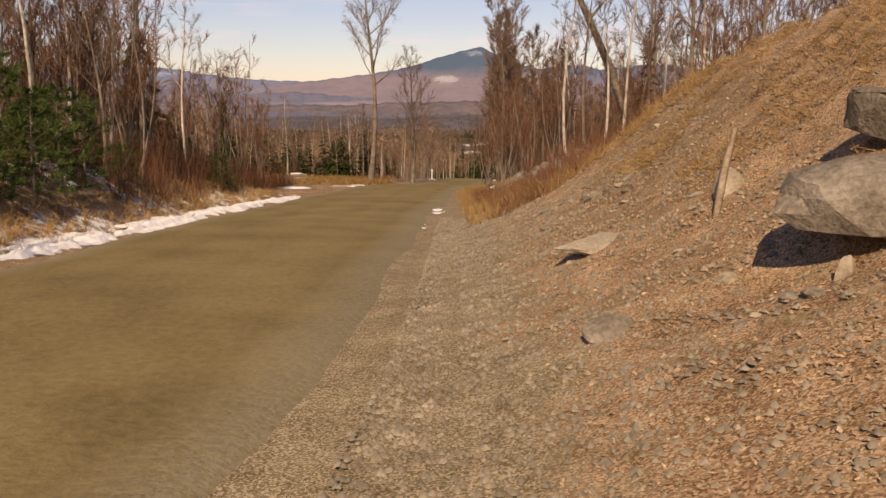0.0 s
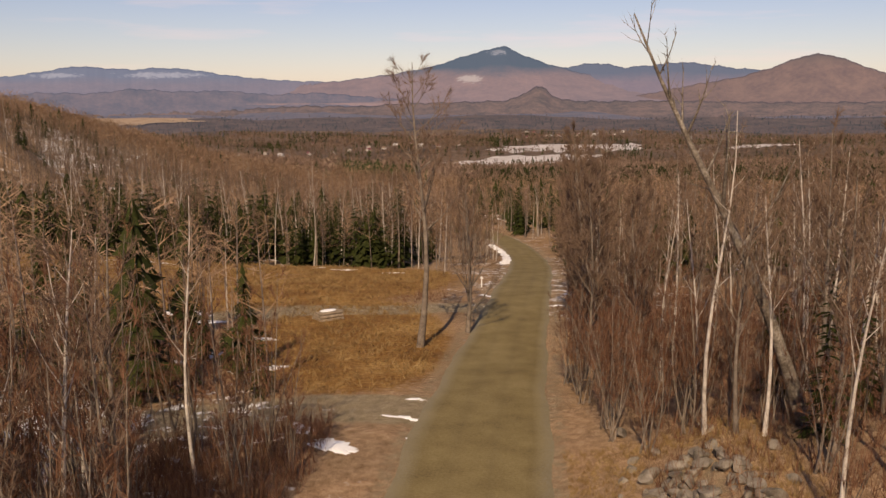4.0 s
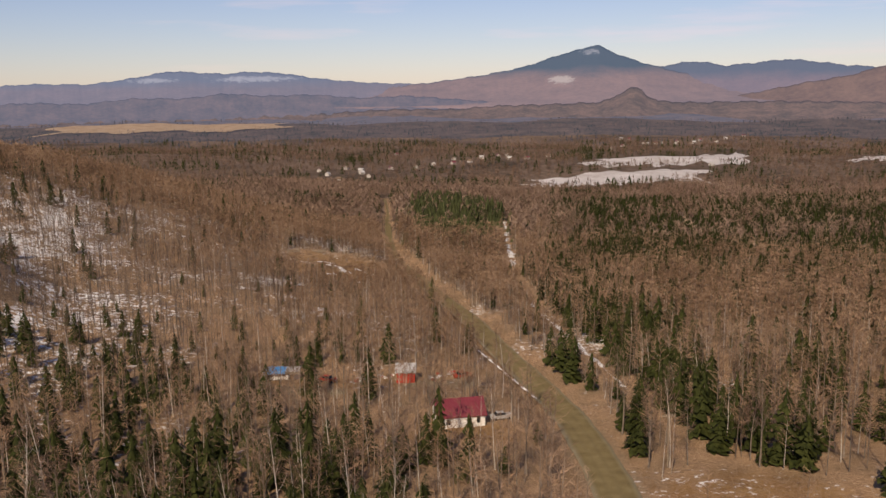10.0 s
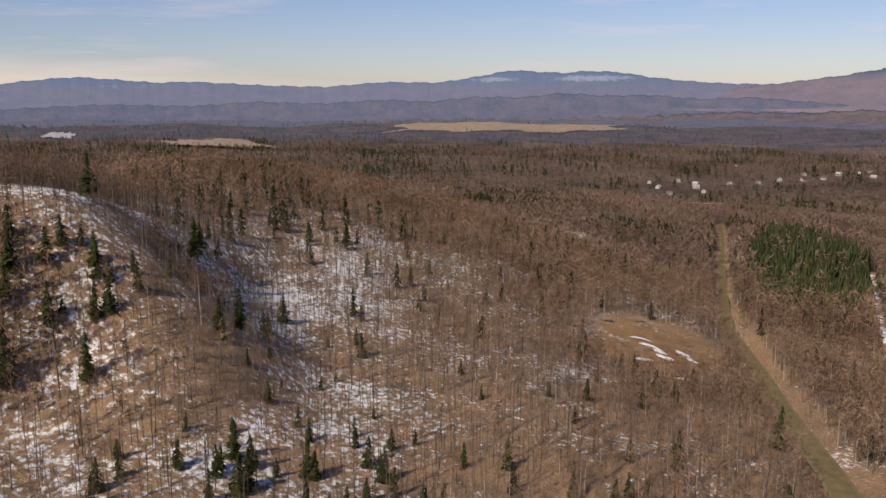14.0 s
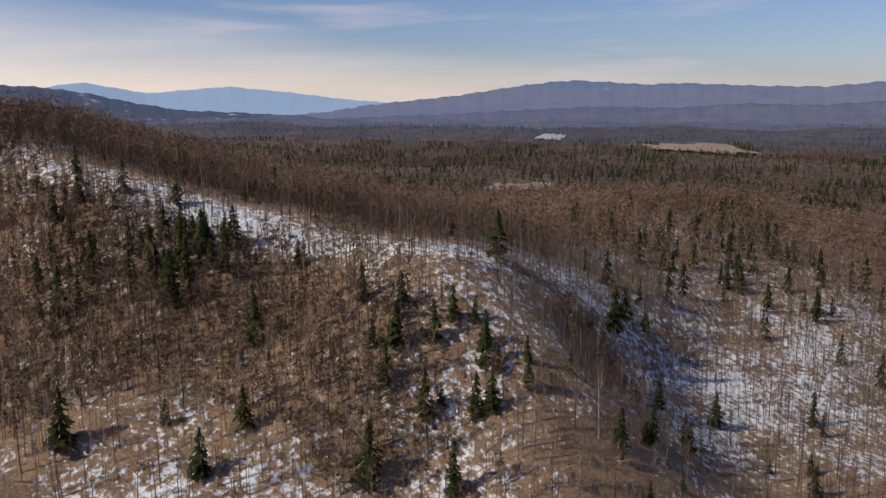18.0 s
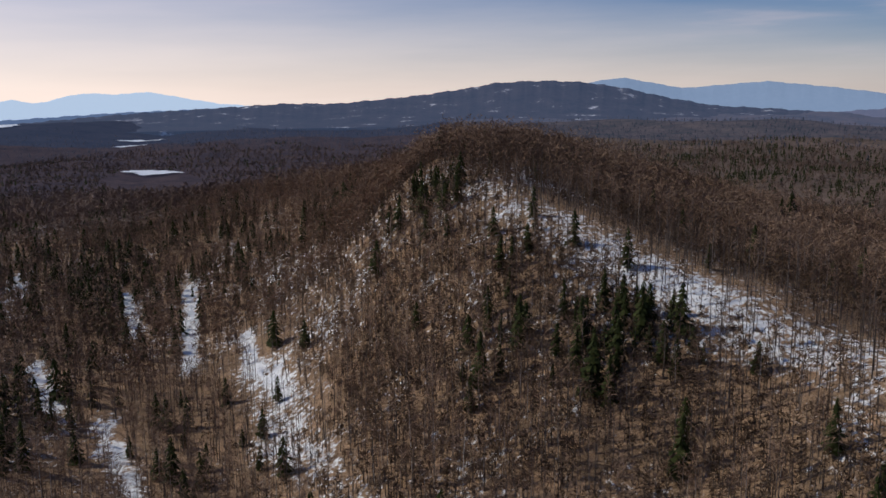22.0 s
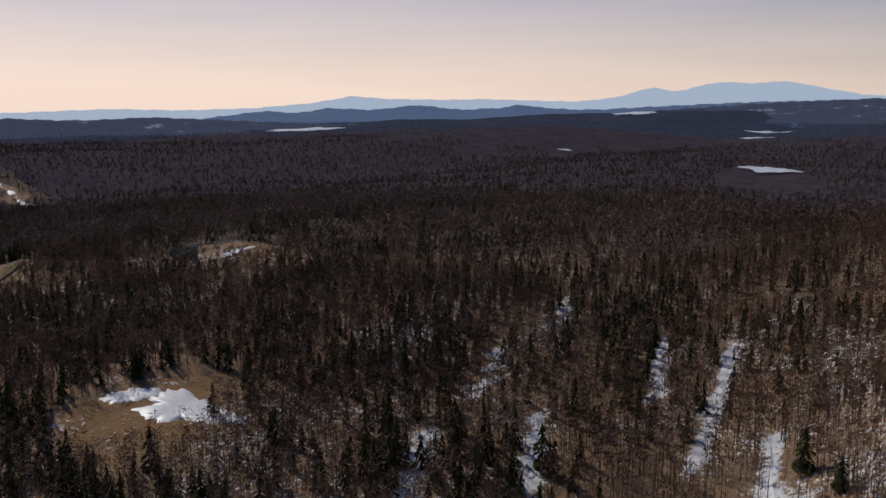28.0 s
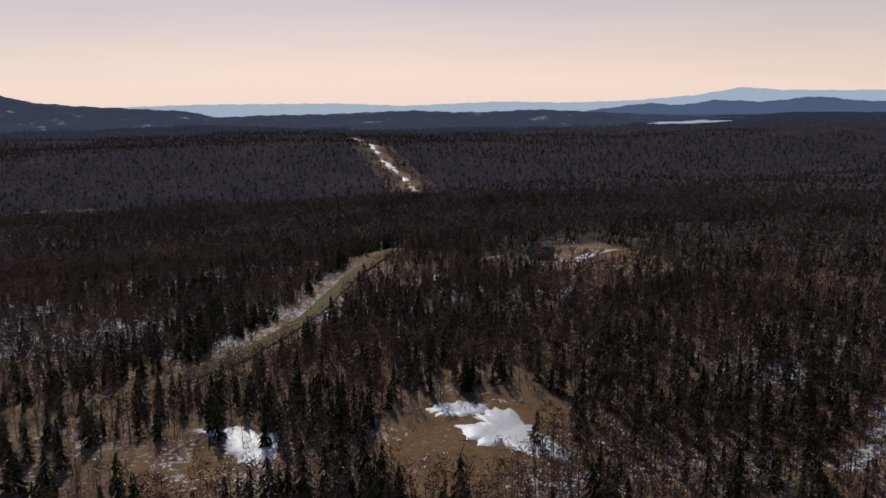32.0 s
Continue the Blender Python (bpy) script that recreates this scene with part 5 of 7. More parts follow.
def conifer_share(x, y):
    """The share of evergreens among the trees."""
    far = smooth(450, 800, np.hypot(x + 60, y - 150))
    p = 0.12 + 0.16 * ripple(x, y, 45) + 0.14 * ripple(x, y, 130)
    p = p * (1 - far) + far * (0.04 + 0.85 * smooth(0.1, 0.55, ripple(x, y, 62) + 0.6 * ripple(x, y, 150)) * (1 - 0.6 * smooth(150, -50, y)))
    d, side, t = along(x, y, RIDGE)
    p = p - 0.16 * np.exp(-(d / 150) ** 2) - 0.12 * np.exp(-((x + 319) / 150) ** 2 - ((y - 480) / 150) ** 2)
    for cx, cy, rx, ry, much in ((-247, 270, 18, 15, 0.7), (-258, 245, 15, 11, 0.5), (-336, 226, 17, 11, 0.6), (-188, 302, 22, 15, 0.25), (-292, 250, 13, 9, 0.4)):
        p = np.maximum(p, much * np.clip(2.5 * inside(x, y, cx, cy, rx, ry, 0.7), 0, 1))
    p = np.maximum(p, 0.95 * np.clip(4 * inside(x, y, -78, 770, 42, 230, 0.12), 0, 1))
    p = np.maximum(p, (0.20 + 0.34 * ripple(x, y, 30)) * smooth(-130, -180, x) * smooth(150, 90, y) * smooth(-420, -120, y) * smooth(-620, -420, x))
    p = np.maximum(p, (0.62 + 0.45 * ripple(x, y, 45)) * smooth(-25, 25, x) * smooth(430, 540, y) * (1 - smooth(950, 1150, y)))
    p = np.maximum(p, 0.55 * np.exp(-((x - np.interp(y, [240, 330, 520], [32, 20, -5])) / 15) ** 2) * smooth(235, 260, y) * smooth(560, 500, y))
    p = np.maximum(p, (0.36 + 0.35 * ripple(x, y, 22)) * smooth(155, 170, y) * smooth(265, 235, y) * smooth(-5, -20, x) * smooth(-125, -95, x))
    p = np.maximum(p, 0.26 * smooth(-30, -60, x) * smooth(350, 300, y) * smooth(190, 240, y) * smooth(-160, -110, x))
    p = np.maximum(p, (0.28 + 0.42 * ripple(x, y, 110)) * smooth(-500, -900, x) * smooth(300, 700, y))
    p = np.maximum(p, (0.12 + 0.3 * ripple(x, y, 90)) * smooth(-100, -250, y) * smooth(-2000, -1500, x))
    return np.clip(p, 0.015, 1)


def in_view(x, y):
    """The side of the land that the flight looks over: from the north-east round by west to the south."""
    b = np.degrees(np.arctan2(-(x + 40), y - 40))
    return ((b > -48) & (b < 181)) | (b < -176)


FLIGHT = [(-4, 20), (0, 110), (-30, 200), (-100, 250), (-160, 224)]


def grove(r0, r1, cell, jitter=0.9, line=FLIGHT):
    """Spots for trees from r0 to r1 metres off a line, one to each cell."""
    n = np.arange(-r1 - 260, r1 + 260, cell)
    x, y = np.meshgrid(n, n)
    x, y = x.ravel() - 60, y.ravel() + 130
    x, y = x + rng.uniform(-1, 1, len(x)) * cell * jitter, y + rng.uniform(-1, 1, len(y)) * cell * jitter
    far = along(x, y, line)[0] * (1 + 0.16 * ripple(x, y, 70))
    ok = (far >= r0) & (far < r1) & in_view(x, y)
    x, y = x[ok], y[ok]
    ok = open_land(x, y) < 0
    return x[ok], y[ok]


def build_woods():
    r = np.random.default_rng(99)
    near_l = [leafless_low(r, h, 26, 0.042) for h in (8, 10, 11.5, 13, 9, 12)]
    next_l = [leafless_low(r, h, 20, 0.06) for h in (8, 10, 11.5, 13, 9.5)]
    mid_l = [crown_low(r, h, 34, 0.62) for h in (8, 10, 11.5, 13, 9.5)]
    far_l = [crown_low(r, h, 18, 1.2) for h in (9, 11, 13)]
    last_l = [crown_low(r, h, 9, 2.0) for h in (9, 11, 13)]
    open_l = [leafless_low(r, h, 7, 0.045) for h in (8, 9.5, 11, 12.5)]
    near_c = [conifer_low(r, h, h * 0.2, 12, 10) for h in (6, 8.5, 10.5, 12)]
    mid_c = [conifer_low(r, h, h * 0.19, 8, 7) for h in (6.5, 9, 11, 8)]
    far_c = [conifer_low(r, h, h * 0.22, 3, 4) for h in (8, 11)]
    for r0, r1, cell, lt, ct, grow in ((0, 75, 3.1, near_l, near_c, 1.0), (75, 165, 3.1, next_l, near_c, 1.0), (165, 400, 2.75, mid_l, mid_c, 1.0), (400, 1000, 5.2, far_l, far_c, 1.05),
                                       (1000, 2200, 13.0, last_l, far_c, 1.25), (2200, 3200, 27.0, last_l, far_c, 1.3)):
        x, y = grove(r0, r1, cell)
        if r0 < 400:          # the roadside stretch has trees of its own
            own = (np.abs(x) < 50) & (y > -6) & (y < 64) | (x > 8) & (x < 50) & (y < 120) & (y > 0)
            thin = (along(x, y, ROAD)[0] < 60) & (y > 0) & (y < 300)
            keep = ~own & ~((along(x, y, ROAD)[0] < 13) & (y > 60) & (y < 165)) & ~(thin & (rng.uniform(0, 1, len(x)) < 0.35)) & ~((x > 120) & (rng.uniform(0, 1, len(x)) < 0.4))
            x, y = x[keep], y[keep]
            keep = rng.uniform(0, 1, len(x)) > 0.12 * snowy(x, y) + 0.2 * brushy(x, y)
            x, y = x[keep], y[keep]
        if r0 >= 1000:        # the shores stay open
            keep = np.ones(len(x), bool)
            for wx, wy, long_, wide, turn in WATERS:
                d = math.hypot(wx + 130, wy - 240)
                ux, uy = -(wx + 130) / d, -(wy - 240) / d
                keep &= inside(x, y, wx + 190 * ux, wy + 190 * uy, 230, 1.3 * long_, math.atan2(uy, ux)) < 0
            x, y = x[keep], y[keep]
        green = rng.uniform(0, 1, len(x)) < conifer_share(x, y)
        size = rng.uniform(0.7, 1.15, len(x)) * grow * np.where(green, 1 - 0.1 * np.exp(-(along(x, y, RIDGE)[0] / 70) ** 2), 1.0) * np.where(inside(x, y, -78, 770, 48, 240, 0.12) > 0, 1.35, 1.0) * np.where(green & (r0 < 165) & (x < -60) & (x > -165) & (y > 235), 0.72, 1.0)
        # the farthest trees take the materials with haze in their glow
        twig = FOREST_TWIG if r0 < 400 else FAR_TWIG if r0 < 2000 else HAZED_TREES
        bare = ~green
        if r0 < 400:          # thin-crowned trees over the snow, birches among the rest
            thin = bare & (rng.uniform(0, 1, len(x)) < 1.15 * snowy(x, y) + 0.4 * smooth(-60, -100, x) * smooth(240, 270, y) * smooth(520, 440, y) * smooth(-260, -220, x))
            birch = bare & ~thin & (rng.uniform(0, 1, len(x)) < 0.19) & (y > 60) & (x > -240)
            bare &= ~thin & ~birch
            if thin.sum() > 20:
                woods("bare_woods", "thin leafless trees standing over the snowy slope", open_l, x[thin], y[thin], size[thin], [TWIG, STEM])
            if birch.sum() > 20:
                woods("birch_woods", "pale-stemmed leafless birches among the woods", lt, x[birch], y[birch], size[birch], [twig, BIRCH_BARK])
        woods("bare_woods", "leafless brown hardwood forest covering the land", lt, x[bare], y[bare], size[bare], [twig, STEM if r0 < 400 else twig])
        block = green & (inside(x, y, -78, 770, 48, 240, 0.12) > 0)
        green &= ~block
        woods("spruce_woods", "dark green conifers scattered through the forest", ct, x[green], y[green], size[green], [SPRUCE if r0 < 2000 else HAZED_SPRUCE, BARK])
        if r0 == 165:          # low brush on the hill's open face
            bx, by = grove(60, 330, 1.75)
            face = rng.uniform(0, 1, len(bx)) < 0.95 * brushy(bx, by) + 0.35 * inside(bx, by, -215, 265, 100, 75) * (bx < -140) + 0.85 * np.exp(-(along(bx, by, RIDGE)[0] / 85) ** 2) * (bx > -480) * (bx < -222) * (1 - snowy(bx, by))
            woods("hillside_brush", "low brown brush on the stony hillside", [crown_low(r, h, 26, 0.5) for h in (3.5, 4.5, 5.5, 7)], bx[face], by[face], rng.uniform(0.7, 1.2, face.sum()), [BRUSH_TWIG, STEM])
        if block.sum() > 20:
            woods("pine_woods", "block of olive-green planted pines", ct, x[block], y[block], size[block], [PLANTED_PINE, BARK])


build_woods()


# ---- stones, snow and brush by the road ----
def rock_mesh(name, seed, size, mat, flat=1.0, cuts=0):
    """A weathered stone: an uneven block with broken faces."""
    r = np.random.default_rng(seed)
    bm = bmesh.new()
    bmesh.ops.create_icosphere(bm, subdivisions=3, radius=1.0)
    planes = [(unit(r.normal(0, 1, 3)), r.uniform(0.42, 0.8)) for _ in range(11 + cuts)]
    for v in bm.verts:
        p = np.array(v.co)
        for n, d in planes:
            over = p @ n - d
            if over > 0:
                p = p - n * over * 0.92
        p = p * (1 + 0.10 * noise.noise(Vector(p * 2.5 + seed)) + 0.06 * noise.noise(Vector(p * 7 + seed)))
        v.co = (p[0] * size[0], p[1] * size[1], p[2] * size[2] * flat)
    me = bpy.data.meshes.new(name)
    bm.to_mesh(me)
    bm.free()
    me.materials.append(mat)
    return me


def rock(name, label, me, x, y, sink=0.0, turn=(0, 0, 0), group=""):
    ob = tagged(new(name, me), label, "stone", group)
    ob.matrix_basis = pose(x, y, at_ground(x, y, -sink), *turn)
    return ob


def build_stones():
    rock("slab_stone", "flat grey slab of stone jutting from the bank", rock_mesh("slab_stone", 1, (0.62, 0.5, 0.10), PALE_STONE), 2.25, 13.2, -0.12, (12, -12, 15))
    rock("flat_stone", "flat blue-grey stone on the bank", rock_mesh("flat_stone", 2, (0.34, 0.27, 0.09), STONE), 1.72, 8.55, -0.06, (16, -16, 20))
    rock("boulder", "large grey layered boulder overhanging the bank", rock_mesh("boulder", 3, (1.35, 0.85, 0.58), STONE), 4.42, 8.05, 0.08, (4, -6, -12))
    rock("boulder", "brown boulder above the grey one on the bank", rock_mesh("boulder", 4, (0.8, 0.6, 0.5), STONE), 4.95, 9.6, -0.2, (0, 12, 40))
    rock("prop_stone", "upright broken stone beneath the boulder", rock_mesh("prop_stone", 5, (0.1, 0.09, 0.26), PALE_STONE), 3.45, 7.45, 0.05, (6, 10, 0))
    rock("rubble_stone", "small dark rubble stone beneath the boulder", rock_mesh("rubble_stone", 6, (0.2, 0.16, 0.1), STONE), 3.2, 7.35, 0.02, (0, 20, 60))
    rock("standing_stone", "pale upright slab of stone set in the bank", rock_mesh("standing_stone", 7, (0.40, 0.17, 0.62), PALE_STONE, cuts=8), 3.95, 12.1, 0.05, (-28, 6, 12))
    stake = Soup()
    stake.tube([(0, 0, -0.1), (0.03, 0, 0.6), (0.1, 0.02, 1.15)], [0.05, 0.055, 0.035], 6)
    ob = tagged(new("wooden_stake", stake.mesh("wooden_stake", OLD_WOOD)), "weathered brown stake leaning on the pale stone", "stake")
    ob.matrix_basis = pose(3.62, 11.55, at_ground(3.62, 11.55), -4, 6, 0)
    rock("white_stone", "white quartz stone on the roadside bank", rock_mesh("white_stone", 8, (0.45, 0.35, 0.32), SNOW), 3.2, 53.2, 0.05)
    rock("white_stone", "white quartz stone below the outcrop", rock_mesh("white_stone", 9, (0.3, 0.24, 0.3), SNOW), 3.8, 49.2, 0.05)
    r = np.random.default_rng(31)
    shapes = [rock_mesh("stone", 20 + n, (0.16, 0.12, 0.065), (STONE, PALE_STONE)[n % 2], cuts=6) for n in range(6)]
    count = 0
    while count < 230:
        x, y = r.uniform(0.2, 8.5), r.uniform(5.5, 34)
        if r.uniform() > 0.35 + 0.65 * math.exp(-((x - 1.6 - 0.05 * y) / 1.8) ** 2):
            continue
        s = r.uniform(0.2, 1.0) ** 4 * 1.1 + 0.22
        ob = rock("stone", "small weathered stone lying on the leafy bank", shapes[count % 6], x, y, 0.02 * s, (r.uniform(-25, 25), r.uniform(-25, 25), r.uniform(0, 360)), "stones on the bank")
        ob.scale = (s, s, s)
        count += 1
    chips = [rock_mesh("rubble_stone", 60 + n, (0.17, 0.12, 0.07), STONE, cuts=8) for n in range(5)]
    for n in range(75):          # the fan of grey rubble on the bank
        x, y = r.normal(3.7, 0.9), r.normal(20.6, 1.5)
        s = r.uniform(0.35, 1.0) ** 2 * 1.2 + 0.2
        ob = rock("rubble_stone", "angular grey stone in a fan of rubble on the bank", chips[n % 5], x, y, 0.01, (r.uniform(-30, 30), r.uniform(-30, 30), r.uniform(0, 360)), "rubble on the bank")
        ob.scale = (s, s, s)
    # the broken outcrop of dark rock
    outcrop = tagged(new("rock_outcrop"), "broken outcrop of dark grey-green rock above the road", "outcrop")
    blocks = [rock_mesh("block", 40 + n, (0.55, 0.42, 0.30), STONE, cuts=4) for n in range(6)]
    for n in range(120):
        x, y = r.normal(6.0, 1.6), r.normal(53.2, 3.1)
        ob = part("block", blocks[n % 6], outcrop)
        s = r.uniform(0.5, 1.35)
        ob.matrix_basis = pose(x, y, at_ground(x, y, r.uniform(-0.15, 0.22)), *r.uniform(-35, 35, 2), r.uniform(0, 360)) @ Matrix.Diagonal((s, s, s, 1))


build_stones()


def specks(name, label, mat, spots, make, category="ground cover"):
    """Very many small pieces joined into one mesh."""
    s = Soup()
    for x, y, z in spots:
        make(s, np.array([x, y, z]))
    return tagged(new(name, s.mesh(name, mat)), label, category, kind="stuff")


def build_ground_cover():
    r = np.random.default_rng(77)

    def spots(n, x0, x1, y0, y1, keep=None):
        x, y = r.uniform(x0, x1, n * 2), r.uniform(y0, y1, n * 2)
        road = along(x, y, ROAD)[0]
        ok = road > 4.6
        if keep is not None:
            ok &= keep(x, y, road)
        x, y = x[ok][:n], y[ok][:n]
        return zip(x, y, ground_z(x, y))

    def pebble(s, p):
        a = r.uniform(0.012, 0.06)
        n = len(s.v)
        turn = r.uniform(0, 6.28)
        c, d = math.cos(turn) * a, math.sin(turn) * a
        s.v += [p + (c, d, 0), p + (-d * 0.7, c * 0.7, 0), p + (-c, -d, 0), p + (d * 0.7, -c * 0.7, 0), p + (c * 0.2, d * 0.2, a * 0.8)]
        s.f += [(n, n + 1, n + 4), (n + 1, n + 2, n + 4), (n + 2, n + 3, n + 4), (n + 3, n, n + 4)]

    def leaf(s, p):
        a = r.uniform(0.016, 0.04)
        u, w = unit(r.normal(0, 1, 3) * (1, 1, 0.45)), unit(r.normal(0, 1, 3) * (1, 1, 0.45))
        p = p + (0, 0, 0.015)
        n = len(s.v)
        s.v += [p - u * a, p + w * a * 0.55, p + u * a, p - w * a * 0.5]
        s.f += [(n, n + 1, n + 2), (n, n + 2, n + 3)]

    def tuft(s, p):
        for _ in range(7):
            w = unit(np.array([r.normal(0, 0.55), r.normal(0, 0.55), 1]))
            s.blade(p + r.normal(0, 0.05, 3) * (1, 1, 0), p + w * r.uniform(0.18, 0.5), 0.012)

    def thatch(s, p):
        for _ in range(8):
            w = unit(np.array([r.normal(-0.3, 0.7), r.normal(-0.2, 0.7), r.uniform(0.05, 0.7)]))
            s.blade(p + r.normal(0, 0.08, 3) * (1, 1, 0), p + w * r.uniform(0.12, 0.34), 0.006)

    def meadow_tuft(s, p):
        for _ in range(5):
            w = unit(np.array([r.normal(0, 0.5), r.normal(0, 0.5), 1]))
            s.blade(p + r.normal(0, 0.25, 3) * (1, 1, 0), p + w * r.uniform(0.3, 0.75), 0.035)

    bank_leaf = material("dead_leaves", [(0.19, 0.11, 0.06), (0.38, 0.255, 0.155), (0.60, 0.45, 0.31)], 0.05, vary=0.5)
    specks("pebbles", "loose pebbles along the road's edge and bank", GRAVEL, spots(22000, -1.2, 7.0, 4, 32, lambda x, y, d: d < 4.6 + 8 * r.uniform(0, 1, len(x)) ** 1.5), pebble)
    specks("fallen_leaves", "dead brown leaves littering the bank", bank_leaf, spots(38000, 0.0, 12.0, 4, 30, lambda x, y, d: r.uniform(0, 1, len(x)) < np.clip((d - 5.8) / 3, 0.04, 1)), leaf)
    specks("fallen_leaves", "dead brown leaves littering the shaded bank", bank_leaf, spots(9000, -16, -10.5, 10, 54), leaf)
    specks("dead_grass", "flattened dry grass on the cut bank", DRY_GRASS, spots(6500, 1.2, 12, 5, 32, lambda x, y, d: (ripple(x, y, 1.9) > -0.1) & (d > 9.0) & (y > 9.5)), thatch)
    specks("dead_grass", "orange dry grass on the roadside bank", DRY_GRASS, spots(4500, 0.8, 11, 26, 62, lambda x, y, d: np.hypot(x - 6.3, (y - 54) / 2) > 2.2), tuft)
    specks("dead_grass", "orange dry grass on the shaded bank", DRY_GRASS, spots(1500, -13, -10.2, 10, 54), tuft)
    specks("meadow_grass", "tall orange dry grass across the meadow", MEADOW_GRASS, spots(9000, -95, -6, 74, 185, lambda x, y, d: np.max([inside(x, y, *c) for c in MEADOW], axis=0) > 0.02), meadow_tuft)
    specks("roadside_brush", "dense reddish brush along the shaded roadside", RED_TWIG, spots(2600, -42, -11.3, 34, 68, lambda x, y, d: open_land(x, y) < 0),
           lambda s, p: [s.blade(p + r.normal(0, 0.18, 3) * (1, 1, 0), p + unit(np.array([r.normal(0, 0.3), r.normal(0, 0.3), 1])) * r.uniform(0.9, 2.8), 0.014) for _ in range(8)], "brush")
    specks("bank_brush", "low orange-brown brush on the roadside bank", RED_TWIG, spots(700, 1.5, 9, 24, 50, lambda x, y, d: ripple(x, y, 3.1) > 0.1),
           lambda s, p: [s.blade(p + r.normal(0, 0.15, 3) * (1, 1, 0), p + unit(np.array([r.normal(0, 0.6), r.normal(0, 0.6), 1])) * r.uniform(0.3, 0.9), 0.010) for _ in range(9)], "brush")
    specks("roadside_brush", "thin reddish brush at the woods' edge", RED_TWIG, spots(4200, -42, 34, 12, 120, lambda x, y, d: (d > 8.5) & (d < 26) & (open_land(x, y) < 0) & ~((x > 2) & (y < 34) & (d < 17))),
           lambda s, p: [s.blade(p + r.normal(0, 0.15, 3) * (1, 1, 0), p + unit(np.array([r.normal(0, 0.35), r.normal(0, 0.35), 1])) * r.uniform(0.7, 2.2), 0.016) for _ in range(7)], "brush")


build_ground_cover()


def snow_bank(name, label, line, width, height, seed, gaps=0.0):
    """A crusted ridge of ploughed snow along a line of places."""
    pts = np.array(line, float)
    seg = np.r_[0, np.cumsum(np.hypot(*np.diff(pts, axis=0).T))]
    s = np.arange(0, seg[-1], 0.16)
    mid = np.stack([np.interp(s, seg, pts[:, k]) for k in (0, 1)], -1)
    way = np.gradient(mid, axis=0)
    way /= np.linalg.norm(way, axis=1)[:, None]
    side = np.stack([way[:, 1], -way[:, 0]], -1)
    wide = width * (0.75 + 0.35 * np.sin(s * 1.3 + seed) * np.sin(s * 0.47 + 2 * seed) + 0.15 * np.sin(s * 5.1 + seed) + 0.1 * np.sin(s * 11.3)) - gaps * width * np.clip(np.sin(s * 0.9 + seed), 0, 1)
    wide = np.clip(wide, 0.01, None) * smooth(0, 1.5, s) * smooth(seg[-1], seg[-1] - 2, s)
    t = np.linspace(-1, 1, 11)
    x = mid[:, 0][:, None] + side[:, 0][:, None] * t * wide[:, None]
    y = mid[:, 1][:, None] + side[:, 1][:, None] * t * wide[:, None]
    lump = 1 + 0.35 * np.sin(x * 7 + 3 * np.sin(y * 2.3)) * np.sin(y * 5.1) + 0.25 * np.sin(x * 17 + y * 13)
    z = ground_z(x, y)
    z = np.maximum(z, level(y) - 0.12) + height * (1 - t[None] ** 4) * lump * np.clip(wide / width, 0, 1)[:, None] - 0.05
    verts = np.stack([x, y, z], -1).reshape(-1, 3)
    n = len(t)
    i = (np.arange(len(s) - 1)[:, None] * n + np.arange(n - 1)).ravel()
    return tagged(new(name, mesh_from(name, verts, np.stack([i, i + n, i + n + 1, i + 1], -1), [SNOW], True)), label, "snow")


def snow_patch(cx, cy, rx, ry, turn, seed, label="sheet of old snow lying in the clearing", lift=0.9):
    """A ragged sheet of old snow draped on the ground."""
    a, rows = np.linspace(0, 2 * math.pi, 81)[:-1], np.linspace(0, 1, 9)
    lift = min(lift, 0.03 + 0.08 * min(rx, ry))
    rim = 0.9 + 0.25 * np.sin(2 * a + seed) * np.sin(a + 3 * seed) + 0.12 * np.sin(3 * a + 2 * seed) + 0.08 * np.sin(7 * a + seed) + 0.06 * np.sin(13 * a + 5 * seed) + 0.06 * np.sin(23 * a + seed)
    rim = rim + 0.05 * np.sin(31 * a + 2 * seed)
    u, v = np.cos(a) * rim * rx * rows[:, None], np.sin(a) * rim * ry * rows[:, None]
    x, y = cx + u * math.cos(turn) - v * math.sin(turn), cy + u * math.sin(turn) + v * math.cos(turn)
    z = ground_z(x, y) + lift * (1 - rows[:, None] ** 6) - 0.02 + 0.03 * ripple(x, y, 1.1)
    n = len(a)
    i = (np.arange(len(rows) - 1)[:, None] * n + np.arange(n)).ravel()
    j = (np.arange(len(rows) - 1)[:, None] * n + (np.arange(n) + 1) % n).ravel()
    me = mesh_from("snow_patch", np.stack([x, y, z], -1).reshape(-1, 3), np.stack([i, j, j + n, i + n], -1), [SNOW], True)
    return tagged(new("snow_patch", me), label, "snow", "patches of old snow")


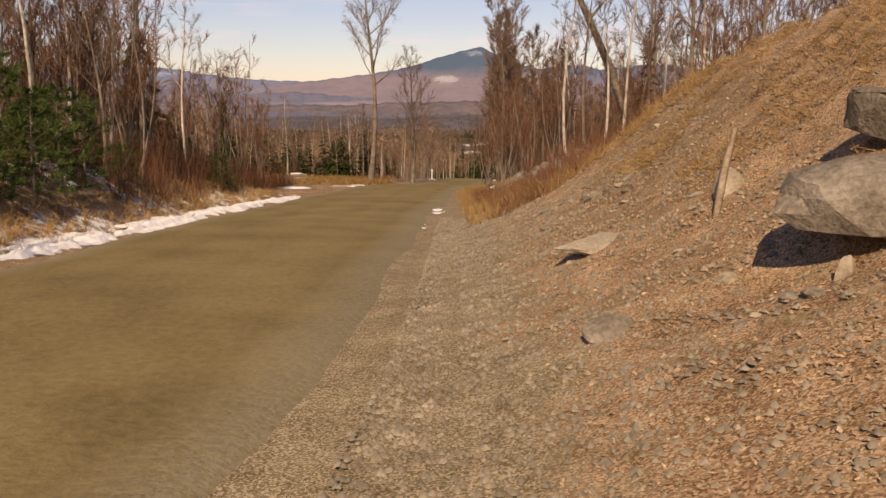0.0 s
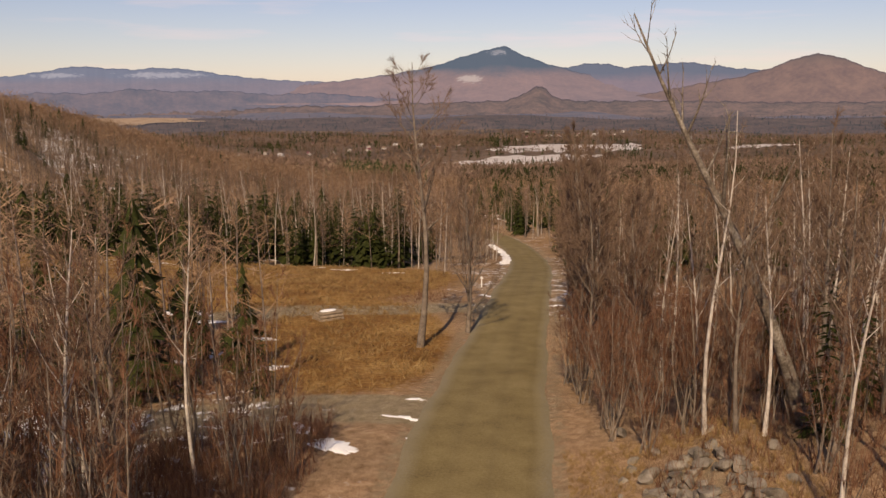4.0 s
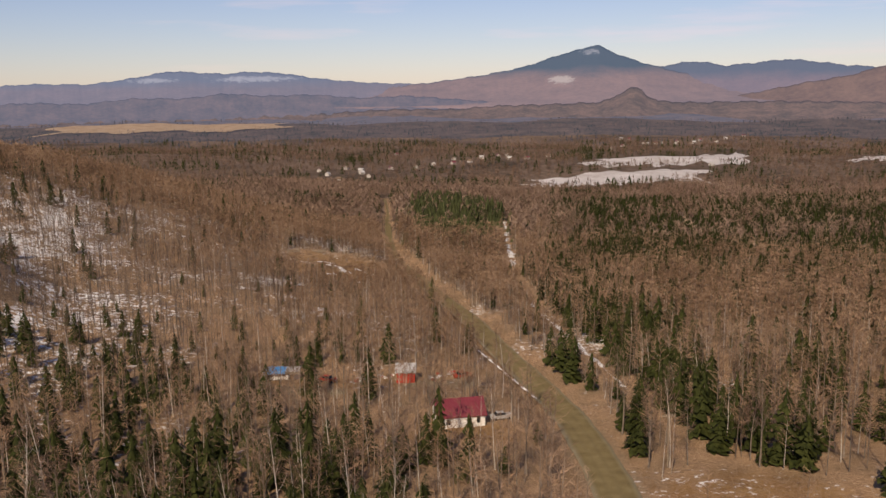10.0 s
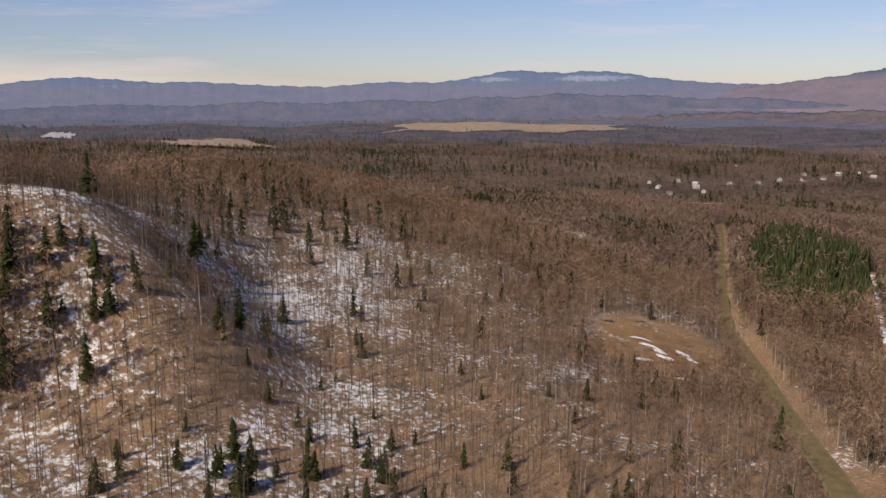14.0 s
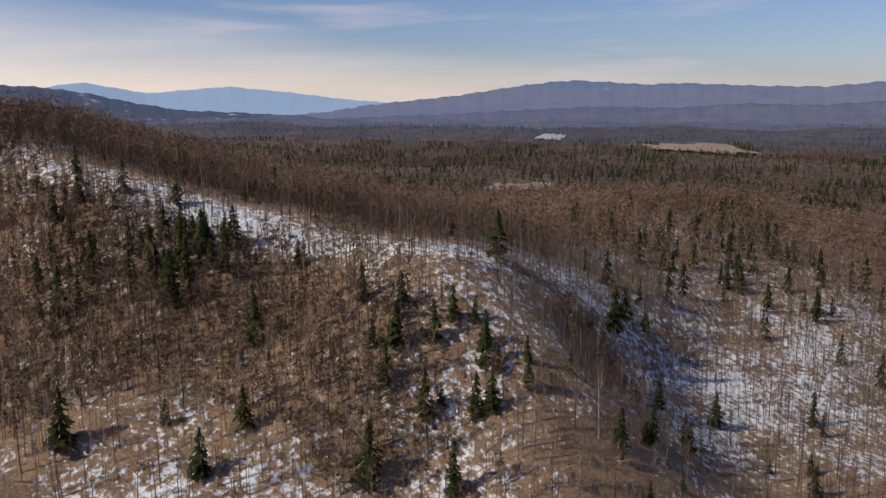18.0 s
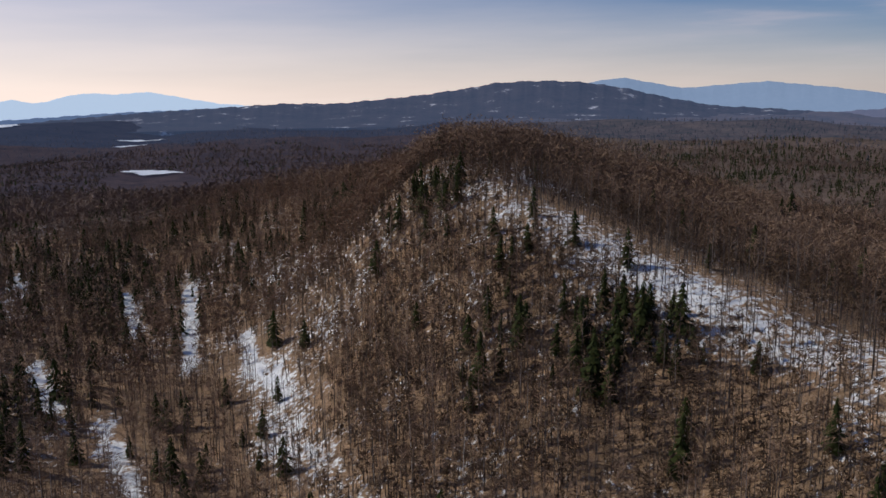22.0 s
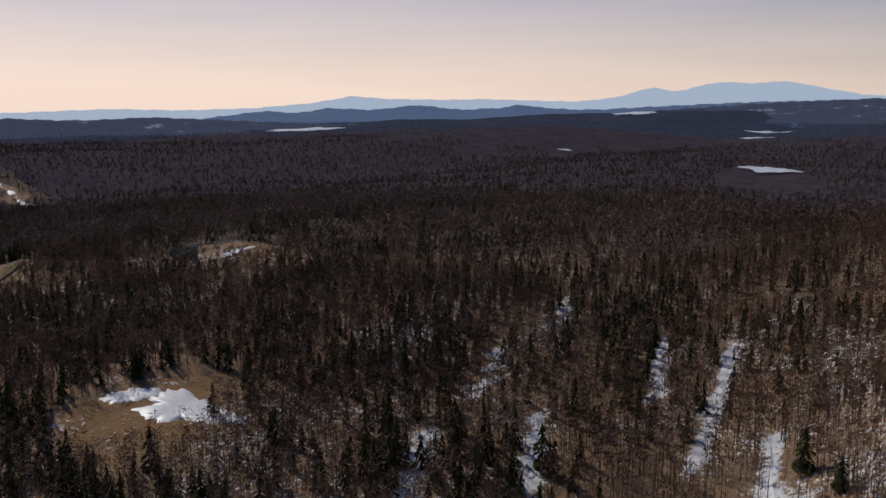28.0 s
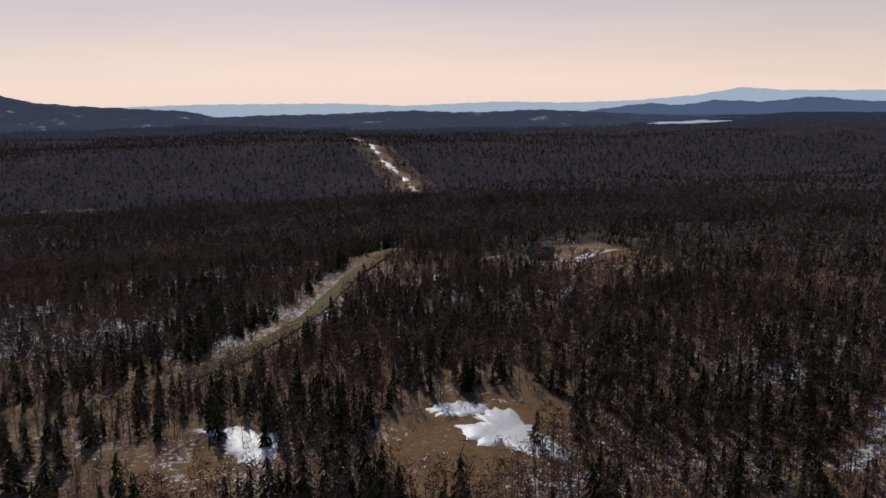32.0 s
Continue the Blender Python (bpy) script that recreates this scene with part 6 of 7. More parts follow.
def snow_lane(label, line, width, step, seed, thick=0.3):
    """An uneven strip of old snow along a cut through the woods, worn through in places."""
    pts = np.array(line, float)
    seg = np.r_[0, np.cumsum(np.hypot(*np.diff(pts, axis=0).T))]
    s = np.arange(0, seg[-1], step)
    mid = np.stack([np.interp(s, seg, pts[:, k]) for k in (0, 1)], -1)
    way = np.gradient(mid, axis=0)
    way /= np.linalg.norm(way, axis=1)[:, None]
    side = np.stack([way[:, 1], -way[:, 0]], -1)
    u = s / step
    left = width * (0.7 + 0.3 * np.sin(u * 0.37 + seed) + 0.3 * np.sin(u * 0.93 + 2 * seed) + 0.2 * np.sin(u * 2.1))
    right = width * (0.7 + 0.3 * np.sin(u * 0.29 + 3 * seed) + 0.3 * np.sin(u * 1.07 + seed) + 0.2 * np.sin(u * 2.6))
    worn = np.clip(1.6 + 2.0 * np.sin(u * 0.17 + seed) + 1.2 * np.sin(u * 0.41 + 2 * seed), 0.02, 1)
    t = np.linspace(-1, 1, 7)
    reach = np.where(t[None] < 0, left[:, None], right[:, None]) * worn[:, None] * t[None]
    x, y = mid[:, 0][:, None] + side[:, 0][:, None] * reach, mid[:, 1][:, None] + side[:, 1][:, None] * reach
    z = ground_z(x, y) + thick * (1 - t[None] ** 4) - 0.05
    n = len(t)
    i = (np.arange(len(s) - 1)[:, None] * n + np.arange(n - 1)).ravel()
    return tagged(new("snow_lane", mesh_from("snow_lane", np.stack([x, y, z], -1).reshape(-1, 3), np.stack([i, i + n, i + n + 1, i + 1], -1), [SNOW], True)), label, "snow")


def field_sheet(name, label, corners, mat, seed, lift=0.6):
    """An open field in the valley, draped on the ground between its corners, with an uneven rim."""
    u, v = np.meshgrid(np.linspace(0, 1, 41), np.linspace(0, 1, 21))
    bulge = 0.035 * np.sin(u * 17 + seed) + 0.03 * np.sin(u * 41 + 2 * seed)
    v2 = v + bulge * (1 - 2 * np.abs(v - 0.5)) * 0 + bulge * (2 * np.abs(v - 0.5)) * 2
    u2 = u + 0.05 * np.sin(v * 9 + seed) * 2 * np.abs(u - 0.5)
    c = np.array(corners, float)
    at = (c[0] * ((1 - u2) * (1 - v2))[..., None] + c[1] * (u2 * (1 - v2))[..., None] + c[2] * (u2 * v2)[..., None] + c[3] * ((1 - u2) * v2)[..., None])
    z = ground_z(at[..., 0], at[..., 1]) + lift
    verts = np.concatenate([at, z[..., None]], -1).reshape(-1, 3)
    i = (np.arange(20)[:, None] * 41 + np.arange(40)).ravel()
    return tagged(new(name, mesh_from(name, verts, np.stack([i, i + 1, i + 42, i + 41], -1), [mat], True)), label, "field", kind="structure")


def build_fields():
    field_sheet("field_1", "snow-covered field in the valley", FIELDS[0], FIELD_SNOW, 1.0)
    field_sheet("field_2", "snow-covered field near the village", FIELDS[1], FIELD_SNOW, 2.0)
    field_sheet("field_3", "snow-covered field beyond the woods", FIELDS[2], FIELD_SNOW, 3.0)
    field_sheet("field_4", "thin snow-covered strip field by houses", FIELDS[3], FIELD_SNOW, 4.0)
    field_sheet("field_5", "tan dry grass fields far down the valley", FIELDS[4], FIELD_GRASS, 5.0, 5.5)
    field_sheet("field_6", "orange-brown dry grass clearing in the woods", FIELDS[5], FIELD_GRASS, 6.0, 0.4)
    field_sheet("field_7", "tan dry grass fields by the western village", FIELDS[6], FIELD_GRASS, 7.0, 5.5)
    field_sheet("field_8", "pale dry grass clearing in the woods", FIELDS[7], FIELD_GRASS, 8.0, 0.8)
    field_sheet("field_9", "snow-covered strip field in the lowland", FIELDS[8], FIELD_SNOW, 9.0, 5.5)
    field_sheet("field_10", "snow-covered field behind the wooded hill", FIELDS[9], FIELD_SNOW, 10.0, 0.8)
    field_sheet("field_11", "tan dry grass field by a farm", FIELDS[10], FIELD_GRASS, 11.0, 0.8)


FIELD_SNOW = material("field_snow", [(0.34, 0.29, 0.25), (0.48, 0.44, 0.41), (0.60, 0.56, 0.53)], 40.0, fine=7, rough=0.7)
build_fields()


def build_snow():
    snow_bank("snow_bank", "crusted bank of ploughed snow along the road", [(-11.5, 6), (-9.9, 13), (-9.55, 22), (-9.25, 32), (-8.9, 42), (-8.2, 51.5)], 0.42, 0.17, 1.0)
    snow_bank("snow_bank", "thin strip of snow beyond the ditch", [(-13.0, 8), (-11.6, 14), (-11.1, 24), (-10.7, 34), (-10.2, 44), (-9.2, 52)], 0.55, 0.09, 2.3, 0.6)
    snow_bank("snow_bank", "snow bank at the bend of the road", [(2.6, 168), (4.2, 180), (4.6, 192), (4.0, 206), (2.0, 222)], 0.9, 0.35, 4.0)
    snow_bank("snow_bank", "strip of snow along the far roadside", [(-5.2, 285), (-12, 304), (-24, 338)], 0.35, 0.15, 5.0, 0.8)
    for n, (x, y, rx, ry) in enumerate([(-0.25, 38.7, 0.28, 0.8), (-0.2, 36.6, 0.25, 0.45), (-0.9, 30.3, 0.3, 0.35), (-0.75, 28.8, 0.22, 0.3), (-7.1, 68.2, 0.3, 1.6), (-6.7, 64.5, 0.3, 0.5), (-6.9, 72.5, 0.25, 0.7),
                                        (-13, 66, 1.3, 0.6), (-11, 63, 1.8, 1.0), (-22, 93, 2.2, 1.2), (-33, 108, 3.6, 1.6), (-30, 103, 2.0, 0.8), (-19, 81, 2.6, 1.0), (-25, 86, 3.2, 1.3), (-1.2, 119, 0.5, 1.0), (6.5, 112, 0.4, 1.0)]):
        snow_patch(x, y, rx, ry, 0.3 * n, n, "small patch of old snow by the road", 0.1)
    r = np.random.default_rng(3)
    for n in range(14):
        x, y = r.uniform(-85, -12), r.uniform(152, 172)
        snow_patch(x, y, r.uniform(1.0, 3.5), r.uniform(0.5, 1.4), r.uniform(-0.4, 0.4), n + 30.0, "patch of old snow beside the meadow", 0.1)
    snow_patch(-257, 36, 10, 16, 0.35, 1.2)
    snow_patch(-251, 19, 9, 5, -0.3, 2.2)
    snow_patch(-197, 16, 8, 12, 0.3, 3.1)
    snow_patch(-190, 5, 7, 3, -0.5, 4.1)
    snow_patch(-316, -150, 22, 7, 0.95, 5.1)
    snow_patch(-412, -165, 20, 4, 0.3, 6.1)
    for n in range(9):
        snow_patch(-95 + r.normal(0, 10), 458 + r.normal(0, 14), r.uniform(2.5, 5), r.uniform(1.2, 2.2), r.uniform(-0.8, 0.8), n + 60.0, "heap of snow at the log yard", 0.7)
    for n, lane in enumerate(LANES):
        snow_lane("lane of old snow between the spruces", lane, 1.5, 1.5, 5.0 + n, 0.18)
    snow_lane("snow along the cleared power line over the hill", SOUTH_LINE, 7.0, 5.0, 1.0, 0.5)
    snow_lane("snow along the cleared power line through the woods", [(-24, 530), (-35, 669), (-43, 775)], 2.4, 1.6, 2.0)
    snow_lane("thin snow along the cleared power line", [(12, 300), (-2, 370), (-12, 420)], 0.9, 1.2, 3.0, 0.15)


build_snow()


# ---- things along the road ----
def box(bm, x0, x1, y0, y1, z0, z1, bevel=0.0):
    got = bmesh.ops.create_cube(bm, size=1.0)["verts"]
    for v in got:
        v.co = ((x0 + x1) / 2 + v.co.x * (x1 - x0), (y0 + y1) / 2 + v.co.y * (y1 - y0), (z0 + z1) / 2 + v.co.z * (z1 - z0))
    if bevel:
        edges = {e for v in got for e in v.link_edges}
        bmesh.ops.bevel(bm, geom=list(edges), offset=bevel, segments=2, affect="EDGES")
    return bm


def slab(x0, x1, y0, y1, z0, z1, bevel=0.0):
    return box(bmesh.new(), x0, x1, y0, y1, z0, z1, bevel)


def gable_house(name, label, length, depth, wall, rise, wall_mat, roof_mat, windows=(), group="", eave=0.35, door=True, seams=0):
    """A house: four walls under a pitched roof, the ridge along x, with windows, a door and a chimney."""
    thing = tagged(new(name), label, "house", group)
    w = bmesh.new()
    L, D = length / 2, depth / 2
    ring = [w.verts.new(c) for c in ((-L, -D, -0.6), (L, -D, -0.6), (L, D, -0.6), (-L, D, -0.6), (-L, -D, wall), (L, -D, wall), (L, D, wall), (-L, D, wall), (-L, 0, wall + rise), (L, 0, wall + rise))]
    for f in ((0, 1, 5, 4), (2, 3, 7, 6), (1, 2, 6, 9, 5), (3, 0, 4, 8, 7), (0, 3, 2, 1), (4, 5, 9, 8), (6, 7, 8, 9)):
        w.faces.new([ring[i] for i in f])
    part("wall", w, thing, mat=wall_mat)
    drop = rise * eave / D
    for s in (-1, 1):
        b = bmesh.new()
        a = [(-L - eave, s * (D + eave), wall - drop + 0.03), (L + eave, s * (D + eave), wall - drop + 0.03), (L + eave, 0, wall + rise + 0.03), (-L - eave, 0, wall + rise + 0.03)]
        low = [b.verts.new(c) for c in a]
        top = [b.verts.new((c[0], c[1], c[2] + 0.14)) for c in a]
        b.faces.new(low)
        b.faces.new(top[::-1])
        for k in range(4):
            b.faces.new((low[k], low[(k + 1) % 4], top[(k + 1) % 4], top[k]))
        bmesh.ops.recalc_face_normals(b, faces=b.faces)
        roof = part("roof", b, thing, mat=roof_mat)
        for k in range(seams):
            q = bmesh.new()
            x = -L - eave + (k + 0.5) * (length + 2 * eave) / seams
            pts = [(x - 0.025, s * (D + eave), wall - drop + 0.172), (x + 0.025, s * (D + eave), wall - drop + 0.172), (x + 0.025, 0, wall + rise + 0.172), (x - 0.025, 0, wall + rise + 0.172)]
            lo = [q.verts.new(c) for c in pts]
            hi = [q.verts.new((c[0], c[1], c[2] + 0.05)) for c in pts]
            q.faces.new(hi)
            for m in range(4):
                q.faces.new((lo[m], lo[(m + 1) % 4], hi[(m + 1) % 4], hi[m]))
            part("seam", q, roof, mat=roof_mat)
    for x, z, ww, hh in windows:
        frame_ob = part("window", slab(x - ww / 2 - 0.08, x + ww / 2 + 0.08, -D - 0.06, -D - 0.01, z - 0.08, z + hh + 0.08), thing, mat=WHITE_WALL)
        part("pane", slab(x - ww / 2, x + ww / 2, -D - 0.085, -D - 0.063, z, z + hh), frame_ob, mat=DARK)
    if door:
        part("door", slab(L - 0.005, L + 0.05, -0.45, 0.45, 0.05, min(2.05, wall - 0.15)), thing, mat=BROWN_WALL)
    return thing


def set_down(thing, x, y, turn, sink=0.15):
    thing.matrix_basis = pose(x, y, at_ground(x, y, -sink + 0.15), 0, 0, turn)
    return thing


def build_homestead():
    set_down(gable_house("cottage", "white cottage with a dark red metal roof", 9.0, 6.5, 2.5, 2.3, WHITE_WALL, RED_ROOF, [(-2.6, 0.9, 0.8, 1.1), (1.4, 0.9, 0.8, 1.2), (3.2, 0.9, 0.7, 1.2)], seams=18), -21.5, 270.5, 18)
    shed = tagged(new("shed"), "small barn-red shed with a pale metal roof", "shed")
    part("wall", slab(-2.1, 2.1, -1.6, 1.6, -0.5, 2.6), shed, mat=RED_WALL)
    q = slab(-2.45, 2.45, -2.0, 2.0, 2.6, 2.72)
    for v in q.verts:
        v.co.z += 0.28 * (v.co.y + 2.0)
    part("roof", q, shed, mat=GREY_ROOF)
    part("door", slab(-0.5, 0.5, -1.66, -1.605, 0.0, 2.0), shed, mat=RUST)
    g = bmesh.new()
    for x in (-2.08, 2.08):
        box(g, x - 0.02, x + 0.02, -1.58, 1.58, 2.6, 3.3)
    part("gable_board", g, shed, mat=RED_WALL)
    set_down(shed, -37.3, 302.4, 8)
    trailer = tagged(new("trailer"), "old white trailer half covered with a blue tarp", "trailer")
    part("body", slab(-4.0, 4.0, -1.4, 1.4, 0.4, 2.5, 0.12), trailer, mat=WHITE_WALL)
    part("roof", slab(-4.2, 4.3, -1.9, 1.7, 2.52, 2.66), trailer, mat=GREY_ROOF)
    tarp = bmesh.new()
    bmesh.ops.create_grid(tarp, x_segments=14, y_segments=10, size=1.0)
    for v in tarp.verts:
        x, y = v.co.x * 2.5 - 1.6, v.co.y * 2.2 - 0.1
        v.co = (x, y, 2.74 + 0.06 * math.sin(x * 3) * math.sin(y * 2.7) - max(0, abs(y + 0.1) - 1.85) * 1.6)
    bmesh.ops.solidify(tarp, geom=list(tarp.faces), thickness=0.03)
    part("tarp", tarp, trailer, "crumpled blue tarp", TARP)
    for x in (-2.5, 0.4, 2.6):
        part("window", slab(x - 0.45, x + 0.45, -1.44, -1.405, 1.3, 1.95), trailer, mat=DARK)
    part("awning", slab(0.9, 4.2, -3.4, -1.42, 2.25, 2.31), trailer, mat=OLD_WOOD)
    for x in (1.0, 4.1):
        part("post", slab(x - 0.05, x + 0.05, -3.35, -3.25, -0.2, 2.25), trailer, mat=OLD_WOOD)
    part("skirt", slab(-3.8, 3.8, -1.2, 1.2, -0.3, 0.42), trailer, mat=BROWN_WALL)
    set_down(trailer, -65.8, 299.6, 12)
    small_car("pickup_car", "pale grey parked car beside the cottage", -13.5, 273.5, 20, GREY_ROOF)
    small_car("old_car", "rusty red wrecked car in the junk yard", -55.0, 299.5, -10, RUST)
    small_car("old_car", "dark red wrecked car among the scrap", -24.5, 305.5, 25, RUST)
    r = np.random.default_rng(5)
    for k, (x, y) in enumerate([(-30, 305), (-42, 305.5), (-49, 301), (-70, 302), (-27, 308)]):
        heap = tagged(new("scrap_heap"), "heap of scrap boards and bins in the yard", "scrap", "scrap heaps in the yard")
        for n in range(11):
            a, b, c = r.uniform(0.2, 0.7, 3)
            ob = part("board", slab(-a, a, -b, b, 0, c * 0.5, 0.02), heap, mat=(OLD_WOOD, GREY_ROOF, RUST, WHITE_WALL)[n % 4])
            ob.matrix_basis = pose(r.normal(0, 1.4), r.normal(0, 0.8), r.uniform(-0.05, 0.25), *r.uniform(-25, 25, 2), r.uniform(0, 360))
        set_down(heap, x, y, r.uniform(0, 360), 0.2)


def small_car(name, label, x, y, turn, paint):
    """A parked car with its body, cabin windows, wheels and lamps."""
    car = tagged(new(name), label, "car")
    b = bmesh.new()
    bmesh.ops.create_cube(b, size=1.0)
    for v in b.verts:
        v.co = (v.co.x * 4.2, v.co.y * 1.7, 0.65 + v.co.z * 0.7)
    bmesh.ops.bevel(b, geom=list(b.edges), offset=0.14, segments=3, affect="EDGES")
    part("body", b, car, mat=paint)
    c = bmesh.new()
    bmesh.ops.create_cube(c, size=1.0)
    for v in c.verts:
        f = 0.72 if v.co.z > 0 else 1.0
        v.co = (v.co.x * 2.3 * f - 0.2, v.co.y * 1.5 * (0.86 if v.co.z > 0 else 1), 1.22 + v.co.z * 0.55)
    bmesh.ops.bevel(c, geom=list(c.edges), offset=0.07, segments=2, affect="EDGES")
    part("cabin", c, car, mat=DARK)
    part("roof", slab(-0.95, 0.6, -0.6, 0.6, 1.47, 1.53, 0.02), car, mat=paint)
    for wx in (-1.3, 1.3):
        for wy in (-0.8, 0.8):
            w = bmesh.new()
            bmesh.ops.create_cone(w, cap_ends=True, segments=18, radius1=0.31, radius2=0.31, depth=0.2)
            wheel = part("wheel", w, car, mat=DARK)
            wheel.matrix_basis = pose(wx, wy, 0.31, 90, 0, 0)
    for wy in (-0.6, 0.6):
        part("headlight", slab(2.08, 2.13, wy - 0.16, wy + 0.16, 0.7, 0.84, 0.01), car, mat=WHITE_WALL)
    set_down(car, x, y, turn, 0.15)


build_homestead()


def utility_pole(x, y, turn, h=9.5):
    pole = tagged(new("utility_pole"), "weathered wooden utility pole with a crossarm", "utility pole", "poles of the power line")
    s = Soup()
    s.tube([(0, 0, -0.4), (0, 0, h * 0.5), (0, 0, h)], [0.17, 0.15, 0.11], 8)
    part("post", s, pole, mat=OLD_WOOD)
    part("crossarm", slab(-1.2, 1.2, 0.1, 0.22, h - 0.75, h - 0.6), pole, mat=OLD_WOOD)
    for k in (-1.05, -0.45, 0.45, 1.05):
        i = Soup()
        i.tube([(k, 0.16, h - 0.6), (k, 0.16, h - 0.5), (k, 0.16, h - 0.42)], [0.03, 0.06, 0.04], 6)
        part("insulator", i, pole, mat=PALE_STONE)
    for s_ in (-1, 1):
        brace = Soup()
        brace.tube([(s_ * 0.7, 0.16, h - 0.72), (0.0, 0.16, h - 1.4)], [0.025, 0.025], 4)
        part("brace", brace, pole, mat=OLD_WOOD)
    pole.matrix_basis = pose(x, y, at_ground(x, y), 0, 0, turn)


for spot in [(15.2, 248.8, 20), (2, 322, 12), (-12, 408, 10), (-22, 500, 6), (-31, 610, 5), (-40, 735, 5), (19, 185, 5)]:
    utility_pole(*spot)


def build_roadside():
    # the stack of logs in the meadow, with snow on it
    pile = tagged(new("log_pile"), "low stack of weathered logs dusted with snow in the meadow", "log pile")
    for n in range(14):
        row, k = (0, n) if n < 6 else (1, n - 6) if n < 11 else (2, n - 11)
        log = Soup()
        y = (k - (5 - row) / 2) * 0.34
        log.tube([(-1.3, y, 0.17 + row * 0.29), (0, y + 0.02, 0.18 + row * 0.29), (1.3, y, 0.17 + row * 0.29)], [0.17, 0.16, 0.15], 7)
        part("log", log, pile, mat=OLD_WOOD)
    cap = bmesh.new()
    bmesh.ops.create_icosphere(cap, subdivisions=2, radius=1.0)
    for v in cap.verts:
        v.co = (v.co.x * 0.9, v.co.y * 0.5, 0.95 + v.co.z * 0.1)
    part("snow", cap, pile, "thin cap of snow", SNOW)
    set_down(pile, -17.4, 103, 35, 0.2)
    # the mail box on its post by the drive
    box_thing = tagged(new("mail_box"), "white mail box on a wooden post by the drive", "mail box")
    part("post", slab(-0.06, 0.06, -0.06, 0.06, -0.3, 1.05), box_thing, mat=WHITE_WALL)
    part("case", slab(-0.14, 0.14, -0.28, 0.28, 1.05, 1.35, 0.05), box_thing, mat=WHITE_WALL)
    part("flag", slab(0.145, 0.165, -0.05, 0.15, 1.2, 1.4), box_thing, mat=RUST)
    set_down(box_thing, -1.6, 126.3, 10, 0.15)
    for x, y, label in [(-31.2, 375, "short white marker post at the road's edge")]:
        m = tagged(new("marker_post"), label, "post")
        part("post", slab(-0.09, 0.09, -0.09, 0.09, -0.3, 1.5), m, mat=WHITE_WALL)
        part("cap", slab(-0.11, 0.11, -0.11, 0.11, 1.5, 1.56), m, mat=WHITE_WALL)
        set_down(m, x, y, 0, 0.15)
    log = Soup()
    log.tube([(-3, 0, 0.2), (0, 0.1, 0.35), (3.2, 0, 0.5)], [0.2, 0.17, 0.12], 8)
    ob = tagged(new("fallen_birch", log.mesh("fallen_birch", BIRCH_BARK)), "fallen white birch trunk beside the road", "log")
    ob.matrix_basis = pose(-20.6, 331, at_ground(-20.6, 331), 0, 0, -62)
    for n, (x, y, turn) in enumerate([(-112, 500, 20), (-98, 462, 35), (-120, 486, 10)]):
        stack = tagged(new("log_stack"), "stack of cut logs at the log yard", "log pile", "log stacks at the yard")
        for k in range(10):
            l = Soup()
            yy, zz = (k % 4 - 1.5 + 0.5 * (k // 4)) * 0.45, 0.22 + (k // 4) * 0.4
            l.tube([(-3, yy, zz), (3, yy, zz)], [0.22, 0.19], 7)
            part("log", l, stack, mat=OLD_WOOD)
        set_down(stack, x, y, turn, 0.2)


build_roadside()


# ---- houses and waters far off ----
VILLAGE_WALL = material("weathered_siding", [(0.32, 0.28, 0.24), (0.45, 0.41, 0.36), (0.56, 0.52, 0.47)], 1.0, vary=0.4)


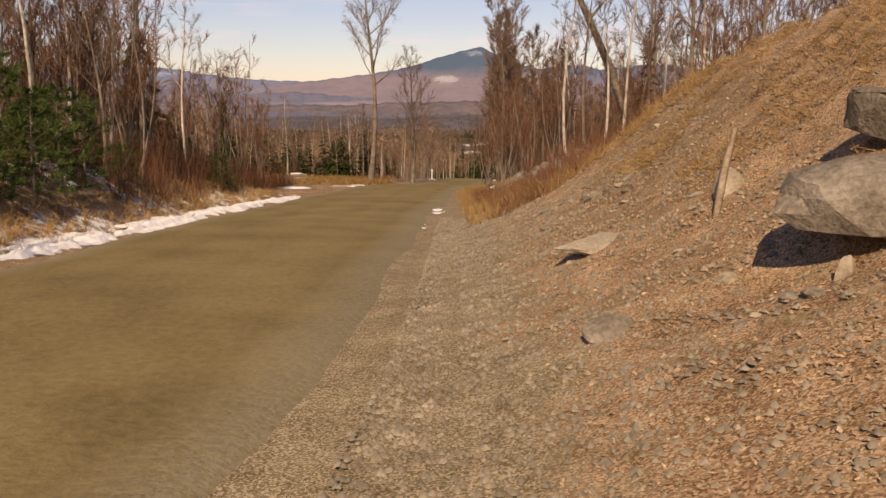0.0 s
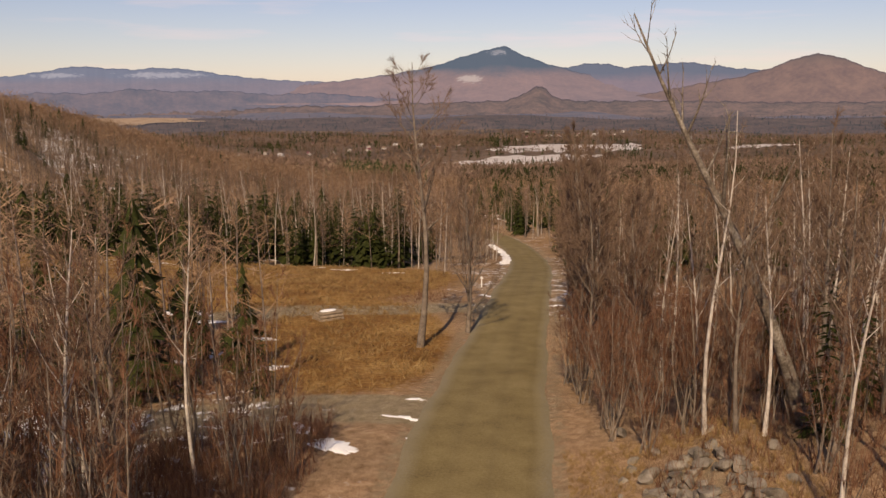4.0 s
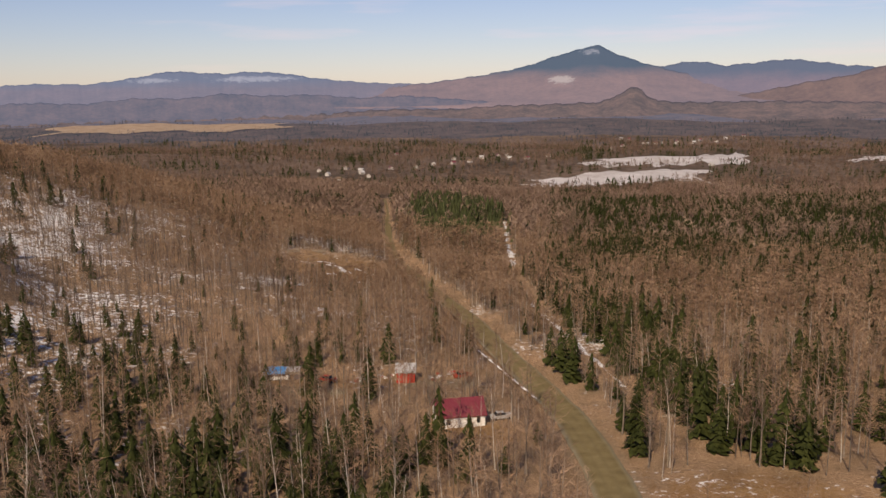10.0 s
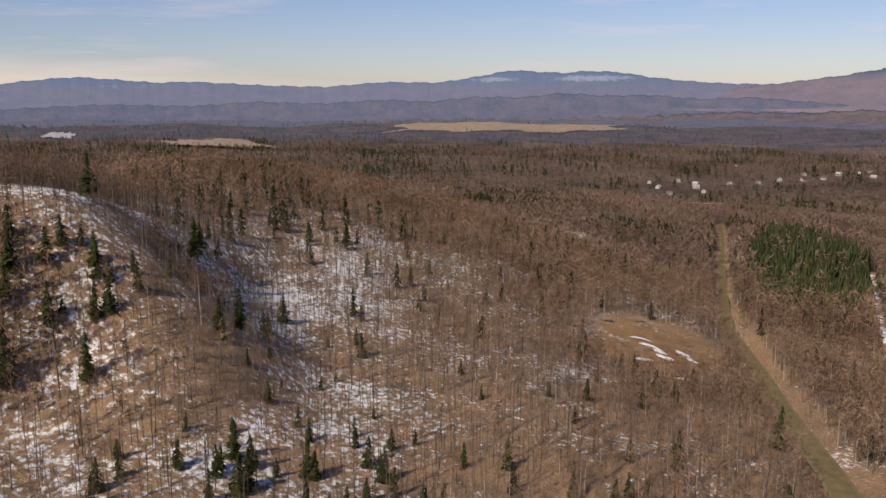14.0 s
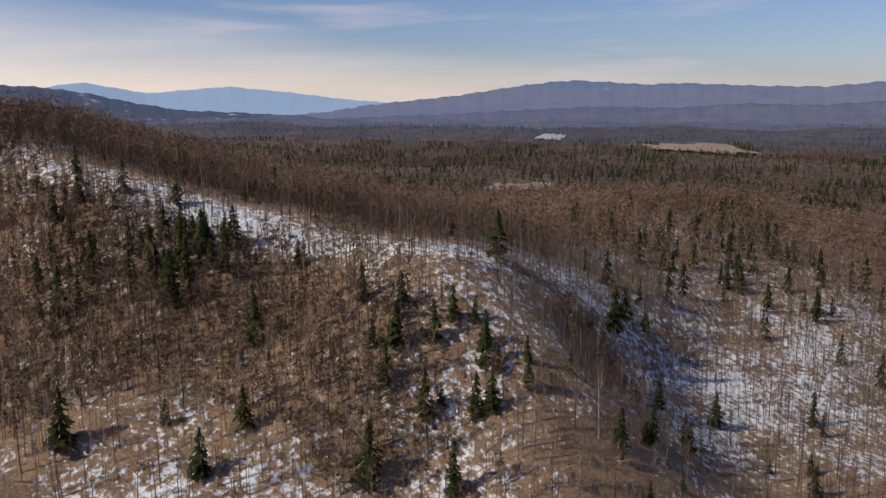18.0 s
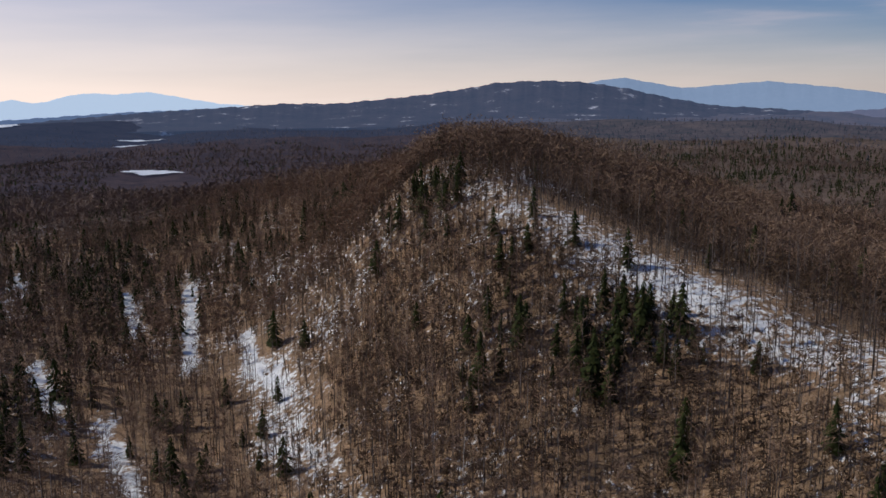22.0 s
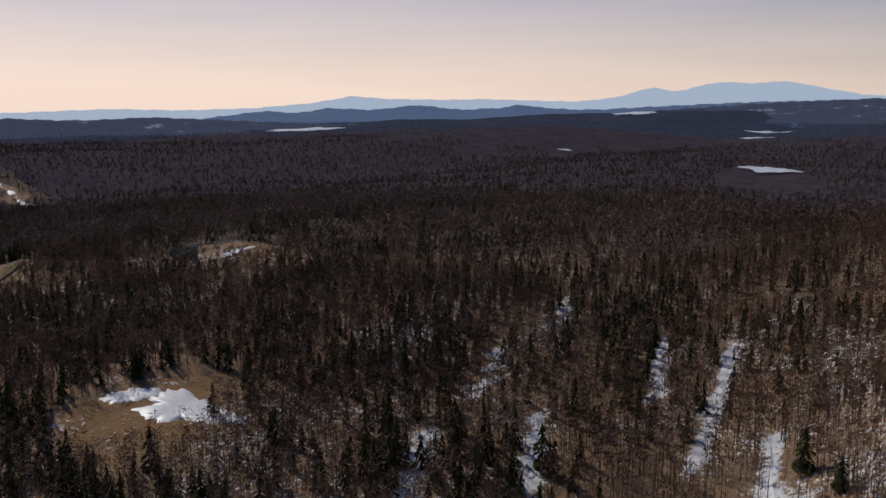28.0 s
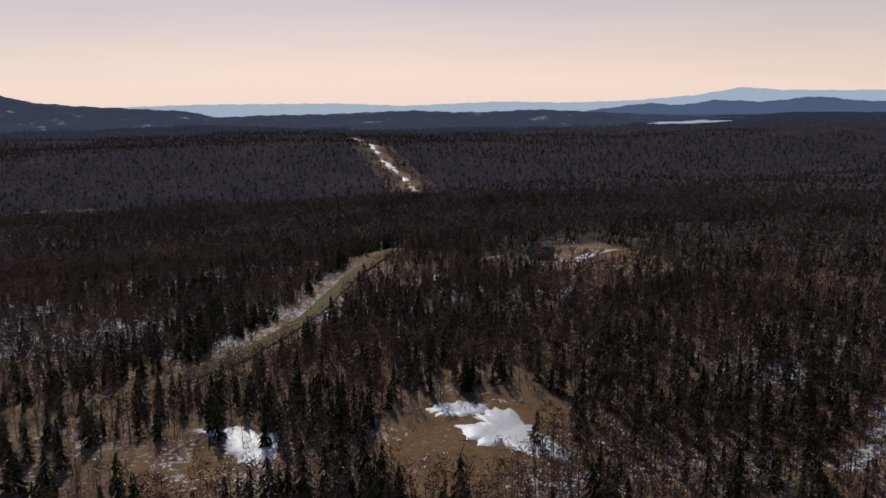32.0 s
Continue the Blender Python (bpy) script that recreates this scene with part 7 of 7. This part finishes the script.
def build_far_places():
    set_down(gable_house("lodge", "dark house with a green roof in a clearing", 13, 8, 3.0, 3.0, BROWN_WALL, GREEN_ROOF, [(-4, 1, 1, 1.2), (0, 1, 1, 1.2), (4, 1, 1, 1.2)]), -384, -172, 150)
    set_down(gable_house("long_house", "long low house with a grey roof in the woods", 15, 7, 2.6, 1.8, BROWN_WALL, GREY_ROOF, [(-5, 1, 1, 1), (0, 1, 1, 1), (5, 1, 1, 1)]), -226, -314, 165)
    set_down(gable_house("cabin", "small cabin with a snowy roof in the woods", 6, 4, 2.3, 1.4, BROWN_WALL, SNOW, [(0, 1, 0.8, 0.9)]), -205, -295, 160)
    set_down(gable_house("long_barn", "long barn with a pale metal roof", 24, 9, 3.2, 2.4, BROWN_WALL, GREY_ROOF, [(-8, 1.2, 1, 1), (8, 1.2, 1, 1)]), -217, 703, 12)
    r = np.random.default_rng(17)
    makers = [gable_house("village_house", "small white house in the far village", 8.5, 6.5, 3.4, 2.4, VILLAGE_WALL, (GREY_ROOF, RED_ROOF, BROWN_WALL)[n], [(-2.5, 1, 1.2, 1.4), (0, 1, 1.2, 1.4), (2.5, 1, 1.2, 1.4)], "houses of the village") for n in range(3)]
    for n, (x, y) in enumerate(HOUSES):
        m = pose(x, y, at_ground(x, y), 0, 0, r.uniform(0, 180))
        if n < 3:
            makers[n].matrix_basis = m
        else:
            copy_thing(makers[n % 3], m)
    # lakes and snowy openings towards the south-west
    for n, ((x, y, long_, wide, turn), label) in enumerate(zip(WATERS, ["frozen lake shining far off", "bend of a frozen river far off", "bend of a frozen river below the hills",
                                                                         "snowy clearing on a far hillside", "snow-covered opening in the woods", "small snowy opening in the woods"])):
        a, rows = np.linspace(0, 2 * math.pi, 49)[:-1], np.linspace(0, 1, 5)
        rim = 0.85 + 0.2 * np.sin(2 * a + n) + 0.15 * np.sin(5 * a + 2 * n) + 0.1 * np.sin(11 * a)
        u, v = np.cos(a) * rim * long_ * rows[:, None], np.sin(a) * rim * wide * rows[:, None]
        px, py = x + u * math.cos(turn) - v * math.sin(turn), y + u * math.sin(turn) + v * math.cos(turn)
        z = ground_z(px, py) + 9
        k = len(a)
        i = (np.arange(len(rows) - 1)[:, None] * k + np.arange(k)).ravel()
        j = (np.arange(len(rows) - 1)[:, None] * k + (np.arange(k) + 1) % k).ravel()
        me = mesh_from("water", np.stack([px, py, z], -1).reshape(-1, 3), np.stack([i, j, j + k, i + k], -1), [ICE], True)
        tagged(new("water", me), label, "lake", kind="structure")


build_far_places()
